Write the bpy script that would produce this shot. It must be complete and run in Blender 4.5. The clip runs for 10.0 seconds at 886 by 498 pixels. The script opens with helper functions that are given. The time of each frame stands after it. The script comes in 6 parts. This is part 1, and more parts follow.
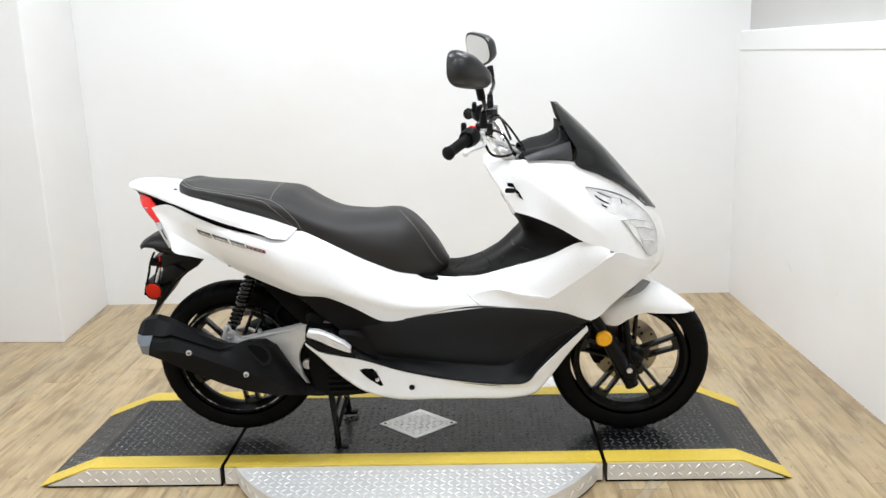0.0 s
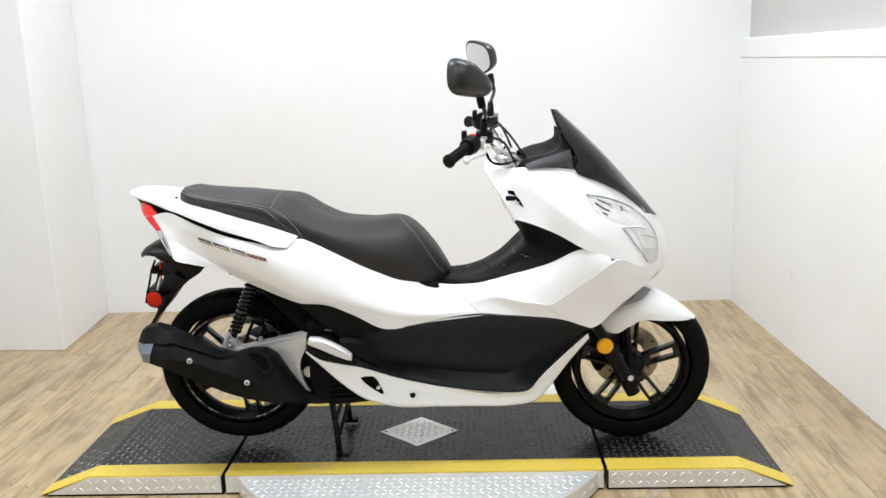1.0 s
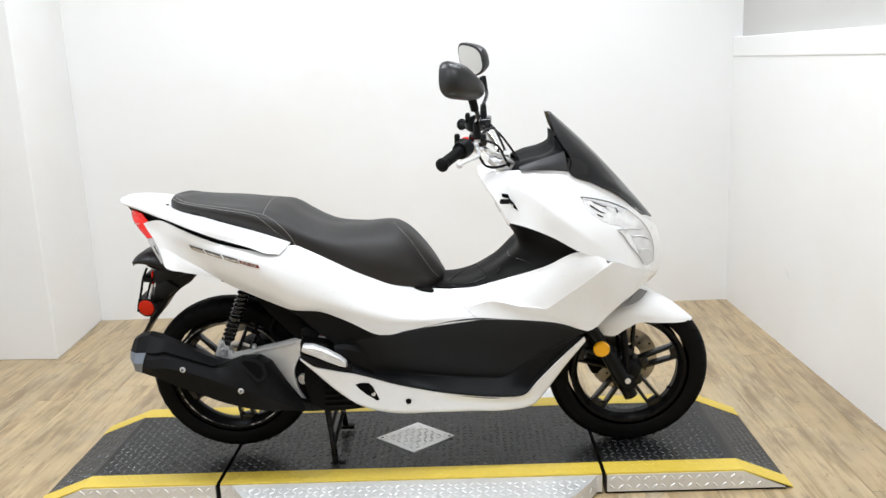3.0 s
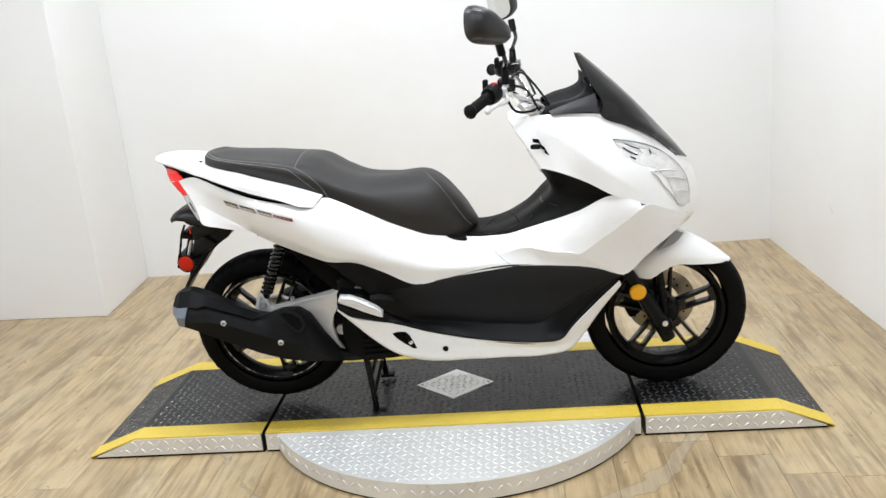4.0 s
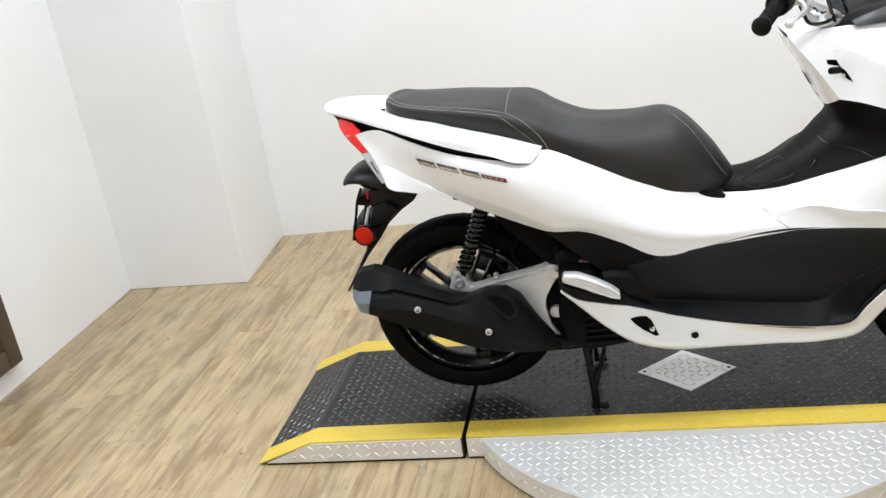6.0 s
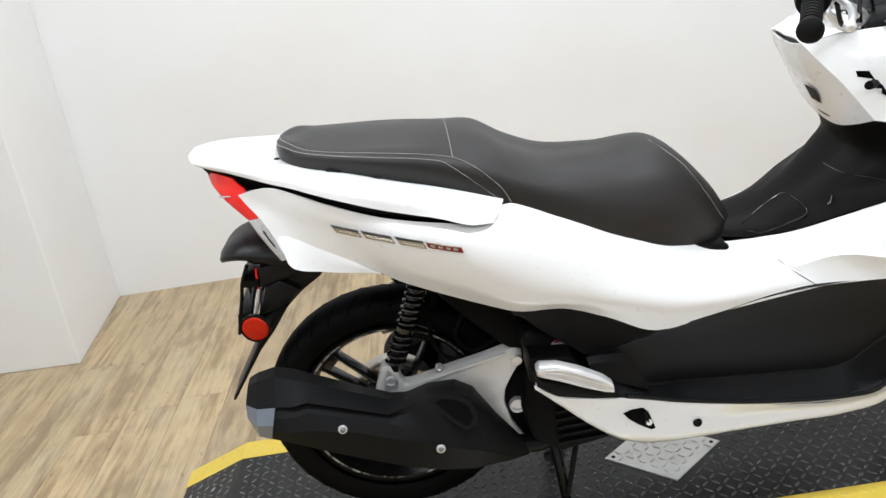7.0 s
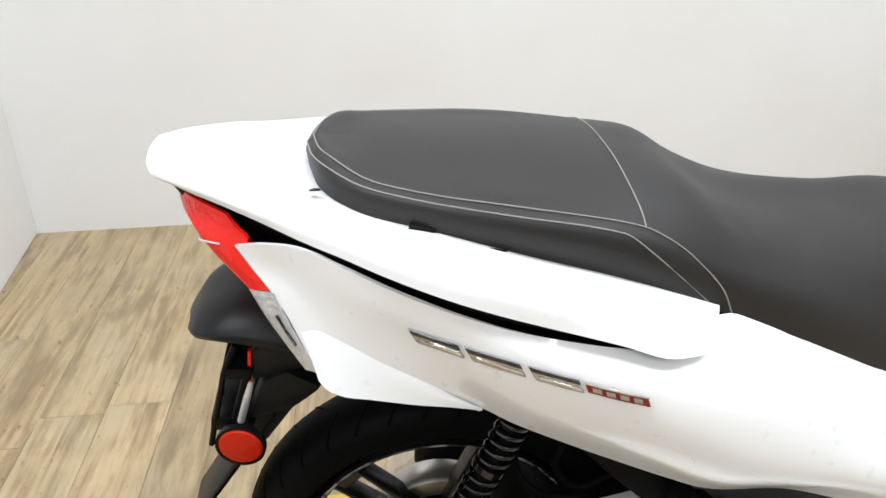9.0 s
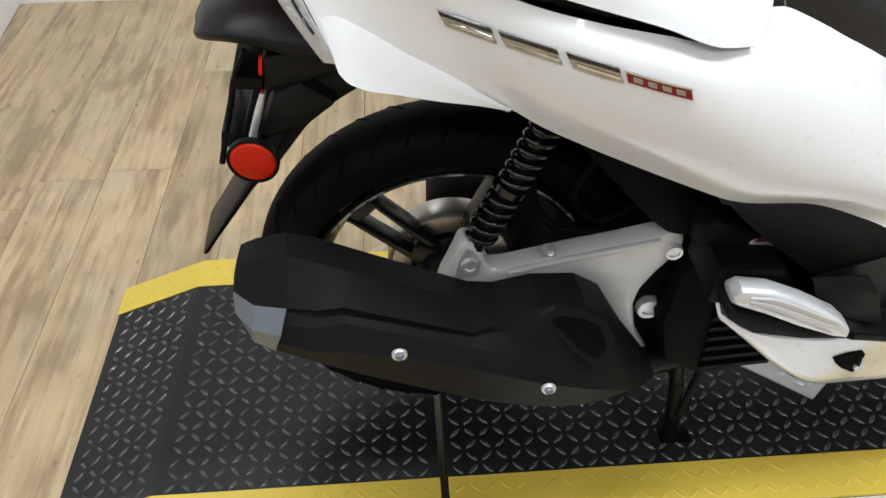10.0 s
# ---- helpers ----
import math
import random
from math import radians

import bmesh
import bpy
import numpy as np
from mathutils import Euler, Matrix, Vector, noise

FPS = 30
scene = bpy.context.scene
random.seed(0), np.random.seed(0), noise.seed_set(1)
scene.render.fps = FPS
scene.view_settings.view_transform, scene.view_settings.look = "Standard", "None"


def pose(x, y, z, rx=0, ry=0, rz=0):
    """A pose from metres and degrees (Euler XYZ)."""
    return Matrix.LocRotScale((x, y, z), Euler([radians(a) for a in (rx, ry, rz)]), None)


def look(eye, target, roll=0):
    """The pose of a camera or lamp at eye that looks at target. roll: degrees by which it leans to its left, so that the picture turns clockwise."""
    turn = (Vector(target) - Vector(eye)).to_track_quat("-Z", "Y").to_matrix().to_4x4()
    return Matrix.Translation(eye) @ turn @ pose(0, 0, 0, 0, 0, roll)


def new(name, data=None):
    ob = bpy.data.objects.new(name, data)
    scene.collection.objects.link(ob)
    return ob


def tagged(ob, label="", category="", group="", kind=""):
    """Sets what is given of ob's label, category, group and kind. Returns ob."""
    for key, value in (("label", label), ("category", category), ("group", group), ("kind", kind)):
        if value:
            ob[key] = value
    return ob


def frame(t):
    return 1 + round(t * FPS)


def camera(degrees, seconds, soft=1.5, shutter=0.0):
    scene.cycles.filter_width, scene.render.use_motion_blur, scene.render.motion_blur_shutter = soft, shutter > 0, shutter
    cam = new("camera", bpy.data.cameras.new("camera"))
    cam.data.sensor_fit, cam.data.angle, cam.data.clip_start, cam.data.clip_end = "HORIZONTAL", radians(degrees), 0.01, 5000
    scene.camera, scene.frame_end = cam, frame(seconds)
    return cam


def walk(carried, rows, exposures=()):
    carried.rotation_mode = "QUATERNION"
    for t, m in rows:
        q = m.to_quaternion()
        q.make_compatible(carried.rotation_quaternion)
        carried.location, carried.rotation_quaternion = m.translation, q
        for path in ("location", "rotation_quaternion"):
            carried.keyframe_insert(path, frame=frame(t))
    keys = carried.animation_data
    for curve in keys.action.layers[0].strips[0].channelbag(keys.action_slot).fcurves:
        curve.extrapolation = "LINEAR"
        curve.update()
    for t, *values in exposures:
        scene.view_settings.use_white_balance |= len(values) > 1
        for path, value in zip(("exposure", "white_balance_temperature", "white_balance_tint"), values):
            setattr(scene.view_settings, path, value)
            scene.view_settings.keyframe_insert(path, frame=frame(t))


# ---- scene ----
cam = camera(55.0, 10.0)
PATH = [
    (0, (0.817, -2.676, 1.325), (0.739, -0.73, 0.873), -1.8),
    (0.5, (0.817, -2.676, 1.324), (0.741, -0.728, 0.878), -1.7),
    (1, (0.818, -2.677, 1.326), (0.738, -0.727, 0.891), -1.9),
    (1.5, (0.815, -2.67, 1.326), (0.744, -0.72, 0.887), -1.6),
    (2, (0.816, -2.665, 1.324), (0.737, -0.714, 0.89), -1.6),
    (3.5, (0.829, -2.651, 1.333), (0.746, -0.7, 0.901), -3.4),
    (4, (0.853, -2.652, 1.329), (0.676, -0.736, 0.785), -5.1),
    (4.2, (0.858, -2.659, 1.318), (0.594, -0.771, 0.715), -4.3),
    (4.5, (0.864, -2.649, 1.295), (0.47, -0.789, 0.674), -3.9),
    (4.8, (0.793, -2.608, 1.309), (0.337, -0.758, 0.700), -4.5),
    (5, (0.742, -2.579, 1.315), (0.337, -0.721, 0.698), -9.0),
    (5.2, (0.676, -2.533, 1.319), (0.303, -0.668, 0.700), -8.6),
    (5.5, (0.603, -2.459, 1.311), (0.235, -0.603, 0.663), -8.2),
    (5.7, (0.542, -2.348, 1.295), (0.127, -0.504, 0.641), -8.5),
    (6.8, (0.211, -1.708, 1.302), (0.123, 0.155, 0.58), -9.4),
    (6.9, (0.198, -1.670, 1.287), (0.174, 0.203, 0.586), -9.0),
    (7, (0.187, -1.606, 1.274), (0.171, 0.266, 0.571), -9.1),
    (7.2, (0.182, -1.492, 1.263), (0.153, 0.410, 0.643), -6.4),
    (7.5, (0.157, -1.315, 1.28), (0.075, 0.584, 0.658), -6.9),
    (8, (0.053, -1.071, 1.293), (0.007, 0.795, 0.575), -5.2),
    (8.5, (-0.013, -0.932, 1.29), (0.101, 0.913, 0.527), -2.7),
    (9, (-0.007, -0.9, 1.253), (0.093, 0.875, 0.337), -2.0),
    (9.5, (-0.022, -0.905, 1.198), (0.043, 0.753, 0.082), -1.1),
    (10, (-0.042, -0.92, 1.133), (0.05, 0.623, -0.137), -0.8),
]
walk(cam, [(t, look(eye, target, roll)) for t, eye, target, roll in PATH], [(0, -0.2), (5.5, -0.2), (7, -0.28), (8.5, -0.2), (9.2, -0.25), (10, -0.45)])

# ---- light ----
world = bpy.data.worlds.new("room_air")
scene.world = world
world.use_nodes = True
world.node_tree.nodes["Background"].inputs[0].default_value = (1.0, 0.97, 0.93, 1)
world.node_tree.nodes["Background"].inputs[1].default_value = 0.15


def ceiling_lamp(x, y, sx, sy, watts):
    """A recessed ceiling panel: a white frame, and the light that it gives."""
    data = bpy.data.lights.new("panel_light", "AREA")
    data.shape, data.size, data.size_y, data.energy = "RECTANGLE", sx, sy, watts
    data.color = (0.90, 0.955, 1.02)
    lamp = new("panel_light", data)
    lamp.matrix_world = pose(x, y, 2.66)
    return lamp


for lx, ly, watts in ((-0.6, -0.6, 42), (1.1, -0.6, 42), (-0.6, -2.6, 38), (1.1, -2.6, 38), (-0.3, 0.95, 22), (1.4, 0.95, 22)):
    ceiling_lamp(lx, ly, 1.1, 0.28, watts)

# ---- materials ----


def material(name, colour=(0.5, 0.5, 0.5), rough=0.5, metal=0.0, **more):
    """A principled material; build(nodes, links, bsdf) adds its grain and wear."""
    m = bpy.data.materials.new(name)
    m.use_nodes = True
    b = m.node_tree.nodes["Principled BSDF"]
    b.inputs["Base Color"].default_value = (*colour, 1)
    b.inputs["Roughness"].default_value = rough
    b.inputs["Metallic"].default_value = metal
    for key, value in more.items():
        b.inputs[key.replace("_", " ").title() if key != "ior" else "IOR"].default_value = value
    return m


class Graph:
    """Short hand for adding nodes to a material."""

    def __init__(self, m):
        self.n, self.l = m.node_tree.nodes, m.node_tree.links
        self.b = self.n["Principled BSDF"]

    def node(self, kind, **values):
        made = self.n.new("ShaderNode" + kind)
        for key, value in values.items():
            if key in ("operation", "blend_type", "data_type", "noise_dimensions", "feature", "wave_type", "bands_direction", "distance"):
                if key == "operation":
                    made.operation = value
                elif key == "blend_type":
                    made.blend_type = value
                elif key == "data_type":
                    made.data_type = value
                elif key == "feature":
                    made.feature = value
                elif key == "noise_dimensions":
                    made.noise_dimensions = value
            else:
                made.inputs[key].default_value = value
        return made

    def link(self, a, b):
        self.l.new(a, b)

    def coords(self, which="Object", scale=(1, 1, 1)):
        t = self.node("TexCoord")
        m = self.node("Mapping")
        m.inputs["Scale"].default_value = scale
        self.link(t.outputs[which], m.inputs["Vector"])
        return m.outputs["Vector"]

    def noise(self, vec, scale, detail=4.0, rough=0.55):
        t = self.node("TexNoise")
        t.inputs["Scale"].default_value, t.inputs["Detail"].default_value, t.inputs["Roughness"].default_value = scale, detail, rough
        self.link(vec, t.inputs["Vector"])
        return t.outputs["Fac"]

    def ramp(self, fac, stops):
        r = self.node("ValToRGB")
        while len(r.color_ramp.elements) < len(stops):
            r.color_ramp.elements.new(0.5)
        for e, (p, c) in zip(r.color_ramp.elements, stops):
            e.position = p
            e.color = (*c, 1) if len(c) == 3 else c
        self.link(fac, r.inputs["Fac"])
        return r.outputs["Color"]

    def mix(self, fac, a, b, blend="MIX"):
        m = self.node("Mix", data_type="RGBA", blend_type=blend)
        for socket, value in ((m.inputs["Factor"], fac), (m.inputs[6], a), (m.inputs[7], b)):
            if isinstance(value, (int, float)):
                socket.default_value = value
            elif isinstance(value, tuple):
                socket.default_value = (*value, 1)
            else:
                self.link(value, socket)
        return m.outputs[2]

    def math(self, op, a, b=0.0):
        m = self.node("Math", operation=op)
        for socket, value in ((m.inputs[0], a), (m.inputs[1], b)):
            if isinstance(value, (int, float)):
                socket.default_value = value
            else:
                self.link(value, socket)
        return m.outputs[0]

    def bump(self, height, strength, dist=0.002):
        b = self.node("Bump")
        b.inputs["Strength"].default_value, b.inputs["Distance"].default_value = strength, dist
        self.link(height, b.inputs["Height"])
        self.link(b.outputs["Normal"], self.b.inputs["Normal"])

    def base(self, c):
        self.link(c, self.b.inputs["Base Color"])

    def rough(self, fac, lo, hi):
        r = self.node("MapRange")
        r.inputs["To Min"].default_value, r.inputs["To Max"].default_value = lo, hi
        self.link(fac, r.inputs["Value"])
        self.link(r.outputs["Result"], self.b.inputs["Roughness"])


def mottled(name, c1, c2, scale, rough=(0.4, 0.6), metal=0.0, fine=300.0, bump=0.15, dist=0.0006, **more):
    """Two close colours in soft patches, with a fine grain in the relief."""
    m = material(name, c1, rough[0], metal, **more)
    g = Graph(m)
    v = g.coords()
    n = g.noise(v, scale)
    g.base(g.mix(n, c1, c2))
    g.rough(n, *rough)
    if bump:
        g.bump(g.noise(v, fine, 3), bump, dist)
    return m


def dulled(m, level):
    """Less mirror-like shine at grazing light, as grained or dusty black has."""
    m.node_tree.nodes["Principled BSDF"].inputs["Specular IOR Level"].default_value = level
    return m


def wall_paint():
    m = material("wall_paint", (0.82, 0.815, 0.805), 0.55)
    g = Graph(m)
    v = g.coords()
    big = g.noise(v, 1.3, 5)
    smear = g.ramp(g.noise(g.coords(scale=(1, 1, 1.6)), 0.9, 5, 0.6), ((0.45, (0, 0, 0)), (0.75, (1, 1, 1))))
    c = g.mix(big, (0.80, 0.795, 0.785), (0.84, 0.837, 0.828))
    g.base(g.mix(g.math("MULTIPLY", smear, 0.35), c, (0.74, 0.69, 0.62)))
    g.rough(g.noise(v, 3.0, 4), 0.45, 0.62)
    g.bump(g.noise(v, 160, 4), 0.12, 0.001)
    return m


def plank_vinyl():
    """Rustic printed planks: pale beige with grey and brown streaks along the board."""
    m = material("plank_vinyl", (0.4, 0.32, 0.22), 0.42)
    g = Graph(m)
    t = g.node("TexCoord")
    info = g.node("ObjectInfo")
    add = g.node("VectorMath", operation="ADD")
    comb = g.node("CombineXYZ")
    g.link(g.math("MULTIPLY", info.outputs["Random"], 37.0), comb.inputs[0])
    g.link(g.math("MULTIPLY", info.outputs["Random"], 91.0), comb.inputs[1])
    g.link(t.outputs["Object"], add.inputs[0])
    g.link(comb.outputs[0], add.inputs[1])

    def stretched(sx, sy):
        mp = g.node("Mapping")
        mp.inputs["Scale"].default_value = (sx, sy, 1)
        g.link(add.outputs[0], mp.inputs["Vector"])
        return mp.outputs["Vector"]
    strip = g.noise(stretched(14, 1.3), 1.0, 3, 0.5)
    streak = g.noise(stretched(60, 3.0), 1.0, 6, 0.62)
    fine = g.noise(stretched(330, 9.0), 1.0, 4, 0.6)
    patch = g.noise(stretched(9, 5), 1.0, 5, 0.6)
    c = g.ramp(strip, ((0.28, (0.26, 0.185, 0.105)), (0.44, (0.45, 0.335, 0.19)), (0.58, (0.60, 0.475, 0.30)), (0.74, (0.45, 0.375, 0.27))))
    c = g.mix(g.ramp(streak, ((0.42, (0, 0, 0)), (0.62, (1, 1, 1)))), c, (0.63, 0.51, 0.335), "MIX")
    dark = g.ramp(g.math("MULTIPLY", streak, patch), ((0.13, (1, 1, 1)), (0.225, (0, 0, 0))))
    c = g.mix(g.math("MULTIPLY", dark, 0.58), c, (0.15, 0.10, 0.055))
    c = g.mix(g.math("MULTIPLY", fine, 0.30), c, (0.22, 0.16, 0.095))
    # short cross blocks of another tone, grey wear and small knots
    block = g.noise(stretched(10, 9), 1.0, 2, 0.4)
    c = g.mix(g.math("MULTIPLY", g.ramp(block, ((0.42, (0, 0, 0)), (0.64, (1, 1, 1)))), 0.34), c, (0.33, 0.26, 0.165))
    wear = g.noise(stretched(4.5, 3.0), 1.0, 6, 0.65)
    c = g.mix(g.math("MULTIPLY", g.ramp(wear, ((0.50, (0, 0, 0)), (0.66, (1, 1, 1)))), 0.32), c, (0.50, 0.45, 0.37))
    knot = g.noise(stretched(38, 22), 1.0, 3, 0.6)
    c = g.mix(g.math("MULTIPLY", g.ramp(knot, ((0.655, (0, 0, 0)), (0.72, (1, 1, 1)))), 0.70), c, (0.11, 0.07, 0.04))
    # long weathered streaks, broken along the board
    weather = g.math("MULTIPLY", g.noise(stretched(32, 4.2), 1.0, 6, 0.62), g.noise(stretched(6.0, 2.2), 1.0, 3, 0.5))
    c = g.mix(g.math("MULTIPLY", g.ramp(weather, ((0.245, (0, 0, 0)), (0.36, (1, 1, 1)))), 0.64), c, (0.20, 0.135, 0.072))
    tone = g.ramp(info.outputs["Random"], ((0.0, (0.78, 0.76, 0.74)), (0.5, (1.0, 0.99, 0.97)), (1.0, (0.9, 0.92, 0.93))))
    c = g.mix(1.0, c, tone, "MULTIPLY")
    # scuffed ring that the turntable's ramps have worn into the boards
    geo = g.node("NewGeometry")
    sub = g.node("VectorMath", operation="SUBTRACT")
    sub.inputs[1].default_value = (0.61, 0.07, 0)
    g.link(geo.outputs["Position"], sub.inputs[0])
    flat = g.node("VectorMath", operation="MULTIPLY")
    flat.inputs[1].default_value = (1, 1, 0)
    g.link(sub.outputs[0], flat.inputs[0])
    ln = g.node("VectorMath", operation="LENGTH")
    g.link(flat.outputs[0], ln.inputs[0])
    r = ln.outputs["Value"]
    wob = g.noise(geo.outputs["Position"], 5.0, 4)
    near = g.math("SUBTRACT", 1.0, g.math("MULTIPLY", g.math("ABSOLUTE", g.math("SUBTRACT", g.math("ADD", r, g.math("MULTIPLY", wob, 0.12)), 0.86)), 11.0))
    torn = g.ramp(g.math("MULTIPLY", near, g.noise(geo.outputs["Position"], 3.1, 5)), ((0.40, (0, 0, 0)), (0.43, (1, 1, 1))))
    c = g.mix(g.math("MULTIPLY", torn, 0.38), c, (0.44, 0.41, 0.37))
    edge = g.ramp(g.math("MULTIPLY", near, g.noise(geo.outputs["Position"], 3.1, 5)), ((0.385, (0, 0, 0)), (0.405, (1, 1, 1)), (0.43, (0, 0, 0))))
    c = g.mix(g.math("MULTIPLY", edge, 0.55), c, (0.2, 0.16, 0.12))
    for radius, width in ((1.04, 60.0), (1.085, 75.0)):
        arc = g.math("SUBTRACT", 1.0, g.math("MULTIPLY", g.math("ABSOLUTE", g.math("SUBTRACT", r, radius)), width))
        arc = g.math("MAXIMUM", g.math("MULTIPLY", arc, g.noise(geo.outputs["Position"], 2.2, 3)), 0.0)
        c = g.mix(g.math("MULTIPLY", arc, 0.42), c, (0.25, 0.2, 0.13))
    g.base(g.mix(1.0, c, (0.935, 0.885, 0.775), "MULTIPLY"))
    g.rough(streak, 0.30, 0.46)
    g.bump(fine, 0.12, 0.0006)
    return dulled(m, 0.95)


def tread_paint(name, c1, c2, rough, metal, scuff, trodden=False):
    """Painted or bare chequer plate: worn through in scratches and scuffs."""
    m = material(name, c1, rough[0], metal)
    g = Graph(m)
    geo = g.node("NewGeometry")
    p = geo.outputs["Position"]
    n = g.noise(p, 6.0, 6)
    c = g.mix(n, c1, c2)
    s = g.ramp(g.noise(p, 38.0, 6, 0.7), ((0.58, (0, 0, 0)), (0.70, (1, 1, 1))))
    c = g.mix(g.math("MULTIPLY", s, scuff[0]), c, scuff[1])
    if trodden:
        # dust and foot wear in a strip along the open edge
        axes = g.node("SeparateXYZ")
        g.link(p, axes.inputs[0])
        edge = g.math("ADD", axes.outputs[1], g.math("MULTIPLY", g.noise(p, 9.0, 4), 0.03))
        strip = g.ramp(g.math("MULTIPLY", g.math("ADD", edge, 0.16), 9.0), ((0.35, (1, 1, 1)), (0.85, (0, 0, 0))))
        c = g.mix(g.math("MULTIPLY", strip, 0.30), c, (0.035, 0.0355, 0.037))
    g.base(c)
    g.rough(g.noise(p, 14.0, 6), *rough)
    g.bump(g.noise(p, 420, 3), 0.1, 0.0005)
    return m


WALL = wall_paint()
FAR_WALL = mottled("grey_beige_paint", (0.16, 0.155, 0.15), (0.2, 0.195, 0.185), 1.2, (0.6, 0.7))
UPPER = mottled("warm_grey_paint", (0.49, 0.48, 0.46), (0.54, 0.53, 0.51), 1.5, (0.6, 0.7))
CEIL = mottled("ceiling_tile_grey", (0.30, 0.29, 0.28), (0.36, 0.35, 0.34), 3.0, (0.7, 0.8))
PLANK = plank_vinyl()
BLACK_PLATE = dulled(tread_paint("black_tread_paint", (0.0050, 0.0051, 0.0054), (0.0100, 0.0101, 0.0106), (0.24, 0.40), 0.0, (0.22, (0.04, 0.04, 0.042)), True), 0.30)
BLACK_TREAD = dulled(tread_paint("worn_tread_tops", (0.020, 0.0202, 0.021), (0.060, 0.060, 0.061), (0.20, 0.34), 0.0, (0.55, (0.22, 0.22, 0.22)), True), 0.85)
YELLOW = tread_paint("yellow_line_paint", (0.72, 0.53, 0.075), (0.64, 0.465, 0.055), (0.35, 0.55), 0.0, (0.35, (0.45, 0.36, 0.10)))
ALU = tread_paint("bare_tread_aluminium", (0.84, 0.84, 0.83), (0.68, 0.68, 0.67), (0.30, 0.46), 0.45, (0.40, (0.36, 0.345, 0.32)))
RUBBER_GAP = dulled(material("dark_rubber", (0.007, 0.007, 0.007), 0.6), 0.1)
DARK_WOOD = mottled("dark_stained_wood", (0.045, 0.03, 0.02), (0.10, 0.07, 0.045), 14.0, (0.4, 0.6))

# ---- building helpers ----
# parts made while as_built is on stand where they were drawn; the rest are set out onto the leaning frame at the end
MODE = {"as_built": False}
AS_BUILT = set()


def part(name, bm, mat, parent, label="", smooth=None):
    """One mesh object from a bmesh, under a thing or a part. smooth: the angle up to which edges are shaded round."""
    me = bpy.data.meshes.new(name)
    bm.normal_update()
    bm.to_mesh(me)
    bm.free()
    for mm in (mat if isinstance(mat, (list, tuple)) else [mat]):
        me.materials.append(mm)
    if smooth is not None:
        me.polygons.foreach_set("use_smooth", [True] * len(me.polygons))
        me.set_sharp_from_angle(angle=radians(smooth))
    ob = new(name, me)
    ob.parent = parent
    if label:
        tagged(ob, label)
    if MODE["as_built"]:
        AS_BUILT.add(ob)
    return ob


def thing(name, label, category, m=None, group="", kind=""):
    ob = new(name)
    ob.empty_display_size = 0.1
    if m is not None:
        ob.matrix_world = m
    return tagged(ob, label, category, group, kind)


def box(x0, x1, y0, y1, z0, z1, bev=0.0, bm=None, seg=2):
    """A box between two corners, its edges rounded."""
    own = bmesh.new()
    bmesh.ops.create_cube(own, size=1, matrix=Matrix.Translation(((x0 + x1) / 2, (y0 + y1) / 2, (z0 + z1) / 2)) @ Matrix.Diagonal((x1 - x0, y1 - y0, z1 - z0, 1)))
    if bev:
        bmesh.ops.bevel(own, geom=own.edges[:], offset=bev, segments=seg, profile=0.5, affect="EDGES")
    return join(bm, own)


def join(bm, own, m=None):
    """Adds the bmesh own to bm (or returns it), moved by m."""
    if m is not None:
        own.transform(m)
    if bm is None:
        return own
    me = bpy.data.meshes.new("tmp")
    own.to_mesh(me)
    own.free()
    bm.from_mesh(me)
    bpy.data.meshes.remove(me)
    return bm


def prism(outline, y0, y1, bev=0.0, bm=None, seg=2):
    """An outline in x and z, drawn out from y0 to y1."""
    own = bmesh.new()
    a = [own.verts.new((x, y0, z)) for x, z in outline]
    b = [own.verts.new((x, y1, z)) for x, z in outline]
    n = len(a)
    own.faces.new(a)
    own.faces.new(b[::-1])
    for i in range(n):
        own.faces.new((a[i], b[i], b[(i + 1) % n], a[(i + 1) % n]))
    bmesh.ops.recalc_face_normals(own, faces=own.faces[:])
    if bev:
        bmesh.ops.bevel(own, geom=own.edges[:], offset=bev, segments=seg, profile=0.5, affect="EDGES")
    return join(bm, own)


def slab(outline, z0, z1, bev=0.0, bm=None):
    """An outline in x and y, drawn up from z0 to z1."""
    own = bmesh.new()
    a = [own.verts.new((x, y, z0)) for x, y in outline]
    b = [own.verts.new((x, y, z1)) for x, y in outline]
    n = len(a)
    own.faces.new(a)
    own.faces.new(b)
    for i in range(n):
        own.faces.new((a[i], b[i], b[(i + 1) % n], a[(i + 1) % n]))
    bmesh.ops.recalc_face_normals(own, faces=own.faces[:])
    if bev:
        bmesh.ops.bevel(own, geom=own.edges[:], offset=bev, segments=2, profile=0.5, affect="EDGES")
    return join(bm, own)


def lathe(profile, n=48, bm=None, m=None, close=False):
    """A profile of (radius, y) turned round the y axis."""
    own = bmesh.new()
    rings = []
    for k in range(n):
        a = 2 * math.pi * k / n
        rings.append([own.verts.new((r * math.cos(a), y, r * math.sin(a))) for r, y in profile])
    count = len(profile)
    for k in range(n):
        p, q = rings[k], rings[(k + 1) % n]
        for i in range(count if close else count - 1):
            j = (i + 1) % count
            if profile[i][0] < 1e-6 and profile[j][0] < 1e-6:
                continue
            own.faces.new((p[i], p[j], q[j], q[i]))
    bmesh.ops.remove_doubles(own, verts=own.verts[:], dist=1e-6)
    bmesh.ops.recalc_face_normals(own, faces=own.faces[:])
    return join(bm, own, m)


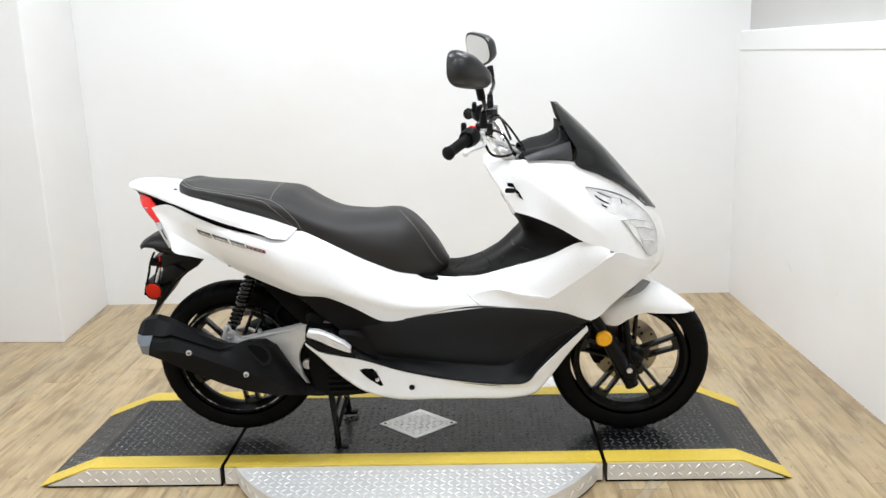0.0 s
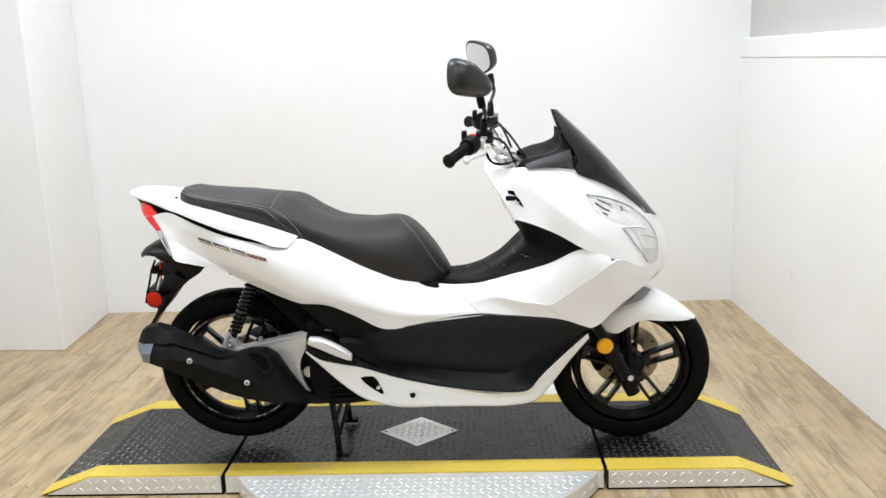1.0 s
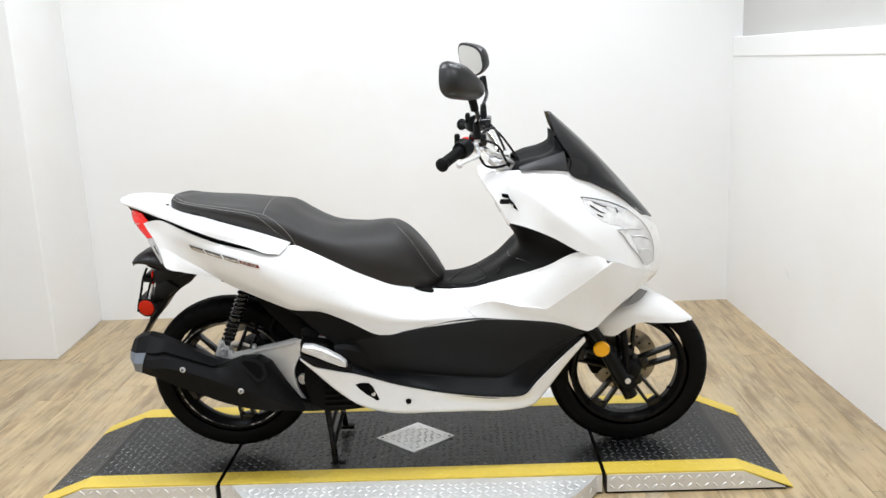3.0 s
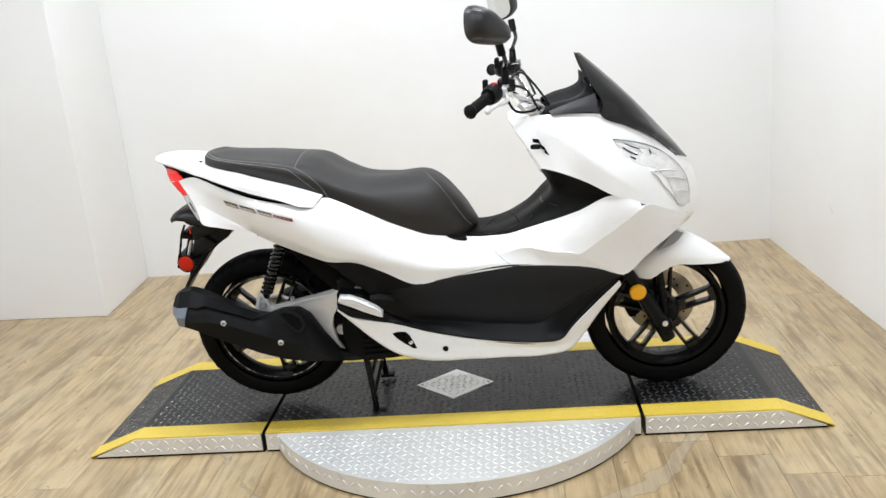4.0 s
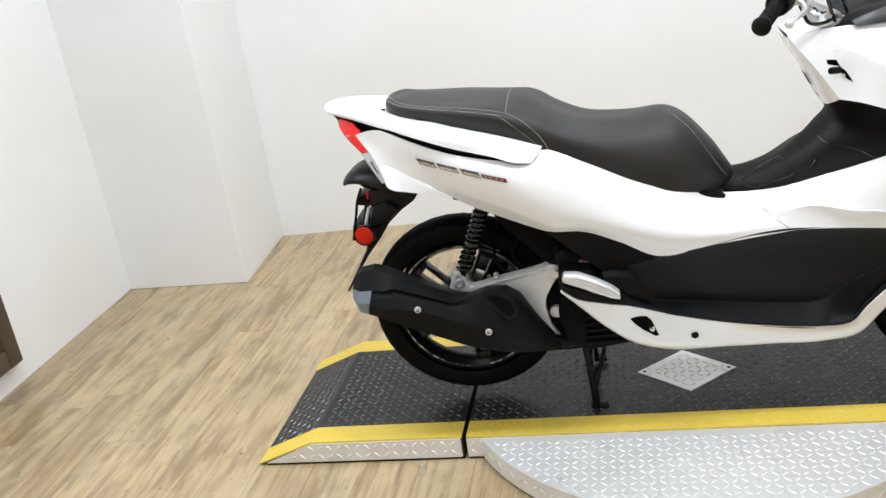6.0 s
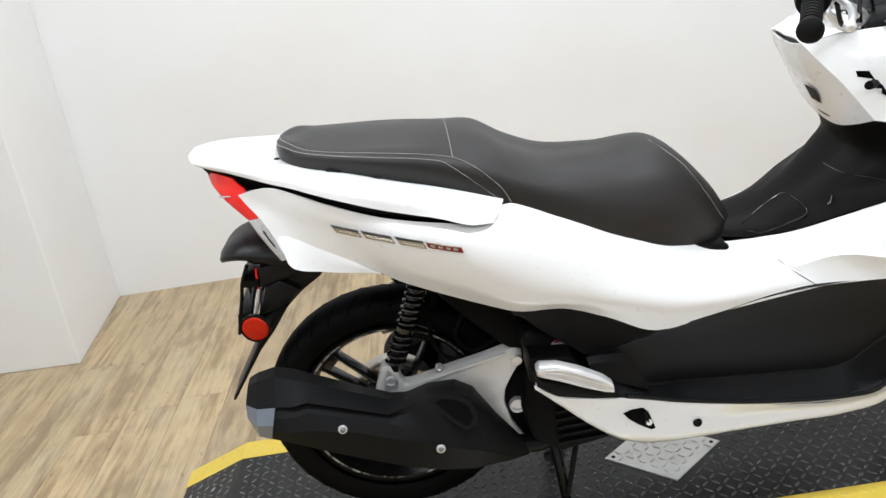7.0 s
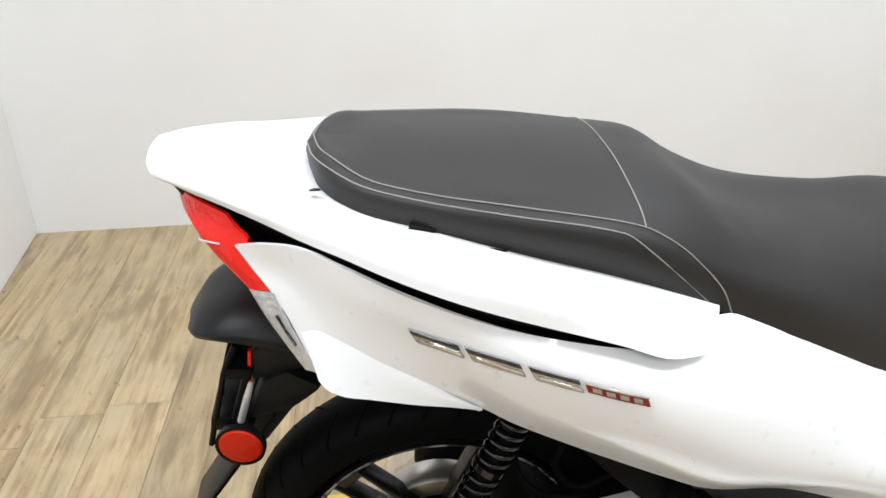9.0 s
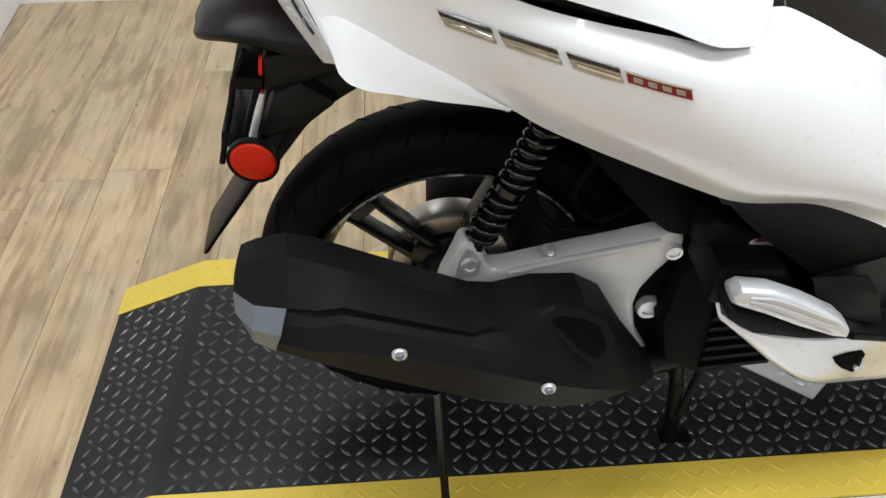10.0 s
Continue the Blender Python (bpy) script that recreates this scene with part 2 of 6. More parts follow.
def spline(points, n):
    """n points at even steps along a smooth curve through the given ones."""
    pts = [Vector(p) for p in points]
    if len(pts) == 2:
        return [pts[0].lerp(pts[1], i / (n - 1)) for i in range(n)]
    ext = [pts[0] * 2 - pts[1], *pts, pts[-1] * 2 - pts[-2]]
    dense = []
    for i in range(1, len(ext) - 2):
        p0, p1, p2, p3 = ext[i - 1:i + 3]
        for k in range(16):
            t = k / 16
            d1, d2 = (p2 - p0) * 0.5, (p3 - p1) * 0.5
            dense.append(p1 * (2 * t**3 - 3 * t**2 + 1) + d1 * (t**3 - 2 * t**2 + t) + p2 * (3 * t**2 - 2 * t**3) + d2 * (t**3 - t**2))
    dense.append(pts[-1])
    run = [0.0]
    for a, b in zip(dense, dense[1:]):
        run.append(run[-1] + (b - a).length)
    out, j = [], 0
    for i in range(n):
        s = run[-1] * i / (n - 1)
        while j < len(run) - 2 and run[j + 1] < s:
            j += 1
        span = run[j + 1] - run[j]
        out.append(dense[j].lerp(dense[j + 1], (s - run[j]) / span if span > 1e-9 else 0))
    return out


def tube(points, radius, n=40, sides=12, bm=None, taper=None):
    """A round bar along a smooth curve, with closed ends. taper: radius factors along it."""
    own = bmesh.new()
    line = spline(points, n)
    rings, up = [], Vector((0, 0, 1))
    for i, p in enumerate(line):
        d = (line[min(i + 1, n - 1)] - line[max(i - 1, 0)]).normalized()
        if abs(d.dot(up)) > 0.98:
            up = Vector((0, 1, 0)) if abs(d.y) < 0.9 else Vector((1, 0, 0))
        a = d.cross(up).normalized()
        up = a.cross(d).normalized()
        r = radius * (np.interp(i / (n - 1), np.linspace(0, 1, len(taper)), taper) if taper else 1)
        rings.append([own.verts.new(p + (a * math.cos(2 * math.pi * k / sides) + up * math.sin(2 * math.pi * k / sides)) * r) for k in range(sides)])
    for p, q in zip(rings, rings[1:]):
        for k in range(sides):
            own.faces.new((p[k], p[(k + 1) % sides], q[(k + 1) % sides], q[k]))
    own.faces.new(rings[0][::-1])
    own.faces.new(rings[-1])
    bmesh.ops.recalc_face_normals(own, faces=own.faces[:])
    return join(bm, own)


# ---- the room ----
BACK, NEAR, TOP = 1.83, -4.6, 2.7


def wall(name, a, b, z0, z1, thick, label, mat=WALL):
    """A wall between two plan points, its thickness to the right of the way from a to b."""
    a, b = Vector((*a, 0)), Vector((*b, 0))
    d = (b - a).normalized()
    n = Vector((d.y, -d.x, 0)) * thick
    ob = part(name, slab([(p.x, p.y) for p in (a, b, b + n, a + n)], z0, z1), mat, None, label)
    return tagged(ob, category="wall", kind="structure")


wall("wall_back", (2.6, BACK), (-1.95, BACK), 0, TOP, 0.12, "white painted back wall of the display bay")
wall("wall_left", (-1.60, NEAR), (-1.805, 1.25), 0, TOP, -0.12, "white painted side wall beside the bay")
wall("wall_right", (2.395, NEAR), (2.185, BACK), 0, 1.29, 0.12, "white painted half wall with small scuffs")
wall("wall_right_upper", (2.44, NEAR), (2.23, BACK), 1.29, TOP, 0.12, "grey painted wall set back above the ledge", UPPER)
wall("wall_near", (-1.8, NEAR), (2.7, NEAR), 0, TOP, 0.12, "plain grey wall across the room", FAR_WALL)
pillar = part("wall_pillar", slab([(-1.95, 1.235), (-1.2, 1.2), (-1.25, BACK), (-1.95, BACK)], 0, TOP, 0.004), WALL, None, "white boxed-out pillar in the room corner")
tagged(pillar, category="pillar", kind="structure")
ledge = part("trim_ledge", slab([(2.39, NEAR), (2.60, NEAR), (2.40, BACK), (2.18, BACK)], 1.284, 1.382, 0.006), WALL, None, "white ledge board along the half wall")
tagged(ledge, category="ledge", kind="structure")
ceiling = part("ceiling", box(-2.0, 2.8, NEAR - 0.1, BACK + 0.1, TOP, TOP + 0.1), CEIL, None, "plain grey ceiling")
tagged(ceiling, category="ceiling", kind="structure")
floor = part("floor", box(-2.0, 2.85, NEAR - 0.1, BACK + 0.1, -0.12, -0.006), material("subfloor", (0.06, 0.045, 0.03), 0.8), None, "wood-look vinyl plank floor in worn beige and brown")
tagged(floor, category="floor", kind="structure")

# ---- the low ramp platform with its turntable ----
H = 0.068
FRONT, REAR = -0.235, 0.375
BAND = 0.075


def treads(area, height, bm, pitch=0.0225, long=0.0112, wide=0.0031, high=0.0019, place=None):
    """Raised chequer-plate lozenges over a rectangle x0, x1, y0, y1; place turns x, y into a place and a normal."""
    x0, x1, y0, y1 = area
    nx, ny = max(1, int((x1 - x0) / pitch)), max(1, int((y1 - y0) / pitch))
    for i in range(nx):
        for j in range(ny):
            cx = x0 + (i + 0.5) * (x1 - x0) / nx
            cy = y0 + (j + 0.5) * (y1 - y0) / ny
            got = place(cx, cy) if place else (Vector((cx, cy, height)), Vector((1, 0, 0)), Vector((0, 1, 0)))
            if got is None:
                continue
            o, ex, ey = got
            ez = ex.cross(ey)
            a = radians(45 if (i + j) % 2 else -45)
            u = ex * math.cos(a) + ey * math.sin(a)
            w = ez.cross(u)
            base = [bm.verts.new(o + u * (long * p) + w * (wide * q)) for p, q in ((-1, 0), (-0.4, -1), (0.4, -1), (1, 0), (0.4, 1), (-0.4, 1))]
            top = [bm.verts.new(o + u * (long * p * 0.62) + w * (wide * q * 0.42) + ez * high) for p, q in ((-1, 0), (-0.4, -1), (0.4, -1), (1, 0), (0.4, 1), (-0.4, 1))]
            bm.faces.new(top)
            for k in range(6):
                bm.faces.new((base[k], base[(k + 1) % 6], top[(k + 1) % 6], top[k]))
    return bm


def ramp_end(sign, x_in, x_top, x_toe, parent):
    """One sloped end of the platform: plate, two yellow bands, bare side skirts and treads."""
    z0 = 0.004
    profile = [(x_in, 0.006), (x_in, H), (x_top, H), (x_toe, z0 + 0.003), (x_toe, z0)]
    part("deck_plate", prism(profile, FRONT + 0.004, REAR - 0.004), BLACK_PLATE, parent, "black painted chequer plate")

    def at_x(x, lift):
        if (x - x_top) * sign <= 0:
            return Vector((x, 0, H + lift)), Vector((1, 0, 0))
        t = (x - x_top) / (x_toe - x_top)
        slope = Vector((x_toe - x_top, 0, z0 + 0.003 - H)).normalized() * sign
        return Vector((x, 0, H + t * (z0 + 0.003 - H) + lift)), slope

    def place(lo, hi):
        def f(x, y):
            if not lo < y < hi or abs(x - x_top) < 0.012:
                return None
            o, ex = at_x(x, 0.0)
            o.y = y
            return o, ex, Vector((0, 1, 0))
        return f
    lo_x, hi_x = min(x_in, x_toe) + 0.006 * (1 if sign > 0 else 2), max(x_in, x_toe) - 0.012
    tagged(part("tread_pattern", treads((lo_x, hi_x, FRONT + BAND, REAR - BAND), H, bmesh.new(), place=place(-9, 9)), BLACK_TREAD, parent, "raised worn chequer lozenges"), kind="stuff")
    for y0, y1 in ((FRONT, FRONT + BAND), (REAR - BAND, REAR)):
        band = prism([(x_in, H - 0.004), (x_in, H + 0.0012), (x_top, H + 0.0012), (x_toe + sign * 0.004, z0 + 0.003), (x_toe + sign * 0.004, z0), (x_top, H - 0.004)], y0, y1)
        treads((lo_x, hi_x, y0 + 0.004, y1 - 0.004), H, band, place=lambda x, y: (lambda g: g and (g[0] + Vector((0, 0, 0.0012)), g[1], g[2]))(place(-9, 9)(x, y)), high=0.0011)
        part("yellow_edge_band", band, YELLOW, parent, "worn yellow painted edge band")
    for y, out in ((FRONT, -1), (REAR, 1)):
        inset = [(x_in + sign * 0.004, 0.008), (x_in + sign * 0.004, H - 0.004), (x_top, H - 0.004), (x_toe - sign * 0.02, 0.008)]
        skirt = prism(inset, y - 0.003 if out < 0 else y - 0.004, y + 0.004 if out < 0 else y + 0.003)

        def on_side(x, z, y=y, out=out):
            lim = H - 0.012 if (x - x_top) * sign <= 0 else H - 0.014 - (x - x_top) / (x_toe - x_top) * (H - 0.004)
            if z > lim:
                return None
            return Vector((x, y + out * 0.003, z)), Vector((-out, 0, 0)), Vector((0, 0, 1))
        treads((lo_x, hi_x, 0.010, H - 0.004), 0, skirt, pitch=0.026, place=on_side)
        part("side_skirt", skirt, ALU, parent, "bare aluminium tread skirt")
    part("foot_strip", box(min(x_in, x_toe - sign * 0.02), max(x_in, x_toe - sign * 0.02), FRONT + 0.001, REAR - 0.001, 0.0, 0.0065), RUBBER_GAP, parent, "dark rubber foot strip")


for label_end, args in (("rear", (-1, -0.006, -0.43, -0.592)), ("front", (1, 1.206, 1.625, 1.775))):
    end = thing("platform_ramp", "black chequer-plate ramp end with yellow painted edges", "ramp", group="turntable platform")
    ramp_end(*args, end)

deck = thing("turntable_platform", "black chequer-plate centre deck on a round bare aluminium turntable", "platform", group="turntable platform")
X0, X1 = 0.006, 1.194
part("deck_plate", box(X0, X1, FRONT + 0.004, REAR - 0.004, 0.006, H), BLACK_PLATE, deck, "black painted chequer plate")
DIA = (0.603, 0.062, 0.135, 0.118)


def on_deck(x, y):
    if abs(x - DIA[0]) / DIA[2] + abs(y - DIA[1]) / DIA[3] < 1.1:
        return None
    return Vector((x, y, H)), Vector((1, 0, 0)), Vector((0, 1, 0))


tagged(part("tread_pattern", treads((X0 + 0.005, X1 - 0.005, FRONT + BAND, REAR - BAND), H, bmesh.new(), place=on_deck), BLACK_TREAD, deck, "raised worn chequer lozenges"), kind="stuff")
for y0, y1 in ((FRONT, FRONT + BAND), (REAR - BAND, REAR)):
    band = box(X0, X1, y0, y1, H - 0.004, H + 0.0012)
    treads((X0 + 0.005, X1 - 0.005, y0 + 0.004, y1 - 0.004), H + 0.0012, band, high=0.0011)
    part("yellow_edge_band", band, YELLOW, deck, "worn yellow painted edge band")
diamond = slab([(DIA[0] - DIA[2], DIA[1]), (DIA[0], DIA[1] - DIA[3]), (DIA[0] + DIA[2], DIA[1]), (DIA[0], DIA[1] + DIA[3])], H - 0.003, H + 0.003)
treads((DIA[0] - DIA[2], DIA[0] + DIA[2], DIA[1] - DIA[3], DIA[1] + DIA[3]), 0, diamond, place=lambda x, y: (Vector((x, y, H + 0.003)), Vector((1, 0, 0)), Vector((0, 1, 0))) if abs(x - DIA[0]) / DIA[2] + abs(y - DIA[1]) / DIA[3] < 0.86 else None)
part("diamond_plate", diamond, ALU, deck, "bare aluminium diamond-shaped tread plate")
for sx in (-0.115, 0.115):
    part("screw", lathe([(0, 0.0015), (0.004, 0.001), (0.005, 0)], 12, None, Matrix.Translation((DIA[0] + sx, DIA[1], H + 0.003)) @ pose(0, 0, 0, 90)), RUBBER_GAP, deck)
for x0, x1 in ((X0, 0.118), (1.102, X1)):
    for y, out in ((FRONT, -1), (REAR, 1)):
        sk = box(x0, x1, min(y, y + out * 0.003), max(y, y + out * 0.003), 0.008, H - 0.005)
        treads((x0 + 0.004, x1 - 0.004, 0.010, H - 0.006), 0, sk, pitch=0.026, place=lambda x, z, y=y, out=out: (Vector((x, y + out * 0.003, z)), Vector((-out, 0, 0)), Vector((0, 0, 1))))
        part("side_skirt", sk, ALU, deck, "bare aluminium tread skirt")

# the round table: a wide bare disc that the deck is bolted to
CX, CY, CR = 0.612, 0.068, 0.643


def half_disc(sign):
    y_cut = FRONT - 0.001 if sign < 0 else REAR + 0.001
    a0 = math.asin(abs(y_cut - CY) / CR)
    arc = [(CX + CR * math.cos(a), CY + sign * CR * math.sin(a)) for a in np.linspace(a0, math.pi - a0, 72)]
    bm = slab(arc, 0.007, H - 0.004, 0.0)

    def flat(x, y):
        d = math.hypot(x - CX, y - CY)
        if d > CR - 0.014 or (y - y_cut) * sign < 0.012:
            return None
        return Vector((x, y, H - 0.004)), Vector((1, 0, 0)), Vector((0, 1, 0))
    treads((CX - CR, CX + CR, CY - CR, CY + CR), 0, bm, place=flat)

    def rim(s, z):
        a = s / CR
        if math.sin(a) * CR < abs(y_cut - CY) + 0.01:
            return None
        r = Vector((math.cos(a), sign * math.sin(a), 0))
        e = Vector((-math.sin(a), sign * math.cos(a), 0))
        if sign > 0:
            e = -e
        return Vector((CX, CY, z)) + r * CR, -e if sign < 0 else -e, Vector((0, 0, 1))
    treads((0.0, math.pi * CR, 0.010, H - 0.006), 0, bm, pitch=0.027, place=rim)
    part("turntable_disc", bm, ALU, deck, "bare scuffed aluminium tread plate")
    base = [(CX + (CR - 0.004) * math.cos(a), CY + sign * (CR - 0.004) * math.sin(a)) for a in np.linspace(a0, math.pi - a0, 72)]
    part("foot_strip", slab(base, 0.0, 0.0075), RUBBER_GAP, deck, "dark rubber foot strip")


half_disc(-1)
half_disc(1)
part("foot_strip", box(X0, X1, FRONT + 0.001, REAR - 0.001, 0.0, 0.0065), RUBBER_GAP, deck, "dark rubber foot strip")

# ---- the scooter: its materials ----
LEANING = Matrix.Translation((0, 0.012, H)) @ pose(0, 0, 0, 4.6, 0, 0.5) @ Matrix.Translation((0, 0, -H))
BIKE = thing("scooter", "white step-through scooter with a black seat on its centre stand", "scooter", LEANING)


def pearl():
    m = material("pearl_white_paint", (0.80, 0.80, 0.79), 0.28, 0.0, coat_weight=0.9, coat_roughness=0.04)
    g = Graph(m)
    v = g.coords()
    g.base(g.mix(g.noise(v, 4.0, 3), (0.815, 0.815, 0.812), (0.845, 0.845, 0.842)))
    g.rough(g.noise(v, 60.0, 4), 0.24, 0.34)
    return m


def vinyl():
    """Grained seat cover."""
    m = material("seat_vinyl", (0.03, 0.028, 0.027), 0.5)
    g = Graph(m)
    v = g.coords()
    n = g.noise(v, 7.0, 4)
    g.base(g.mix(n, (0.0160, 0.0143, 0.0134), (0.0230, 0.0208, 0.0197)))
    g.rough(n, 0.44, 0.58)
    cell = g.node("TexVoronoi")
    cell.inputs["Scale"].default_value = 620.0
    g.link(v, cell.inputs["Vector"])
    g.bump(cell.outputs["Distance"], 0.22, 0.0006)
    return dulled(m, 0.34)


WHITE = pearl()
VINYL = vinyl()
TYRE = dulled(mottled("tyre_rubber", (0.0028, 0.0028, 0.003), (0.0052, 0.0052, 0.0052), 20.0, (0.5, 0.7)), 0.07)
RIM = mottled("satin_black_paint", (0.0035, 0.0035, 0.0037), (0.006, 0.006, 0.0063), 30.0, (0.22, 0.36), bump=0.05)
RIM = dulled(RIM, 0.12)
PLASTIC = dulled(mottled("black_grained_plastic", (0.0032, 0.0032, 0.0034), (0.006, 0.006, 0.0063), 12.0, (0.42, 0.56), fine=700.0, bump=0.3), 0.11)
FOOT = dulled(mottled("footboard_black_plastic", (0.0040, 0.0043, 0.0050), (0.0072, 0.0077, 0.0088), 12.0, (0.34, 0.44), fine=700.0, bump=0.3), 0.16)
SHELL = dulled(mottled("mirror_shell_plastic", (0.011, 0.011, 0.0115), (0.016, 0.016, 0.0165), 20.0, (0.30, 0.40), fine=700.0, bump=0.15), 0.5)
DASH = mottled("dash_grey_plastic", (0.030, 0.030, 0.033), (0.045, 0.045, 0.048), 20.0, (0.34, 0.46))
SLOT = mottled("slot_grey_plastic", (0.16, 0.16, 0.165), (0.20, 0.20, 0.205), 20.0, (0.5, 0.6))
GUARD = dulled(mottled("mudguard_black_plastic", (0.0075, 0.0076, 0.008), (0.011, 0.011, 0.0115), 12.0, (0.36, 0.48), fine=700.0, bump=0.3), 0.22)
TUNNEL = dulled(mottled("dark_grey_grained_plastic", (0.0040, 0.0036, 0.0034), (0.0065, 0.0060, 0.0056), 10.0, (0.42, 0.55), fine=700.0, bump=0.3), 0.07)
GLOSS = material("gloss_black_plastic", (0.008, 0.008, 0.009), 0.12)
MUFFLER = dulled(mottled("muffler_black", (0.0075, 0.0075, 0.0078), (0.0110, 0.0110, 0.0113), 25.0, (0.42, 0.54), fine=900.0, bump=0.25), 0.05)
CAPSTEEL = mottled("blued_steel", (0.16, 0.19, 0.235), (0.22, 0.25, 0.30), 30.0, (0.34, 0.44), 0.5, bump=0.05)
CAST = mottled("cast_aluminium", (0.76, 0.75, 0.73), (0.66, 0.65, 0.63), 40.0, (0.34, 0.46), 0.25, fine=500.0, bump=0.2)
STEEL = mottled("bright_steel", (0.86, 0.86, 0.86), (0.74, 0.74, 0.74), 60.0, (0.25, 0.38), 0.6, bump=0.0)
WHEEL = dulled(mottled("gloss_black_wheel_paint", (0.005, 0.005, 0.0055), (0.009, 0.009, 0.0095), 30.0, (0.20, 0.30), bump=0.05), 0.35)


def worn_edge():
    """Black paint rubbed through to bright metal in places."""
    m = material("worn_rim_edge", (0.01, 0.01, 0.01), 0.3)
    g = Graph(m)
    v = g.coords()
    g.base(g.ramp(g.noise(v, 26.0, 5, 0.65), ((0.50, (0.008, 0.008, 0.008)), (0.58, (0.5, 0.49, 0.47)))))
    return m


EDGE = worn_edge()
CHROME = material("chrome", (0.80, 0.80, 0.80), 0.06, 1.0)
SMOKE = dulled(material("smoked_screen", (0.005, 0.005, 0.006), 0.07, 0.0), 0.32)
RED = dulled(material("red_lens", (0.80, 0.012, 0.006), 0.16, 0.0, coat_weight=0.15), 0.3)
REFLECT = dulled(material("orange_red_reflector", (0.52, 0.020, 0.006), 0.3, 0.0), 0.14)
VOID = dulled(material("vent_black", (0.003, 0.003, 0.003), 0.9), 0.05)
AMBER = material("amber_lens", (0.90, 0.42, 0.010), 0.15, 0.0, coat_weight=0.2)
BADGE = mottled("dark_chrome", (0.020, 0.020, 0.022), (0.16, 0.16, 0.165), 150.0, (0.08, 0.18), 1.0, bump=0.0)
GREYBAR = mottled("grey_badge_metal", (0.30, 0.30, 0.305), (0.58, 0.58, 0.585), 120.0, (0.14, 0.26), 0.8, bump=0.0)
CLEAR = material("clear_lens", (0.985, 0.985, 0.98), 0.01, 0.0, transmission_weight=1.0, ior=1.22)
LAMP = mottled("lamp_reflector", (0.93, 0.92, 0.91), (0.40, 0.385, 0.385), 48.0, (0.14, 0.28), 0.45, bump=0.0)
SPRING = material("gloss_black_spring", (0.004, 0.004, 0.004), 0.12, 0.0, coat_weight=0.35)
BAY = dulled(mottled("dusty_black_casting", (0.0028, 0.0028, 0.0028), (0.006, 0.0058, 0.0056), 22.0, (0.55, 0.75), fine=500.0, bump=0.3), 0.08)
PEG = mottled("polished_peg_alloy", (0.84, 0.84, 0.84), (0.66, 0.66, 0.66), 40.0, (0.24, 0.36), 0.45, bump=0.0)
INDICATOR = mottled("silvered_lens", (0.78, 0.78, 0.77), (0.32, 0.32, 0.33), 130.0, (0.12, 0.25), 0.35, bump=0.0)
GUIDE = material("grey_light_guide", (0.55, 0.55, 0.55), 0.25)
MIRROR = material("mirror_glass", (0.86, 0.87, 0.87), 0.015, 1.0)
THREAD = material("pale_thread", (0.26, 0.25, 0.23), 0.7)
DISC = mottled("brake_disc_steel", (0.50, 0.47, 0.42), (0.40, 0.37, 0.33), 50.0, (0.26, 0.4), 0.95, bump=0.0)
REDBADGE = material("red_badge", (0.20, 0.012, 0.014), 0.25)


def lensed(m, scale):
    """Moulded prisms behind a lens."""
    g = Graph(m)
    cell = g.node("TexVoronoi")
    cell.inputs["Scale"].default_value = scale
    g.link(g.coords(), cell.inputs["Vector"])
    g.bump(cell.outputs["Distance"], 0.35, 0.002)


lensed(RED, 160.0)
lensed(AMBER, 200.0)
lensed(REFLECT, 110.0)
lensed(INDICATOR, 170.0)

# ---- the scooter: ways to make its panels ----


def smooth_line(points, per):
    """A smooth curve through the points, per steps for each span."""
    pts = [Vector(p) for p in points]
    if len(pts) == 2:
        return [pts[0].lerp(pts[1], k / per) for k in range(per + 1)]
    ext = [pts[0] * 2 - pts[1], *pts, pts[-1] * 2 - pts[-2]]
    out = []
    for i in range(1, len(ext) - 2):
        p0, p1, p2, p3 = ext[i - 1:i + 3]
        l0, l1, l2 = max((p1 - p0).length, 1e-5), max((p2 - p1).length, 1e-5), max((p3 - p2).length, 1e-5)
        d1 = ((p1 - p0) / l0 * l1 + (p2 - p1) / l1 * l0) / (l0 + l1) * l1
        d2 = ((p2 - p1) / l1 * l2 + (p3 - p2) / l2 * l1) / (l1 + l2) * l1
        for k in range(per):
            t = k / per
            out.append(p1 * (2 * t**3 - 3 * t**2 + 1) + d1 * (t**3 - 2 * t**2 + t) + p2 * (3 * t**2 - 2 * t**3) + d2 * (t**3 - t**2))
    out.append(pts[-1])
    return out


def surface(curves, per_u=5, per_v=5, straight=False):
    """A grid of points over curves of (x, half width, z) on the right-hand side, each of as many points."""
    rows = [smooth_line([(x, -w, z) for x, w, z in c], per_u) for c in curves]
    columns = []
    for i in range(len(rows[0])):
        col = [r[i] for r in rows]
        if straight:
            line = [a.lerp(b, k / per_v) for a, b in zip(col, col[1:]) for k in range(per_v)] + [col[-1]]
        else:
            line = smooth_line(col, per_v)
        columns.append(line)
    return columns


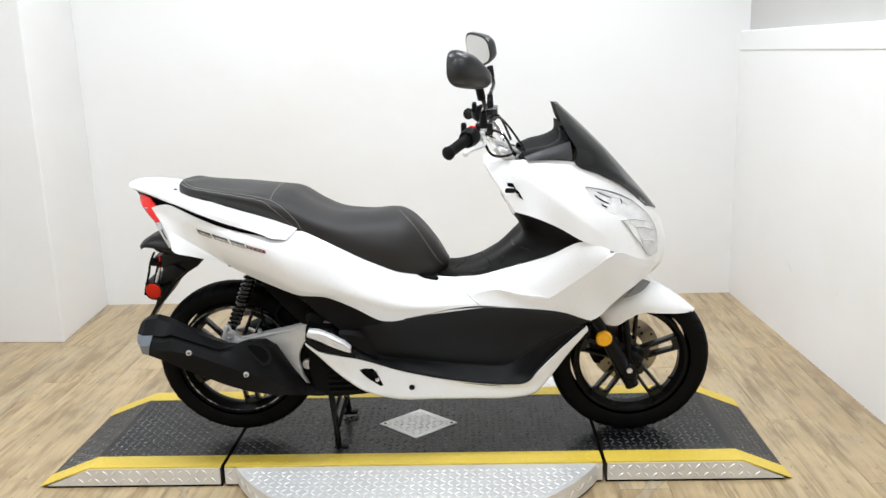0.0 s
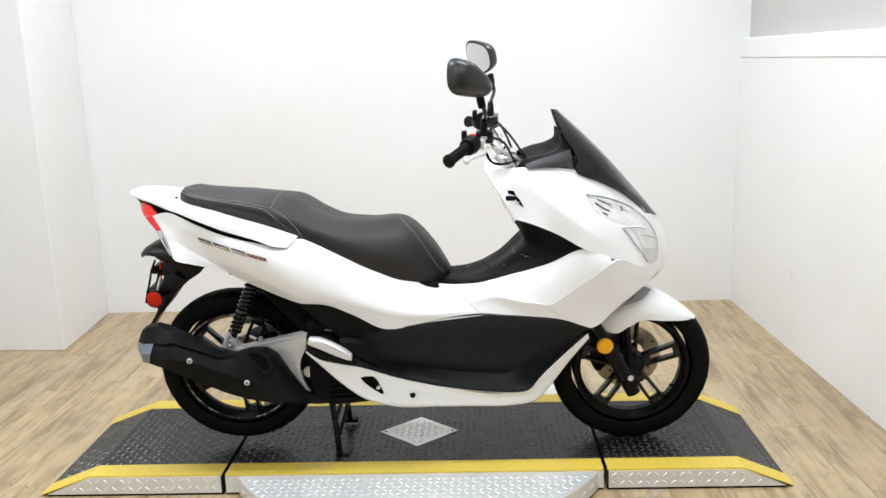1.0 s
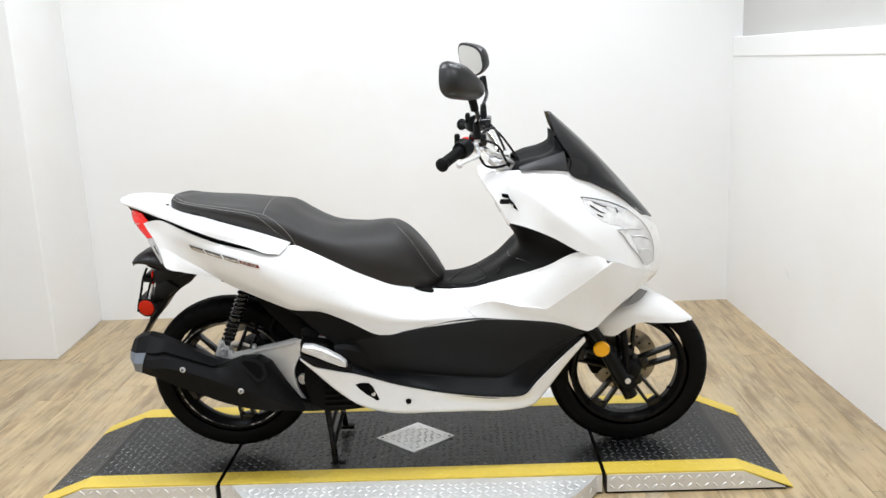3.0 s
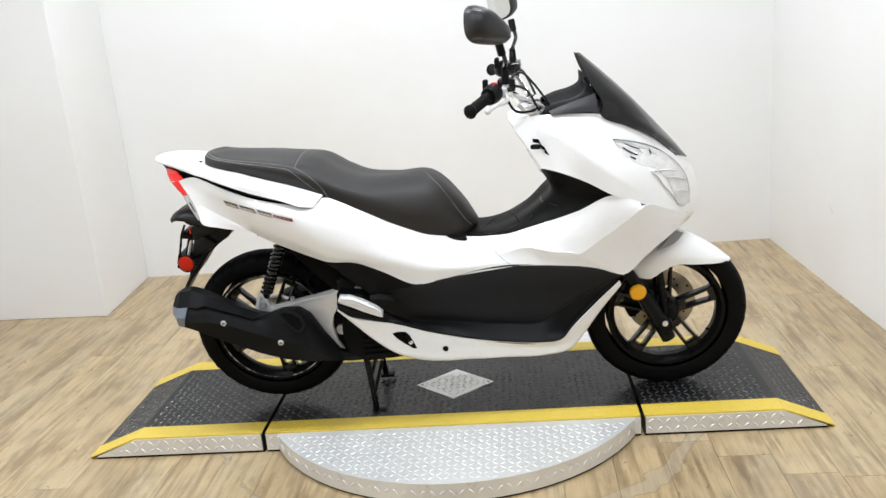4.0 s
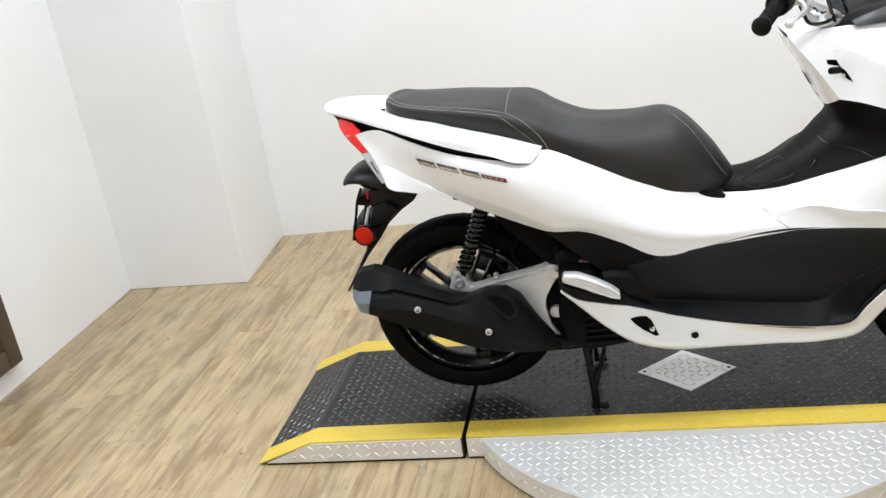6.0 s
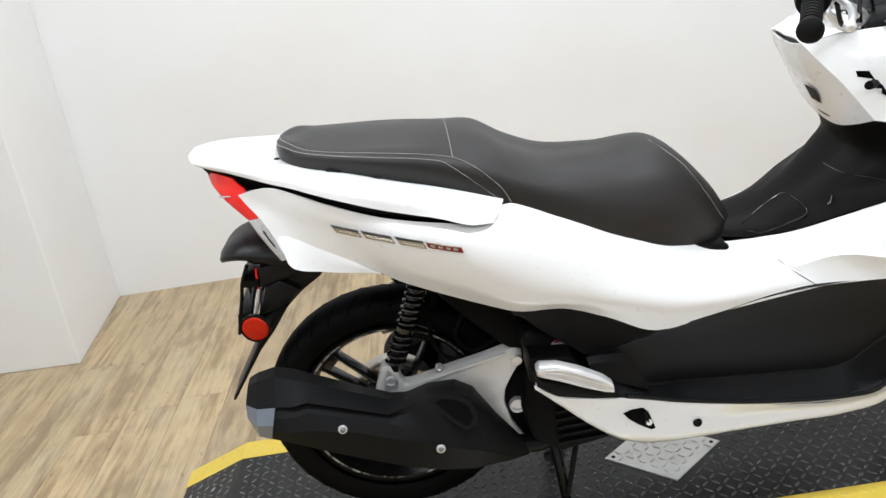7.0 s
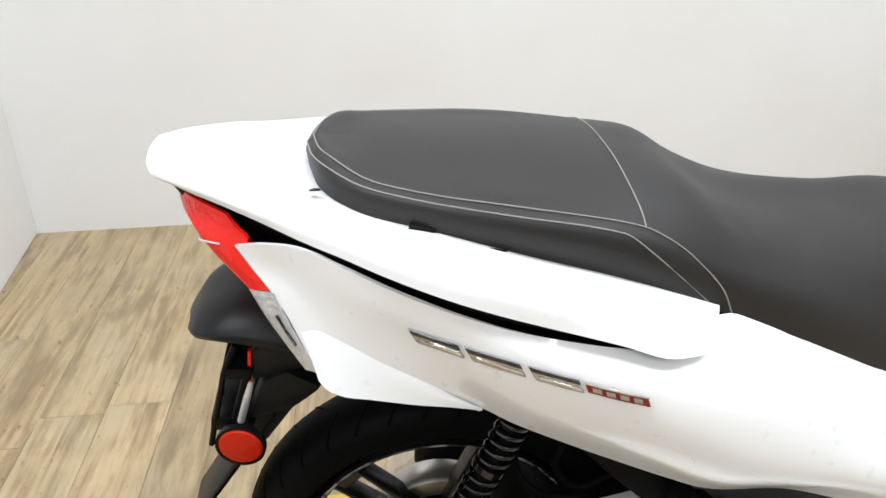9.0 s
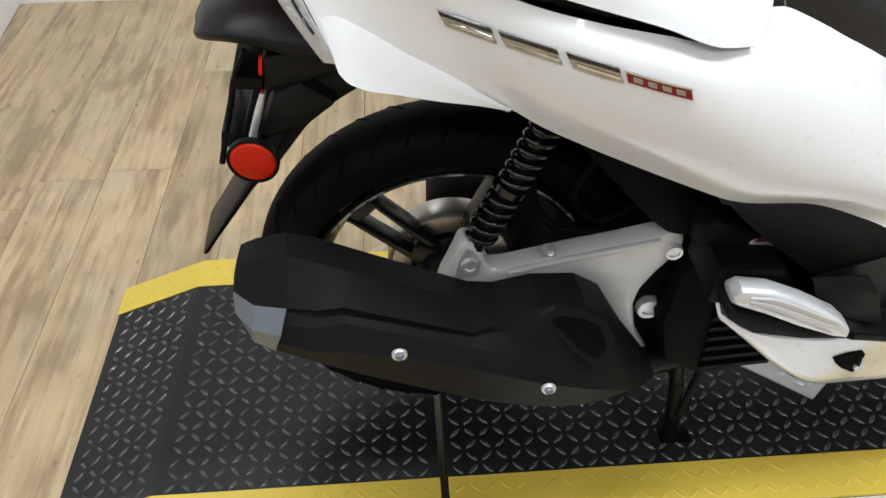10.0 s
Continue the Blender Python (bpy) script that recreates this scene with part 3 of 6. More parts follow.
def sheet(grid, thick=0.004, flip=False, outward=None):
    """A grid of points as a shell of some thickness, laid inwards of the grid."""
    bm = bmesh.new()
    vs = [[bm.verts.new((p.x, -p.y if flip else p.y, p.z)) for p in col] for col in grid]
    for a, b in zip(vs, vs[1:]):
        for i in range(len(a) - 1):
            quad = (a[i], b[i], b[i + 1], a[i + 1])
            if len({(round(v.co.x, 6), round(v.co.y, 6), round(v.co.z, 6)) for v in quad}) > 2:
                bm.faces.new(quad)
    bmesh.ops.remove_doubles(bm, verts=bm.verts[:], dist=1e-5)
    bmesh.ops.recalc_face_normals(bm, faces=bm.faces[:])
    bm.normal_update()
    side = outward or Vector((0, 1 if flip else -1, 0.15))
    if sum(f.normal.dot(side) * f.calc_area() for f in bm.faces) < 0:
        bmesh.ops.reverse_faces(bm, faces=bm.faces[:])
        bm.normal_update()
    if thick:
        bmesh.ops.solidify(bm, geom=bm.faces[:], thickness=thick)
        bmesh.ops.recalc_face_normals(bm, faces=bm.faces[:])
    return bm


def panel(name, curves, mat, per_u=5, per_v=5, thick=0.004, straight=False, both=True, label="", parent=None, smooth=38):
    """A body panel on the right-hand side, and its twin on the left."""
    grid = surface(curves, per_u, per_v, straight)
    part(name, sheet(grid, thick), mat, parent or BIKE, label, smooth)
    if both:
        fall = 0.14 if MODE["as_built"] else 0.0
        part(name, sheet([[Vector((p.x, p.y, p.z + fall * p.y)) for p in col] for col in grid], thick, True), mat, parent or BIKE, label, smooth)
    return grid


def across(name, curves, mat, per_u=4, per_v=6, thick=0.004, label="", parent=None, outward=Vector((0, 0, 1)), smooth=45, fall=0.0):
    """A shell that spans from the right edge to the left: curves of (x, half width, z) on the right, the last one on the centre line. fall: by how much of its width the left side hangs lower."""
    full = [list(c) for c in curves] + [[(x, -w, z - fall * w) for x, w, z in c] for c in curves[-2::-1]]
    grid = surface(full, per_u, per_v)
    part(name, sheet(grid, thick, outward=outward), mat, parent or BIKE, label, smooth)
    return grid


def half_width(grid, x, z):
    """The half width of a panel's surface at a place in the side view."""
    best = sorted(((p.x - x) ** 2 + (p.z - z) ** 2, -p.y) for col in grid for p in col)[:4]
    total = sum(1 / (d + 1e-7) for d, _ in best)
    return sum(w / (d + 1e-7) for d, w in best) / total


def on_panel(grid, outline, lift):
    return [(x, half_width(grid, x, z) + lift, z) for x, z in outline]


def turned(m, bm):
    bm.transform(m)
    return bm


def bolt(x, y, z, r, mat, parent, out=-1, label="", high=0.004):
    """A round bolt head that looks to the side."""
    bm = lathe([(0, high * 0.7), (r * 0.55, high * 0.7), (r * 0.6, high), (r * 0.92, high), (r, high * 0.6), (r, 0)], 18)
    bm.transform(Matrix.Translation((x, y, z)) @ Matrix.Diagonal((1, out, 1, 1)))
    bmesh.ops.recalc_face_normals(bm, faces=bm.faces[:])
    return part("bolt", bm, mat, parent, label, 35)


# ---- wheels ----


def wheel(name, x, z, radius, width, rim_r, spin, rear, parent):
    hub = part(name, lathe([(0, -0.05), (0.022, -0.05), (0.032, -0.046), (0.042, -0.03), (0.050, -0.012), (0.050, 0.012), (0.042, 0.03), (0.032, 0.046), (0.022, 0.05), (0, 0.05)], 32, None, Matrix.Translation((x, 0, z))), RIM, parent, "black cast wheel", 40)
    n = 26
    prof = []
    for k in range(n + 1):
        a = math.pi * (k / n) * 1.36 - math.pi * 0.18
        c = math.cos(a - math.pi / 2 + 0.0)
        s = math.sin(a - math.pi / 2)
        r = rim_r + (radius - rim_r) * (0.5 + 0.5 * math.copysign(abs(c) ** 0.8, c))
        prof.append((max(r, rim_r - 0.004), s * width * (1 - 0.10 * (1 - max(0, c)))))
    tyre = part("tyre", lathe(prof, 96, None, Matrix.Translation((x, 0, z))), TYRE, hub, "black treaded rubber tyre", 50)
    # tread grooves, as slim dark blocks sunk in pairs
    tread = bmesh.new()
    for k in range(36):
        for s in (-1, 1):
            a0 = 2 * math.pi * (k + (0.25 if s > 0 else -0.25)) / 36
            pts = []
            for t in (0.0, 0.4, 0.75, 1.0):
                ang = a0 + t * 0.11
                yy = s * width * (0.22 + 0.66 * t)
                q = yy / (width * 0.985)
                rr = rim_r + (radius - rim_r) * (0.5 + 0.5 * max(0.0, 1 - q * q) ** 0.4) - 0.0012
                pts.append(Vector((rr * math.cos(ang), yy, rr * math.sin(ang))))
            tube(pts, 0.0021, 7, 5, tread)
    tread.transform(Matrix.Translation((x, 0, z)))
    tagged(part("tread_groove", tread, VOID, tyre, "fine curved tread grooves"), kind="stuff")
    lip = rim_r + 0.002
    part("rim", lathe([(lip + 0.004, -width * 0.80), (lip + 0.006, -width * 0.72), (lip - 0.006, -width * 0.66), (lip - 0.013, -width * 0.42), (lip - 0.019, -0.012), (lip - 0.019, 0.012), (lip - 0.013, width * 0.42), (lip - 0.006, width * 0.66), (lip + 0.006, width * 0.72), (lip + 0.004, width * 0.80)], 80, None, Matrix.Translation((x, 0, z))), RIM, hub, "gloss black rim", 35)
    if rear:
        part("rim_edge", lathe([(lip - 0.0055, -width * 0.665), (lip - 0.002, -width * 0.69), (lip - 0.001, -width * 0.675)], 80, None, Matrix.Translation((x, 0, z))), EDGE, hub, "worn bright rim edge", 35)
    r_out = lip - 0.014
    for k in range(5):
        sp = bmesh.new()
        for s in (-1, 1):
            a = Vector((0.026, 0, s * 0.0145))
            b = Vector((r_out, 0, s * 0.0205))
            prism([(a.x, a.z - 0.0062), (b.x, b.z - 0.0044), (b.x, b.z + 0.0044), (a.x, a.z + 0.0062)], -0.016, 0.016, 0.004, sp)
        prism([(0.02, -0.02), (0.066, -0.014), (0.074, 0), (0.066, 0.014), (0.02, 0.02)], -0.017, 0.017, 0.004, sp)
        prism([(r_out - 0.022, -0.024), (r_out + 0.004, -0.03), (r_out + 0.004, 0.03), (r_out - 0.022, 0.024)], -0.014, 0.014, 0.004, sp)
        sp.transform(Matrix.Translation((x, 0, z)) @ pose(0, 0, 0, 0, -(spin + 72 * k), 0))
        part("spoke", sp, WHEEL, hub, "", 35)
    va = radians(spin - 47)
    v0, v1 = Vector((x + math.cos(va) * lip * 0.98, -0.006, z + math.sin(va) * lip * 0.98)), Vector((x + math.cos(va) * lip * 0.82, -0.016, z + math.sin(va) * lip * 0.82))
    part("valve", tube([v0, v1], 0.0042, 6, 8), RIM, hub, "small black tyre valve", 40)
    return hub


FX, FZ, FR = 1.312, H + 0.259, 0.259
RX, RZ, RR = 0.023, 0.359, 0.263
front_wheel = wheel("front_wheel", FX, FZ, FR, 0.046, 0.180, 18, False, BIKE)
rear_wheel = wheel("rear_wheel", RX, RZ, RR, 0.051, 0.188, -9, True, BIKE)

part("drive_hub", lathe([(0.052, 0.010), (0.056, 0.004), (0.082, 0.004), (0.088, 0.012), (0.088, 0.040), (0.052, 0.040)], 40, None, Matrix.Translation((RX, 0, RZ)), True), DISC, rear_wheel, "dull cast brake hub", 40)

# brake disc and caliper on the far side of the front wheel
bm = bmesh.new()
ring = lathe([(0.058, 0.0), (0.112, 0.0), (0.112, 0.004), (0.058, 0.004)], 64, None, None, True)
join(bm, ring)
for k in range(6):
    join(bm, box(0.03, 0.064, -0.006, 0.006, 0, 0.004), pose(0, 0, 0, 0, 60 * k, 0) @ pose(0, 0, 0, -90, 0, 0))
bm.transform(Matrix.Translation((FX, 0.062, FZ)))
disc = part("brake_disc", bm, DISC, front_wheel, "drilled steel brake disc", 35)
holes = bmesh.new()
for k in range(24):
    a = 2 * math.pi * k / 24
    r = 0.075 + 0.012 * (k % 3)
    lathe([(0, 0.0), (0.0042, 0.0)], 10, holes, Matrix.Translation((FX + r * math.cos(a), 0.0612, FZ + r * math.sin(a))))
tagged(part("drill_hole", holes, GLOSS, disc, "small dark drilled holes"), kind="stuff")
part("brake_caliper", prism([(1.19, 0.36), (1.205, 0.42), (1.245, 0.425), (1.262, 0.37), (1.25, 0.29), (1.215, 0.27), (1.195, 0.31)], 0.045, 0.10, 0.01), PLASTIC, BIKE, "black brake caliper", 40)


def fork_leg(s):
    """One fork leg: slider, stanchion and axle lug."""
    y = 0.092 * s
    leg = part("fork_leg", tube([(1.185, y, 0.50), (1.235, y, 0.42), (1.30, y, 0.30), (1.322, y, 0.255)], 0.024, 24, 18, None, [0.82, 0.86, 1.0, 1.05, 0.95]), RIM, BIKE, "black fork leg", 50)
    part("axle_lug", lathe([(0, 0.026), (0.02, 0.026), (0.025, 0.02), (0.025, -0.02), (0.02, -0.026), (0, -0.026)], 24, None, Matrix.Translation((1.308, y, 0.305))), RIM, leg, "", 40)
    bolt(1.306, y + 0.027 * s, 0.318, 0.0095, STEEL, leg, s, "bright axle bolt")
    rim_ring = lathe([(0, 0.013), (0.012, 0.010), (0.022, 0.0105), (0.0265, 0.006), (0.0265, 0.0), (0, 0)], 16, None, Matrix.Translation((1.222, y, 0.428)) @ Matrix.Diagonal((1, s, 1, 1)) @ Matrix.Translation((0, 0.018, 0)))
    bmesh.ops.recalc_face_normals(rim_ring, faces=rim_ring.faces[:])
    part("side_reflector", rim_ring, AMBER, leg, "round amber reflector", 15)
    part("upper_stay", tube([(1.31, 0.05 * s, 0.325), (1.30, 0.052 * s, 0.43), (1.285, 0.05 * s, 0.52)], 0.012, 14, 10), RIM, leg, "", 40)


fork_leg(-1)
fork_leg(1)
part("steering_stem", tube([(1.19, 0, 0.52), (1.05, 0, 0.85), (0.98, 0, 1.02)], 0.03, 16, 14), PLASTIC, BIKE, "black steering stem", 50)

# ---- white front mudguard ----
MODE["as_built"] = True
across("front_mudguard", [
    [(1.176, 0.078, 0.490), (1.216, 0.086, 0.479), (1.251, 0.089, 0.473), (1.290, 0.089, 0.495), (1.322, 0.087, 0.511), (1.393, 0.080, 0.508), (1.460, 0.060, 0.499), (1.506, 0.026, 0.490)],
    [(1.196, 0.084, 0.512), (1.231, 0.089, 0.512), (1.262, 0.091, 0.520), (1.298, 0.090, 0.534), (1.330, 0.087, 0.540), (1.397, 0.077, 0.530), (1.463, 0.055, 0.510), (1.511, 0.022, 0.493)],
    [(1.224, 0.070, 0.552), (1.256, 0.074, 0.564), (1.288, 0.074, 0.578), (1.320, 0.070, 0.586), (1.350, 0.064, 0.582), (1.402, 0.054, 0.564), (1.462, 0.034, 0.531), (1.515, 0.012, 0.494)],
    [(1.236, 0.0, 0.580), (1.270, 0.0, 0.598), (1.300, 0.0, 0.607), (1.330, 0.0, 0.607), (1.360, 0.0, 0.598), (1.406, 0.0, 0.576), (1.460, 0.0, 0.542), (1.518, 0.0, 0.492)],
], WHITE, 6, 5, 0.004, "glossy white front mudguard")
MODE["as_built"] = False

# ---- white front cowl ----
cowl_up = surface([
    [(0.850, 0.072, 0.992), (0.915, 0.098, 1.004), (1.000, 0.116, 1.006), (1.106, 0.128, 0.999), (1.186, 0.118, 0.973), (1.275, 0.094, 0.917), (1.342, 0.064, 0.858), (1.392, 0.0, 0.806)],
    [(0.868, 0.098, 0.962), (0.94, 0.132, 0.965), (1.025, 0.158, 0.956), (1.115, 0.155, 0.935), (1.198, 0.140, 0.897), (1.285, 0.112, 0.838), (1.355, 0.075, 0.785), (1.408, 0.0, 0.755)],
    [(0.895, 0.128, 0.924), (0.96, 0.160, 0.910), (1.05, 0.182, 0.890), (1.135, 0.182, 0.850), (1.215, 0.165, 0.806), (1.297, 0.127, 0.757), (1.364, 0.078, 0.716), (1.414, 0.0, 0.700)],
    [(0.938, 0.166, 0.857), (0.975, 0.188, 0.850), (1.060, 0.196, 0.815), (1.142, 0.200, 0.768), (1.220, 0.180, 0.735), (1.305, 0.135, 0.700), (1.365, 0.080, 0.675), (1.408, 0.0, 0.655)],
], 10, 12)
# a slanting crease runs over it from the handlebar to the nose
FOLD_A, FOLD_B = Vector((0.929, 0.989)), Vector((1.231, 0.761))
fold = (FOLD_B - FOLD_A).normalized()
for col in cowl_up:
    for p in col:
        rel = Vector((p.x, p.z)) - FOLD_A
        along, off = rel.dot(fold) / (FOLD_B - FOLD_A).length, abs(rel.x * fold.y - rel.y * fold.x)
        p.y -= 0.011 * max(0.0, 1 - off / 0.085) * max(0.0, min(1.0, 5 * (along + 0.1), 4 * (1.05 - along)))
for flip in (False, True):
    part("front_cowl", sheet(cowl_up, 0.004, flip), WHITE, BIKE, "glossy pearl white front side cowl", 22)
# leg shield: an upper slope, a flat flank in front of it and a strip over the footboard, with sharp creases between
MODE["as_built"] = True
RIDGE = [(0.792, 0.182, 0.625), (0.872, 0.202, 0.647), (0.949, 0.217, 0.634), (1.024, 0.220, 0.622)]
panel("leg_shield", [
    [(0.745, 0.104, 0.656), (0.818, 0.117, 0.664), (0.897, 0.143, 0.692), (1.032, 0.184, 0.744), (1.132, 0.200, 0.788), (1.170, 0.194, 0.778), (1.209, 0.181, 0.756)],
    [(0.768, 0.150, 0.640), (0.846, 0.170, 0.660), (0.920, 0.190, 0.668), (1.030, 0.206, 0.690), (1.115, 0.211, 0.732), (1.168, 0.206, 0.744), (1.212, 0.190, 0.748)],
    [*RIDGE, (1.091, 0.218, 0.664), (1.157, 0.212, 0.707), (1.222, 0.194, 0.746)],
], WHITE, 8, 4, label="glossy pearl white upper leg shield", smooth=25)
panel("leg_shield_flank", [
    [(1.024, 0.220, 0.622), (1.091, 0.218, 0.664), (1.157, 0.212, 0.707), (1.222, 0.190, 0.748), (1.292, 0.135, 0.717), (1.351, 0.082, 0.686), (1.406, 0.0, 0.655)],
    [(1.050, 0.217, 0.599), (1.114, 0.212, 0.630), (1.180, 0.200, 0.663), (1.240, 0.172, 0.690), (1.300, 0.128, 0.682), (1.352, 0.080, 0.666), (1.398, 0.0, 0.645)],
    [(1.085, 0.208, 0.574), (1.157, 0.200, 0.541), (1.226, 0.165, 0.580), (1.262, 0.146, 0.602), (1.300, 0.120, 0.620), (1.344, 0.078, 0.636), (1.386, 0.0, 0.630)],
], WHITE, 6, 5, straight=True, label="glossy pearl white flank of the front cowl", smooth=22)
panel("leg_shield_strip", [
    [*RIDGE, (1.060, 0.215, 0.596), (1.085, 0.208, 0.574), (1.157, 0.200, 0.541)],
    [(0.816, 0.199, 0.609), (0.890, 0.205, 0.620), (0.961, 0.209, 0.610), (1.030, 0.211, 0.598), (1.066, 0.210, 0.583), (1.100, 0.205, 0.564), (1.158, 0.199, 0.540)],
    [(0.840, 0.2092, 0.5942), (0.908, 0.211, 0.592), (0.975, 0.211, 0.586), (1.042, 0.211, 0.578), (1.076, 0.209, 0.570), (1.104, 0.206, 0.560), (1.158, 0.199, 0.538)],
], WHITE, 6, 4, label="glossy white strip over the footboard", smooth=25)
panel("cowl_slot", [
    [(1.265, 0.124, 0.580), (1.291, 0.112, 0.596), (1.309, 0.100, 0.616), (1.322, 0.092, 0.627), (1.357, 0.074, 0.614)],
    [(1.267, 0.124, 0.580), (1.297, 0.110, 0.583), (1.319, 0.098, 0.587), (1.336, 0.088, 0.595), (1.357, 0.074, 0.613)],
], SLOT, 5, 2, 0.002, label="grey shaded slot over the mudguard")
MODE["as_built"] = False

# headlamps, set into the cowl


def headlamp(s):
    flip = s > 0
    up_a, up_b = [(1.148, 0.926), (1.20, 0.914), (1.248, 0.898), (1.297, 0.873)], [(1.148, 0.924), (1.178, 0.876), (1.222, 0.846), (1.275, 0.826)]
    lo_a, lo_b = [(1.297, 0.873), (1.342, 0.834), (1.372, 0.789), (1.384, 0.745), (1.384, 0.70)], [(1.275, 0.826), (1.312, 0.786), (1.332, 0.745), (1.348, 0.708), (1.362, 0.692)]
    lamp = None
    for a, b, lab in ((up_a, up_b, "bright clear main headlamp"), (lo_a, lo_b, "clear lower position lamp")):
        lens = surface([on_panel(cowl_up, a, 0.0055), on_panel(cowl_up, [((p[0] + q[0]) / 2, (p[1] + q[1]) / 2) for p, q in zip(a, b)], 0.009), on_panel(cowl_up, b, 0.0055)], 5, 4)
        back = surface([on_panel(cowl_up, a, 0.002), on_panel(cowl_up, [((p[0] + q[0]) / 2, (p[1] + q[1]) / 2) for p, q in zip(a, b)], 0.0025), on_panel(cowl_up, b, 0.002)], 5, 4)
        lamp = part("headlamp", sheet(back, 0.001, flip), LAMP, BIKE, lab, 40)
        shell = part("lens", sheet(lens, 0.0012, flip), CLEAR, lamp, "clear lens", 40)
        shell.visible_shadow = False
        rimline = on_panel(cowl_up, a, 0.0062)
        part("lamp_trim", tube([(x, w * s, z) for x, w, z in rimline], 0.0011, 24, 6), BADGE if a is up_a else LAMP, lamp, "thin dark trim line", 60)
    # bulb and light guides behind the lens
    streaks = (((1.176, 0.899), (1.204, 0.880), 0.0024), ((1.190, 0.889), (1.220, 0.872), 0.0019), ((1.184, 0.908), (1.228, 0.888), 0.0016), ((1.198, 0.871), (1.214, 0.862), 0.0021), ((1.222, 0.892), (1.236, 0.878), 0.0013), ((1.258, 0.884), (1.262, 0.866), 0.0015))
    for k, (a, b, r) in enumerate(streaks):
        pts = [(x, (half_width(cowl_up, x, z) + 0.0038) * s, z) for x, z in (a, ((a[0] + b[0]) / 2 + 0.002, (a[1] + b[1]) / 2 - 0.002), b)]
        part("reflector_step", tube(pts, r, 10, 6), (BADGE, VOID, BADGE, BADGE, GUIDE, BADGE)[k], lamp, "", 60)
    part("lamp_mask", sheet(surface([on_panel(cowl_up, [(1.156, 0.9215), (1.206, 0.9085), (1.252, 0.892), (1.294, 0.8705)], 0.0048), on_panel(cowl_up, [(1.158, 0.9195), (1.205, 0.9045), (1.249, 0.885), (1.287, 0.858)], 0.0048)], 5, 1), 0.001, flip), GUIDE, lamp, "grey inner mask", 40)
    for a, b in (((1.262, 0.817), (1.342, 0.806)), ((1.268, 0.812), (1.300, 0.770)), ((1.300, 0.770), (1.352, 0.700)), ((1.315, 0.790), (1.366, 0.775)), ((1.340, 0.745), (1.376, 0.735))):
        pts = [(x, (half_width(cowl_up, x, z) + 0.004) * s, z) for x, z in (a, ((a[0] + b[0]) / 2, (a[1] + b[1]) / 2 + 0.004), b)]
        part("light_guide", tube(pts, 0.0021, 12, 6), GUIDE, lamp, "grey light guide bar", 60)


headlamp(-1)
headlamp(1)

# windscreen: smoked above, black trim below
SCREEN = [
    [(1.060, 0.050, 1.160), (1.090, 0.112, 1.090), (1.121, 0.134, 1.036), (1.117, 0.138, 1.000), (1.190, 0.129, 0.961), (1.258, 0.112, 0.926), (1.345, 0.068, 0.852)],
    [(1.068, 0.028, 1.166), (1.120, 0.075, 1.100), (1.176, 0.092, 1.035), (1.205, 0.099, 0.990), (1.255, 0.090, 0.950), (1.302, 0.074, 0.912), (1.362, 0.038, 0.846)],
    [(1.071, 0.0, 1.168), (1.141, 0.0, 1.103), (1.213, 0.0, 1.030), (1.265, 0.0, 0.972), (1.304, 0.0, 0.927), (1.340, 0.0, 0.885), (1.380, 0.0, 0.834)],
]
across("windscreen", SCREEN, SMOKE, 6, 5, 0.003, "dark smoked windscreen", outward=Vector((1, 0, 0.6)))
for s in (-1, 1):
    part("screen_edge", tube([(1.060, 0.05 * s, 1.161), (1.090, 0.1125 * s, 1.090), (1.121, 0.135 * s, 1.036), (1.1175, 0.137 * s, 1.004)], 0.0016, 30, 8), PLASTIC, BIKE, "thin black screen edge", 60)

# black inner fairing and dash
across("dash_cowl", [
    [(0.945, 0.100, 1.000), (1.000, 0.121, 1.008), (1.060, 0.127, 1.006), (1.106, 0.129, 1.006), (1.114, 0.129, 1.030)],
    [(0.952, 0.096, 1.014), (1.000, 0.112, 1.026), (1.056, 0.117, 1.038), (1.090, 0.119, 1.052), (1.086, 0.108, 1.086)],
    [(0.960, 0.088, 1.024), (1.000, 0.100, 1.034), (1.054, 0.104, 1.046), (1.078, 0.106, 1.060), (1.078, 0.098, 1.094)],
    [(0.965, 0.0, 1.022), (1.005, 0.0, 1.028), (1.060, 0.0, 1.040), (1.088, 0.0, 1.056), (1.086, 0.0, 1.100)],
], PLASTIC, 4, 4, 0.004, "black inner fairing behind the screen", smooth=28)

MODE["as_built"] = True
panel("dash_side", [
    [(0.962, 0.118, 1.030), (1.026, 0.122, 1.051), (1.070, 0.123, 1.064), (1.095, 0.122, 1.072)],
    [(0.966, 0.128, 1.026), (1.026, 0.131, 1.036), (1.072, 0.132, 1.038), (1.100, 0.131, 1.040)],
    [(0.970, 0.132, 1.021), (1.026, 0.134, 1.024), (1.072, 0.135, 1.021), (1.102, 0.135, 1.018)],
], DASH, 5, 4, 0.003, label="satin dark grey side of the dash")
MODE["as_built"] = False

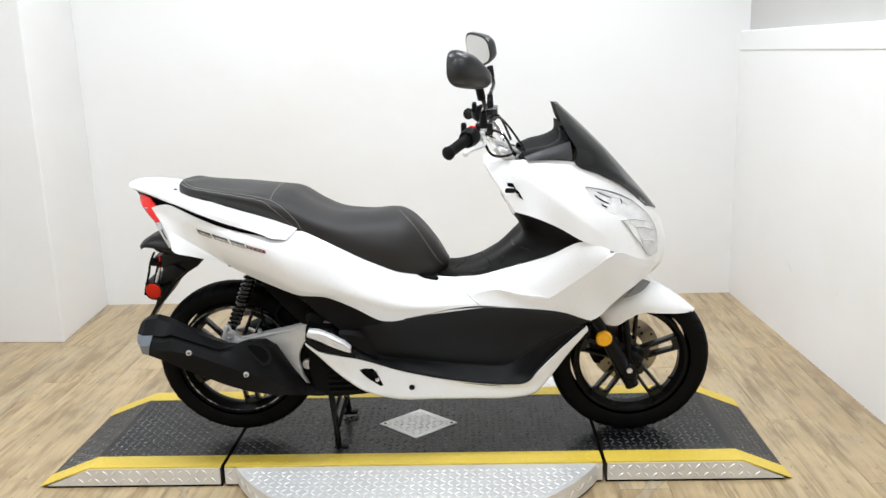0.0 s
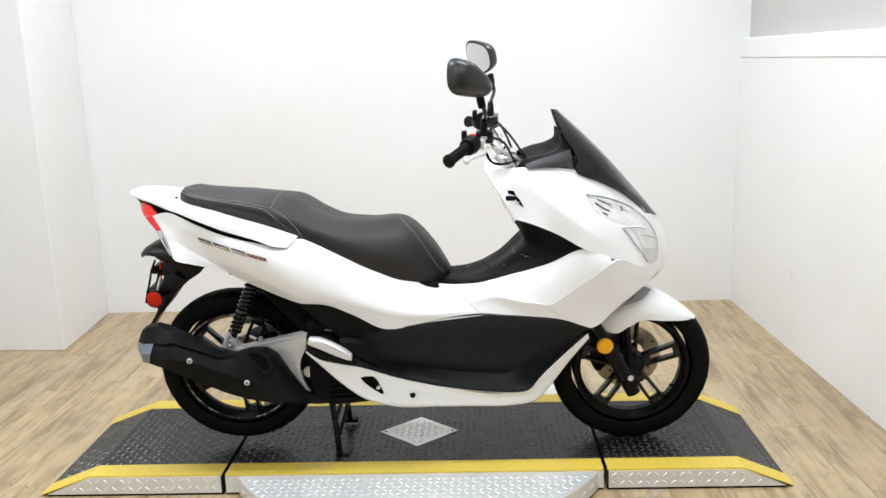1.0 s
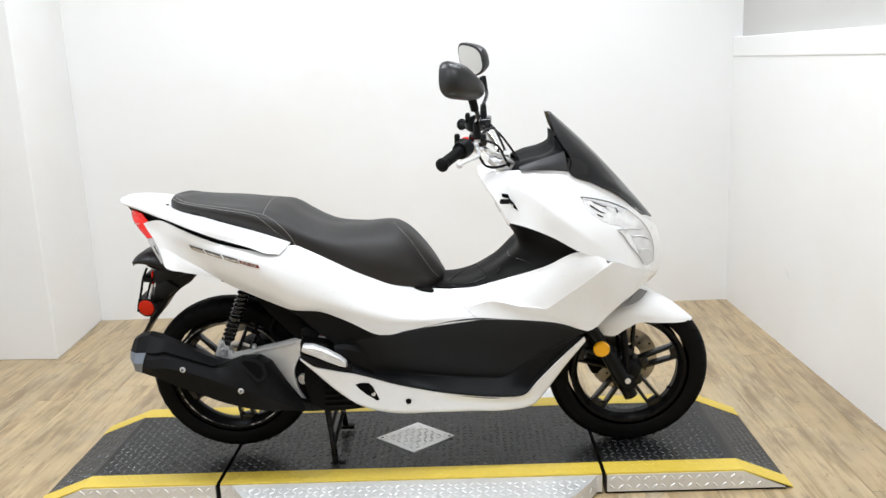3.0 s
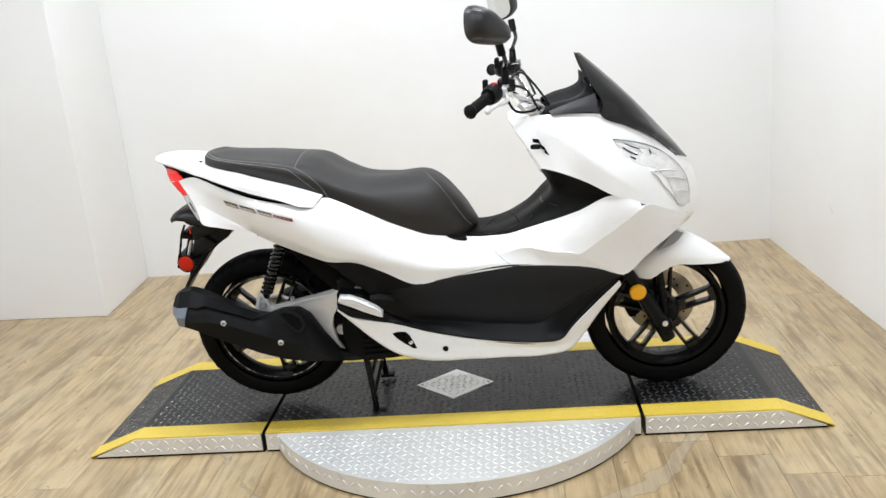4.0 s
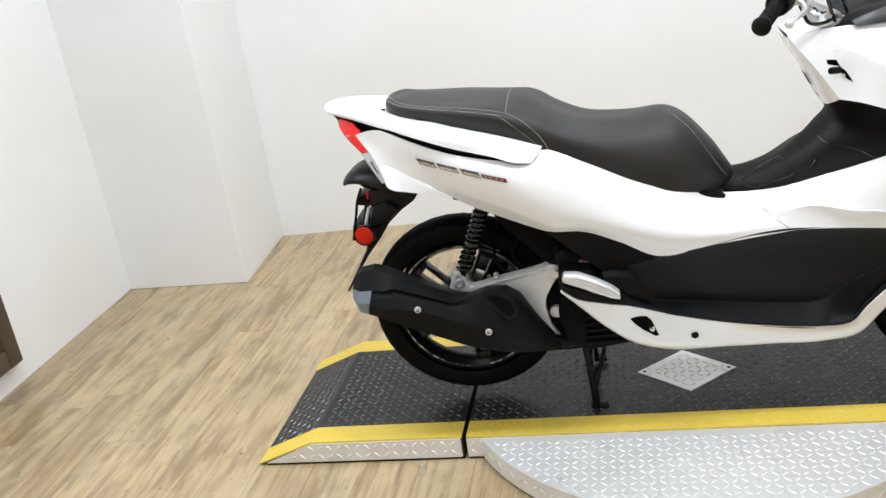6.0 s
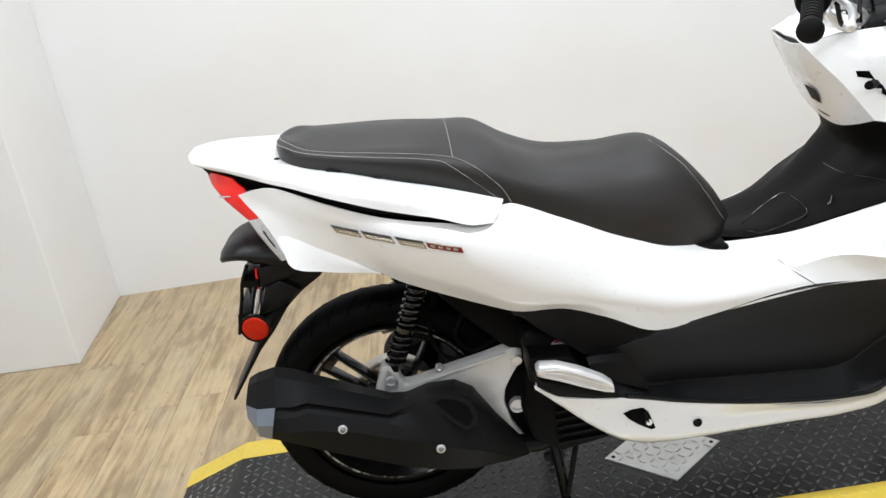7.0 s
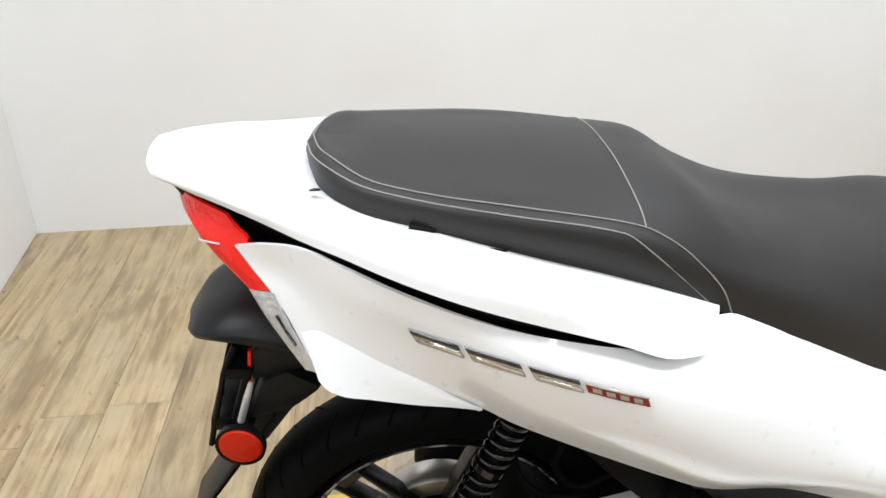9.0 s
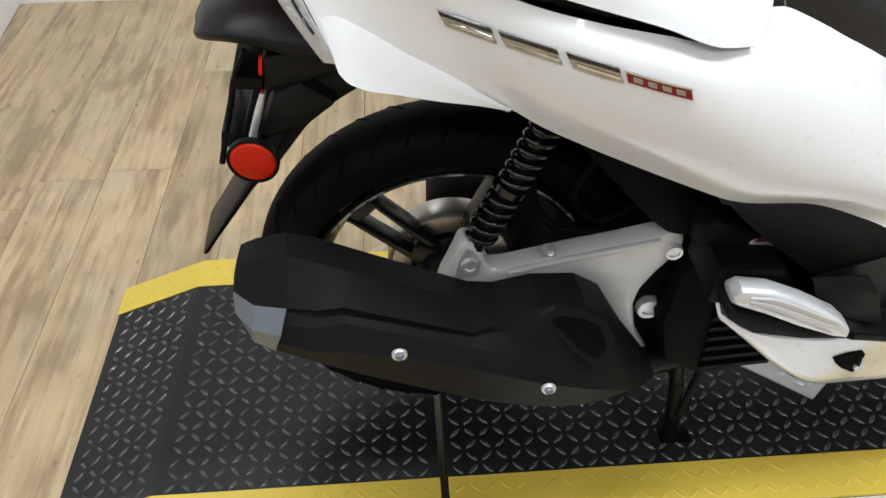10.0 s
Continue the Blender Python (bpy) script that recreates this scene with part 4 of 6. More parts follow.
# white inner shield facing the seat, with the ignition lock
across("inner_shield", [
    [(0.850, 0.072, 0.992), (0.868, 0.098, 0.962), (0.895, 0.128, 0.924), (0.938, 0.166, 0.857)],
    [(0.848, 0.045, 0.990), (0.864, 0.060, 0.958), (0.891, 0.080, 0.918), (0.935, 0.100, 0.836)],
    [(0.848, 0.0, 0.988), (0.864, 0.0, 0.955), (0.890, 0.0, 0.914), (0.934, 0.0, 0.826)],
], WHITE, 5, 5, 0.004, "glossy white inner leg shield", outward=Vector((-1, 0, 0)))
across("handlebar_cover", [
    [(0.850, 0.071, 0.993), (0.895, 0.088, 1.002), (0.940, 0.098, 1.008)],
    [(0.848, 0.045, 1.002), (0.89, 0.055, 1.013), (0.940, 0.075, 1.022)],
    [(0.846, 0.0, 1.004), (0.885, 0.0, 1.016), (0.940, 0.0, 1.026)],
], WHITE, 5, 5, 0.004, "glossy white cover under the handlebar")
hole = bmesh.new()
vs = [hole.verts.new((x, -(half_width(cowl_up, x, z) + 0.0016), z)) for x, z in ((0.915, 0.942), (0.933, 0.941), (0.940, 0.926), (0.949, 0.918), (0.962, 0.894), (0.950, 0.901), (0.940, 0.914), (0.936, 0.928), (0.917, 0.932))]
hole.faces.new(vs)
bmesh.ops.solidify(hole, geom=hole.faces[:], thickness=0.0012)
part("ignition_recess", hole, VOID, BIKE, "small dark ignition recess")
part("key_switch", tube([(0.934, -0.166, 0.922), (0.922, -0.176, 0.924), (0.912, -0.186, 0.926)], 0.0075, 8, 10), BAY, BIKE, "black key switch", 50)
bolt(0.944, -(half_width(cowl_up, 0.944, 0.908) + 0.003), 0.908, 0.004, STEEL, BIKE, -1, "small bright screw", 0.002)
part("warning_sticker", prism([(-0.016, -0.0004), (0.016, -0.0004), (0.016, 0.0004), (-0.016, 0.0004)], -0.02, 0.02), TUNNEL, BIKE, "small dark printed label").matrix_basis = pose(0.903, 0.0, 0.883, 0, 63, 0)

# dark centre tunnel between the leg shields
TUN = [
    [(0.938, 0.164, 0.856), (1.030, 0.190, 0.828), (1.142, 0.198, 0.767), (1.040, 0.180, 0.7255), (0.902, 0.138, 0.678), (0.820, 0.112, 0.650), (0.745, 0.098, 0.643), (0.690, 0.095, 0.652)],
    [(0.940, 0.135, 0.847), (0.990, 0.150, 0.814), (1.040, 0.160, 0.770), (0.995, 0.140, 0.735), (0.895, 0.104, 0.688), (0.815, 0.086, 0.658), (0.740, 0.078, 0.652), (0.690, 0.075, 0.658)],
    [(0.935, 0.090, 0.842), (0.962, 0.095, 0.806), (0.973, 0.095, 0.776), (0.938, 0.085, 0.738), (0.875, 0.070, 0.692), (0.806, 0.060, 0.661), (0.735, 0.055, 0.656), (0.690, 0.045, 0.662)],
    [(0.925, 0.0, 0.842), (0.950, 0.0, 0.808), (0.962, 0.0, 0.776), (0.930, 0.0, 0.739), (0.868, 0.0, 0.694), (0.802, 0.0, 0.663), (0.735, 0.0, 0.657), (0.690, 0.0, 0.662)],
]
tunnel = across("centre_tunnel", TUN, TUNNEL, 6, 5, 0.004, "dark grey grained centre tunnel", outward=Vector((-1, 0, 0.6)))


def seam(points, mat=GLOSS, r=0.0012, name="panel_seam", parent=None, n=30):
    return part(name, tube(points, r, n, 6), mat, parent or BIKE, "fine dark joint line", 60)


seam([(0.930, 0.0, 0.7395), (0.938, -0.085, 0.7385), (0.985, -0.135, 0.7305), (1.012, -0.173, 0.717)])
MODE["as_built"] = True
seam([(0.747, -0.055, 0.6655), (0.762, -0.056, 0.678), (0.790, -0.056, 0.699), (0.826, -0.052, 0.714), (0.842, -0.062, 0.708), (0.858, -0.086, 0.690), (0.848, -0.098, 0.681), (0.800, -0.100, 0.668), (0.768, -0.098, 0.660), (0.750, -0.080, 0.660)], GLOSS, 0.0014, n=60)
MODE["as_built"] = False
seam([(0.905, -0.098, 0.705), (0.900, -0.104, 0.694), (0.893, -0.106, 0.688)], GLOSS, 0.0022)
seam([(0.745, -0.104, 0.645), (0.765, -0.153, 0.625), (0.790, -0.194, 0.604), (0.831, -0.216, 0.573)], TUNNEL, 0.0006)

# ---- main white side covers and tail ----
MODE["as_built"] = True
side = panel("side_cover", [
    [(-0.166, 0.108, 0.902), (-0.138, 0.128, 0.913), (-0.099, 0.153, 0.920), (-0.064, 0.175, 0.913), (-0.016, 0.196, 0.896), (0.032, 0.210, 0.879), (0.081, 0.218, 0.863), (0.131, 0.223, 0.850), (0.183, 0.226, 0.839), (0.235, 0.220, 0.826), (0.285, 0.188, 0.840), (0.376, 0.184, 0.800), (0.489, 0.167, 0.734), (0.598, 0.140, 0.684), (0.660, 0.118, 0.668), (0.745, 0.104, 0.656)],
    [(-0.149, 0.122, 0.881), (-0.122, 0.137, 0.888), (-0.088, 0.160, 0.888), (-0.055, 0.180, 0.882), (-0.012, 0.197, 0.870), (0.037, 0.213, 0.852), (0.084, 0.226, 0.842), (0.134, 0.238, 0.833), (0.186, 0.246, 0.822), (0.238, 0.244, 0.810), (0.287, 0.230, 0.806), (0.375, 0.212, 0.772), (0.478, 0.193, 0.712), (0.585, 0.168, 0.664), (0.655, 0.152, 0.648), (0.768, 0.150, 0.640)],
    [(-0.129, 0.140, 0.859), (-0.106, 0.151, 0.860), (-0.075, 0.168, 0.856), (-0.045, 0.182, 0.849), (-0.006, 0.195, 0.844), (0.043, 0.212, 0.824), (0.088, 0.227, 0.812), (0.137, 0.241, 0.803), (0.190, 0.252, 0.794), (0.241, 0.256, 0.778), (0.286, 0.251, 0.762), (0.373, 0.236, 0.734), (0.466, 0.214, 0.688), (0.572, 0.192, 0.644), (0.650, 0.180, 0.626), (0.792, 0.180, 0.624)],
    [(-0.110, 0.158, 0.823), (-0.092, 0.166, 0.822), (-0.064, 0.175, 0.816), (-0.036, 0.184, 0.811), (-0.002, 0.192, 0.804), (0.050, 0.204, 0.786), (0.090, 0.217, 0.770), (0.140, 0.230, 0.752), (0.194, 0.242, 0.732), (0.242, 0.248, 0.708), (0.281, 0.249, 0.686), (0.370, 0.245, 0.664), (0.462, 0.236, 0.644), (0.565, 0.220, 0.613), (0.655, 0.210, 0.599), (0.818, 0.200, 0.608)],
    [(-0.095, 0.177, 0.795), (-0.080, 0.179, 0.787), (-0.055, 0.182, 0.780), (-0.030, 0.186, 0.774), (0.000, 0.189, 0.768), (0.057, 0.193, 0.752), (0.092, 0.198, 0.731), (0.141, 0.206, 0.708), (0.197, 0.216, 0.685), (0.243, 0.224, 0.667), (0.278, 0.230, 0.655), (0.367, 0.232, 0.645), (0.440, 0.222, 0.609), (0.536, 0.205, 0.553), (0.640, 0.206, 0.569), (0.840, 0.209, 0.594)],
], WHITE, 6, 6, label="glossy pearl white rear side cover", smooth=30)
panel("tail_fin", [
    [(-0.112, 0.148, 0.842), (-0.098, 0.154, 0.846), (-0.068, 0.168, 0.835), (-0.037, 0.180, 0.819), (-0.006, 0.188, 0.799), (0.026, 0.194, 0.775), (0.060, 0.196, 0.752)],
    [(-0.103, 0.166, 0.818), (-0.090, 0.174, 0.817), (-0.070, 0.182, 0.809), (-0.040, 0.189, 0.798), (-0.003, 0.195, 0.784), (0.029, 0.198, 0.768), (0.060, 0.198, 0.7515)],
    [(-0.094, 0.183, 0.790), (-0.086, 0.190, 0.784), (-0.075, 0.194, 0.780), (-0.044, 0.197, 0.774), (-0.001, 0.199, 0.765), (0.031, 0.199, 0.759), (0.061, 0.197, 0.750)],
], WHITE, 6, 4, label="flared white fin under the tail")
tail = across("tail_cowl", [
    [(-0.235, 0.052, 0.947), (-0.210, 0.070, 0.943), (-0.171, 0.100, 0.940), (-0.134, 0.124, 0.933), (-0.098, 0.152, 0.928), (-0.061, 0.179, 0.924), (-0.022, 0.200, 0.914), (0.027, 0.217, 0.899), (0.081, 0.223, 0.879), (0.130, 0.230, 0.865), (0.181, 0.238, 0.851), (0.225, 0.240, 0.834), (0.262, 0.228, 0.826)],
    [(-0.245, 0.049, 0.951), (-0.219, 0.068, 0.950), (-0.176, 0.098, 0.948), (-0.138, 0.122, 0.942), (-0.100, 0.149, 0.938), (-0.062, 0.176, 0.935), (-0.023, 0.197, 0.926), (0.026, 0.213, 0.914), (0.080, 0.219, 0.898), (0.131, 0.225, 0.884), (0.183, 0.229, 0.868), (0.230, 0.228, 0.851), (0.274, 0.212, 0.836)],
    [(-0.250, 0.042, 0.961), (-0.223, 0.057, 0.962), (-0.179, 0.081, 0.961), (-0.141, 0.099, 0.956), (-0.103, 0.119, 0.952), (-0.063, 0.131, 0.946), (-0.026, 0.145, 0.939), (0.025, 0.159, 0.930), (0.078, 0.168, 0.915), (0.125, 0.177, 0.902), (0.180, 0.181, 0.886), (0.232, 0.182, 0.868), (0.287, 0.186, 0.847)],
    [(-0.251, 0.025, 0.966), (-0.227, 0.037, 0.969), (-0.181, 0.047, 0.968), (-0.142, 0.057, 0.962), (-0.102, 0.065, 0.951), (-0.060, 0.074, 0.935), (-0.020, 0.077, 0.915), (0.030, 0.090, 0.900), (0.080, 0.090, 0.885), (0.125, 0.100, 0.870), (0.180, 0.100, 0.855), (0.230, 0.100, 0.840), (0.285, 0.100, 0.820)],
    [(-0.256, 0.0, 0.960), (-0.233, 0.0, 0.964), (-0.186, 0.0, 0.964), (-0.146, 0.0, 0.958), (-0.105, 0.0, 0.948), (-0.060, 0.0, 0.930), (-0.020, 0.0, 0.910), (0.030, 0.0, 0.890), (0.080, 0.0, 0.875), (0.125, 0.0, 0.860), (0.180, 0.0, 0.845), (0.230, 0.0, 0.830), (0.285, 0.0, 0.810)],
], WHITE, 6, 5, 0.005, "glossy white tail cowl and grab rail", fall=0.16)
panel("tail_gap", [
    [(-0.238, 0.039, 0.949), (-0.172, 0.088, 0.933), (-0.100, 0.138, 0.919), (-0.019, 0.185, 0.904), (0.081, 0.211, 0.877), (0.200, 0.222, 0.842)],
    [(-0.189, 0.057, 0.883), (-0.147, 0.083, 0.891), (-0.100, 0.118, 0.897), (-0.019, 0.178, 0.891), (0.081, 0.210, 0.866), (0.200, 0.221, 0.838)],
], PLASTIC, 6, 3, 0.003, label="black recess under the grab rail", both=False)
part("tail_tray", prism([(-0.17, 0.925), (-0.13, 0.915), (0.1, 0.83), (0.1, 0.76), (-0.1, 0.79), (-0.14, 0.87)], -0.09, 0.09, 0.01), PLASTIC, BIKE, "black inner tail tray", 40)
part("cover_lining", prism([(-0.08, 0.80), (0.06, 0.785), (0.15, 0.735), (0.27, 0.665), (0.37, 0.650), (0.43, 0.70), (0.25, 0.80), (0.06, 0.86), (-0.06, 0.87)], -0.165, 0.165, 0.01), BAY, BIKE, "black lining behind the side covers", 40)

# tail lamp: red wrap-round chevrons with clear indicator ends
for s in (-1, 1):
    f = s > 0
    red = surface([
        [(-0.228, 0.0, 0.930), (-0.230, 0.020, 0.931), (-0.220, 0.045, 0.932), (-0.200, 0.073, 0.934), (-0.172, 0.096, 0.930)],
        [(-0.226, 0.0, 0.918), (-0.229, 0.022, 0.918), (-0.222, 0.046, 0.917), (-0.198, 0.076, 0.919), (-0.164, 0.103, 0.920)],
        [(-0.212, 0.0, 0.904), (-0.216, 0.040, 0.905), (-0.212, 0.066, 0.905), (-0.188, 0.090, 0.906), (-0.152, 0.111, 0.908)],
        [(-0.186, 0.0, 0.882), (-0.192, 0.065, 0.882), (-0.187, 0.093, 0.881), (-0.176, 0.104, 0.889), (-0.160, 0.110, 0.895)],
        [(-0.158, 0.0, 0.864), (-0.168, 0.085, 0.865), (-0.169, 0.107, 0.866), (-0.159, 0.116, 0.874), (-0.146, 0.122, 0.879)],
        [(-0.140, 0.0, 0.852), (-0.150, 0.093, 0.853), (-0.156, 0.117, 0.855), (-0.143, 0.128, 0.862), (-0.127, 0.137, 0.863)],
    ], 6, 5)
    if f:
        for col in red:
            for p in col:
                p.z += 0.16 * p.y
    lampbody = part("tail_lamp", sheet(red, 0.004, f, Vector((-1, s, 0))), RED, BIKE, "bright red wrap-round tail lamp", 40)
    rib = [(-0.205, 0.060, 0.8945), (-0.205, 0.0785, 0.8945), (-0.196, 0.0880, 0.8965), (-0.182, 0.0985, 0.899)]
    part("lamp_rib", tube([(x, w * s, z - (0.16 * w if f else 0)) for x, w, z in rib], 0.0012, 20, 6), GUIDE, lampbody, "pale rib across the lamp", 60)
    clear = surface([
        [(-0.150, 0.090, 0.852), (-0.157, 0.119, 0.857), (-0.143, 0.129, 0.861), (-0.131, 0.138, 0.864)],
        [(-0.136, 0.100, 0.828), (-0.144, 0.130, 0.833), (-0.131, 0.142, 0.836), (-0.119, 0.153, 0.838)],
        [(-0.118, 0.116, 0.804), (-0.126, 0.146, 0.809), (-0.116, 0.157, 0.812), (-0.105, 0.168, 0.813)],
        [(-0.100, 0.135, 0.785), (-0.108, 0.164, 0.790), (-0.101, 0.172, 0.794), (-0.094, 0.180, 0.797)],
    ], 6, 6)
    if f:
        for col in clear:
            for p in col:
                p.z += 0.14 * p.y
    glass = part("indicator_lens", sheet(clear, 0.0015, f, Vector((-1, s, 0))), INDICATOR, lampbody, "silvery clear indicator lens", 40)
    if not f:
        part("lens_slot", tube([(-0.131, -0.1430, 0.8420), (-0.123, -0.1508, 0.8285), (-0.114, -0.1600, 0.8170)], 0.0016, 10, 6), GLOSS, glass, "dark slot in the lens", 60)

# badges: plain chrome bars and a red tag


def decal(name, a, b, tall, mat, label, lift=0.0022, slant=0.006):
    """A thin flat bar that follows the side cover from a to b."""
    def at(x, z):
        return (x, half_width(side, x, z) + lift, z)
    top = [(a[0] + (b[0] - a[0]) * t, a[1] + (b[1] - a[1]) * t) for t in (0, 0.5, 1)]
    low = [(x + slant, z - tall) for x, z in top]
    mid = [((p[0] + q[0]) / 2, (p[1] + q[1]) / 2) for p, q in zip(top, low)]
    return part(name, sheet(surface([[at(*p) for p in top], [at(*p) for p in mid], [at(*p) for p in low]], 3, 2), 0.0022), mat, BIKE, label, 30)


for x0, x1, z0 in ((-0.007, 0.034, 0.8570), (0.042, 0.088, 0.8455), (0.097, 0.139, 0.8325)):
    fall = 0.245 * (x1 - x0)
    decal("badge_block", (x0, z0), (x1, z0 - fall), 0.0150, GREYBAR, "plain slanted chrome badge block", 0.0032, 0.008)
    decal("badge_bar", (x0 + 0.001, z0 - 0.001), (x1 + 0.002, z0 - fall - 0.001), 0.0036, BADGE, "plain dark chrome badge bar", 0.0040, 0.002)
    decal("badge_bar", (x0 + 0.010, z0 - 0.0095), (x1 + 0.004, z0 - fall - 0.0085), 0.0024, CHROME, "plain bright badge bar", 0.0040, 0.001)
decal("badge_tag", (0.147, 0.8185), (0.203, 0.8035), 0.0095, REDBADGE, "small dark red badge tag", 0.0032, 0.003)
decal("badge_bar", (0.146, 0.8200), (0.204, 0.8045), 0.0016, CHROME, "thin bright edge of the badge tag", 0.0040, 0.0004)
for q in range(4):
    xx = 0.153 + 0.0122 * q
    decal("badge_bar", (xx, 0.8152 - 0.0033 * q), (xx + 0.008, 0.8130 - 0.0033 * q), 0.0048, GREYBAR, "plain grey badge bar", 0.0044, 0.001)

# ---- footboards and lower skirts ----
panel("footboard", [
    [(0.397, 0.235, 0.538), (0.465, 0.219, 0.543), (0.536, 0.206, 0.552), (0.635, 0.207, 0.568), (0.738, 0.208, 0.589), (0.840, 0.210, 0.596), (0.975, 0.210, 0.586), (1.077, 0.206, 0.566), (1.157, 0.198, 0.541)],
    [(0.402, 0.235, 0.530), (0.468, 0.217, 0.533), (0.538, 0.202, 0.541), (0.637, 0.201, 0.556), (0.739, 0.201, 0.576), (0.840, 0.202, 0.583), (0.972, 0.202, 0.573), (1.070, 0.200, 0.555), (1.150, 0.194, 0.533)],
    [(0.415, 0.238, 0.490), (0.474, 0.222, 0.462), (0.524, 0.194, 0.430), (0.606, 0.174, 0.410), (0.702, 0.166, 0.395), (0.806, 0.163, 0.384), (0.905, 0.164, 0.383), (0.978, 0.171, 0.436), (1.120, 0.188, 0.518)],
    [(0.420, 0.246, 0.466), (0.468, 0.240, 0.450), (0.534, 0.222, 0.416), (0.606, 0.207, 0.387), (0.692, 0.198, 0.364), (0.790, 0.196, 0.346), (0.900, 0.197, 0.337), (0.982, 0.190, 0.358), (1.130, 0.183, 0.508)],
    [(0.422, 0.254, 0.462), (0.470, 0.247, 0.446), (0.536, 0.229, 0.412), (0.608, 0.215, 0.383), (0.694, 0.207, 0.361), (0.790, 0.206, 0.343), (0.902, 0.205, 0.334), (0.986, 0.195, 0.352), (1.136, 0.184, 0.504)],
], FOOT, 5, 3, straight=True, label="black grained plastic footboard", smooth=30)
for s in (-1, 1):
    part("footboard_lip", tube([(x, w * s, z) for x, w, z in ((0.462, 0.250, 0.454), (0.510, 0.238, 0.432), (0.565, 0.223, 0.405), (0.678, 0.209, 0.370), (0.788, 0.207, 0.350), (0.899, 0.207, 0.340), (0.962, 0.203, 0.344), (0.998, 0.196, 0.384), (1.066, 0.190, 0.455), (1.134, 0.182, 0.515))], 0.0042, 60, 8), FOOT, BIKE, "raised lip of the footboard", 60)
for s in (-1, 1):
    part("footboard_fold", tube([(x, (w + 0.0004) * s, z + 0.0006 - (0.14 * w if s > 0 else 0)) for x, w, z in ((0.415, 0.238, 0.490), (0.474, 0.222, 0.462), (0.524, 0.194, 0.430), (0.606, 0.174, 0.410), (0.702, 0.166, 0.395), (0.806, 0.163, 0.384), (0.905, 0.164, 0.383), (0.978, 0.171, 0.436), (1.120, 0.188, 0.518))], 0.0022, 70, 6), GUARD, BIKE, "rounded inner fold of the footboard", 60)
skirt = panel("lower_skirt", [
    [(0.297, 0.252, 0.509), (0.333, 0.258, 0.483), (0.398, 0.260, 0.465), (0.462, 0.250, 0.447), (0.563, 0.223, 0.400), (0.677, 0.209, 0.364), (0.788, 0.207, 0.344), (0.899, 0.207, 0.334), (0.966, 0.204, 0.340), (1.003, 0.202, 0.380), (1.072, 0.198, 0.450), (1.146, 0.188, 0.516)],
    [(0.296, 0.254, 0.504), (0.332, 0.258, 0.474), (0.396, 0.256, 0.436), (0.461, 0.243, 0.398), (0.550, 0.212, 0.349), (0.681, 0.194, 0.326), (0.793, 0.191, 0.314), (0.905, 0.191, 0.308), (0.980, 0.189, 0.318), (1.018, 0.192, 0.362), (1.082, 0.192, 0.437), (1.148, 0.187, 0.510)],
    [(0.297, 0.250, 0.499), (0.333, 0.250, 0.462), (0.397, 0.243, 0.392), (0.463, 0.222, 0.329), (0.535, 0.198, 0.293), (0.685, 0.186, 0.282), (0.799, 0.183, 0.280), (0.912, 0.183, 0.280), (0.990, 0.182, 0.296), (1.030, 0.182, 0.341), (1.088, 0.184, 0.423), (1.150, 0.184, 0.500)],
    [(0.302, 0.220, 0.496), (0.337, 0.216, 0.456), (0.401, 0.205, 0.384), (0.468, 0.186, 0.318), (0.540, 0.166, 0.277), (0.688, 0.155, 0.267), (0.801, 0.152, 0.264), (0.913, 0.152, 0.264), (0.992, 0.150, 0.281), (1.034, 0.154, 0.332), (1.092, 0.162, 0.416), (1.151, 0.172, 0.495)],
    [(0.304, 0.170, 0.496), (0.340, 0.160, 0.456), (0.405, 0.150, 0.384), (0.474, 0.130, 0.316), (0.545, 0.112, 0.273), (0.690, 0.100, 0.262), (0.802, 0.096, 0.259), (0.914, 0.097, 0.259), (0.993, 0.100, 0.278), (1.036, 0.112, 0.330), (1.094, 0.130, 0.414), (1.151, 0.160, 0.494)],
], WHITE, 5, 4, label="glossy white lower skirt", smooth=32)
MODE["as_built"] = False
part("belly_pan", prism([(0.45, 0.262), (0.98, 0.262), (1.09, 0.40), (1.14, 0.47), (0.9, 0.5), (0.45, 0.45)], -0.105, 0.105, 0.01), PLASTIC, BIKE, "black belly pan", 40)
MODE["as_built"] = True
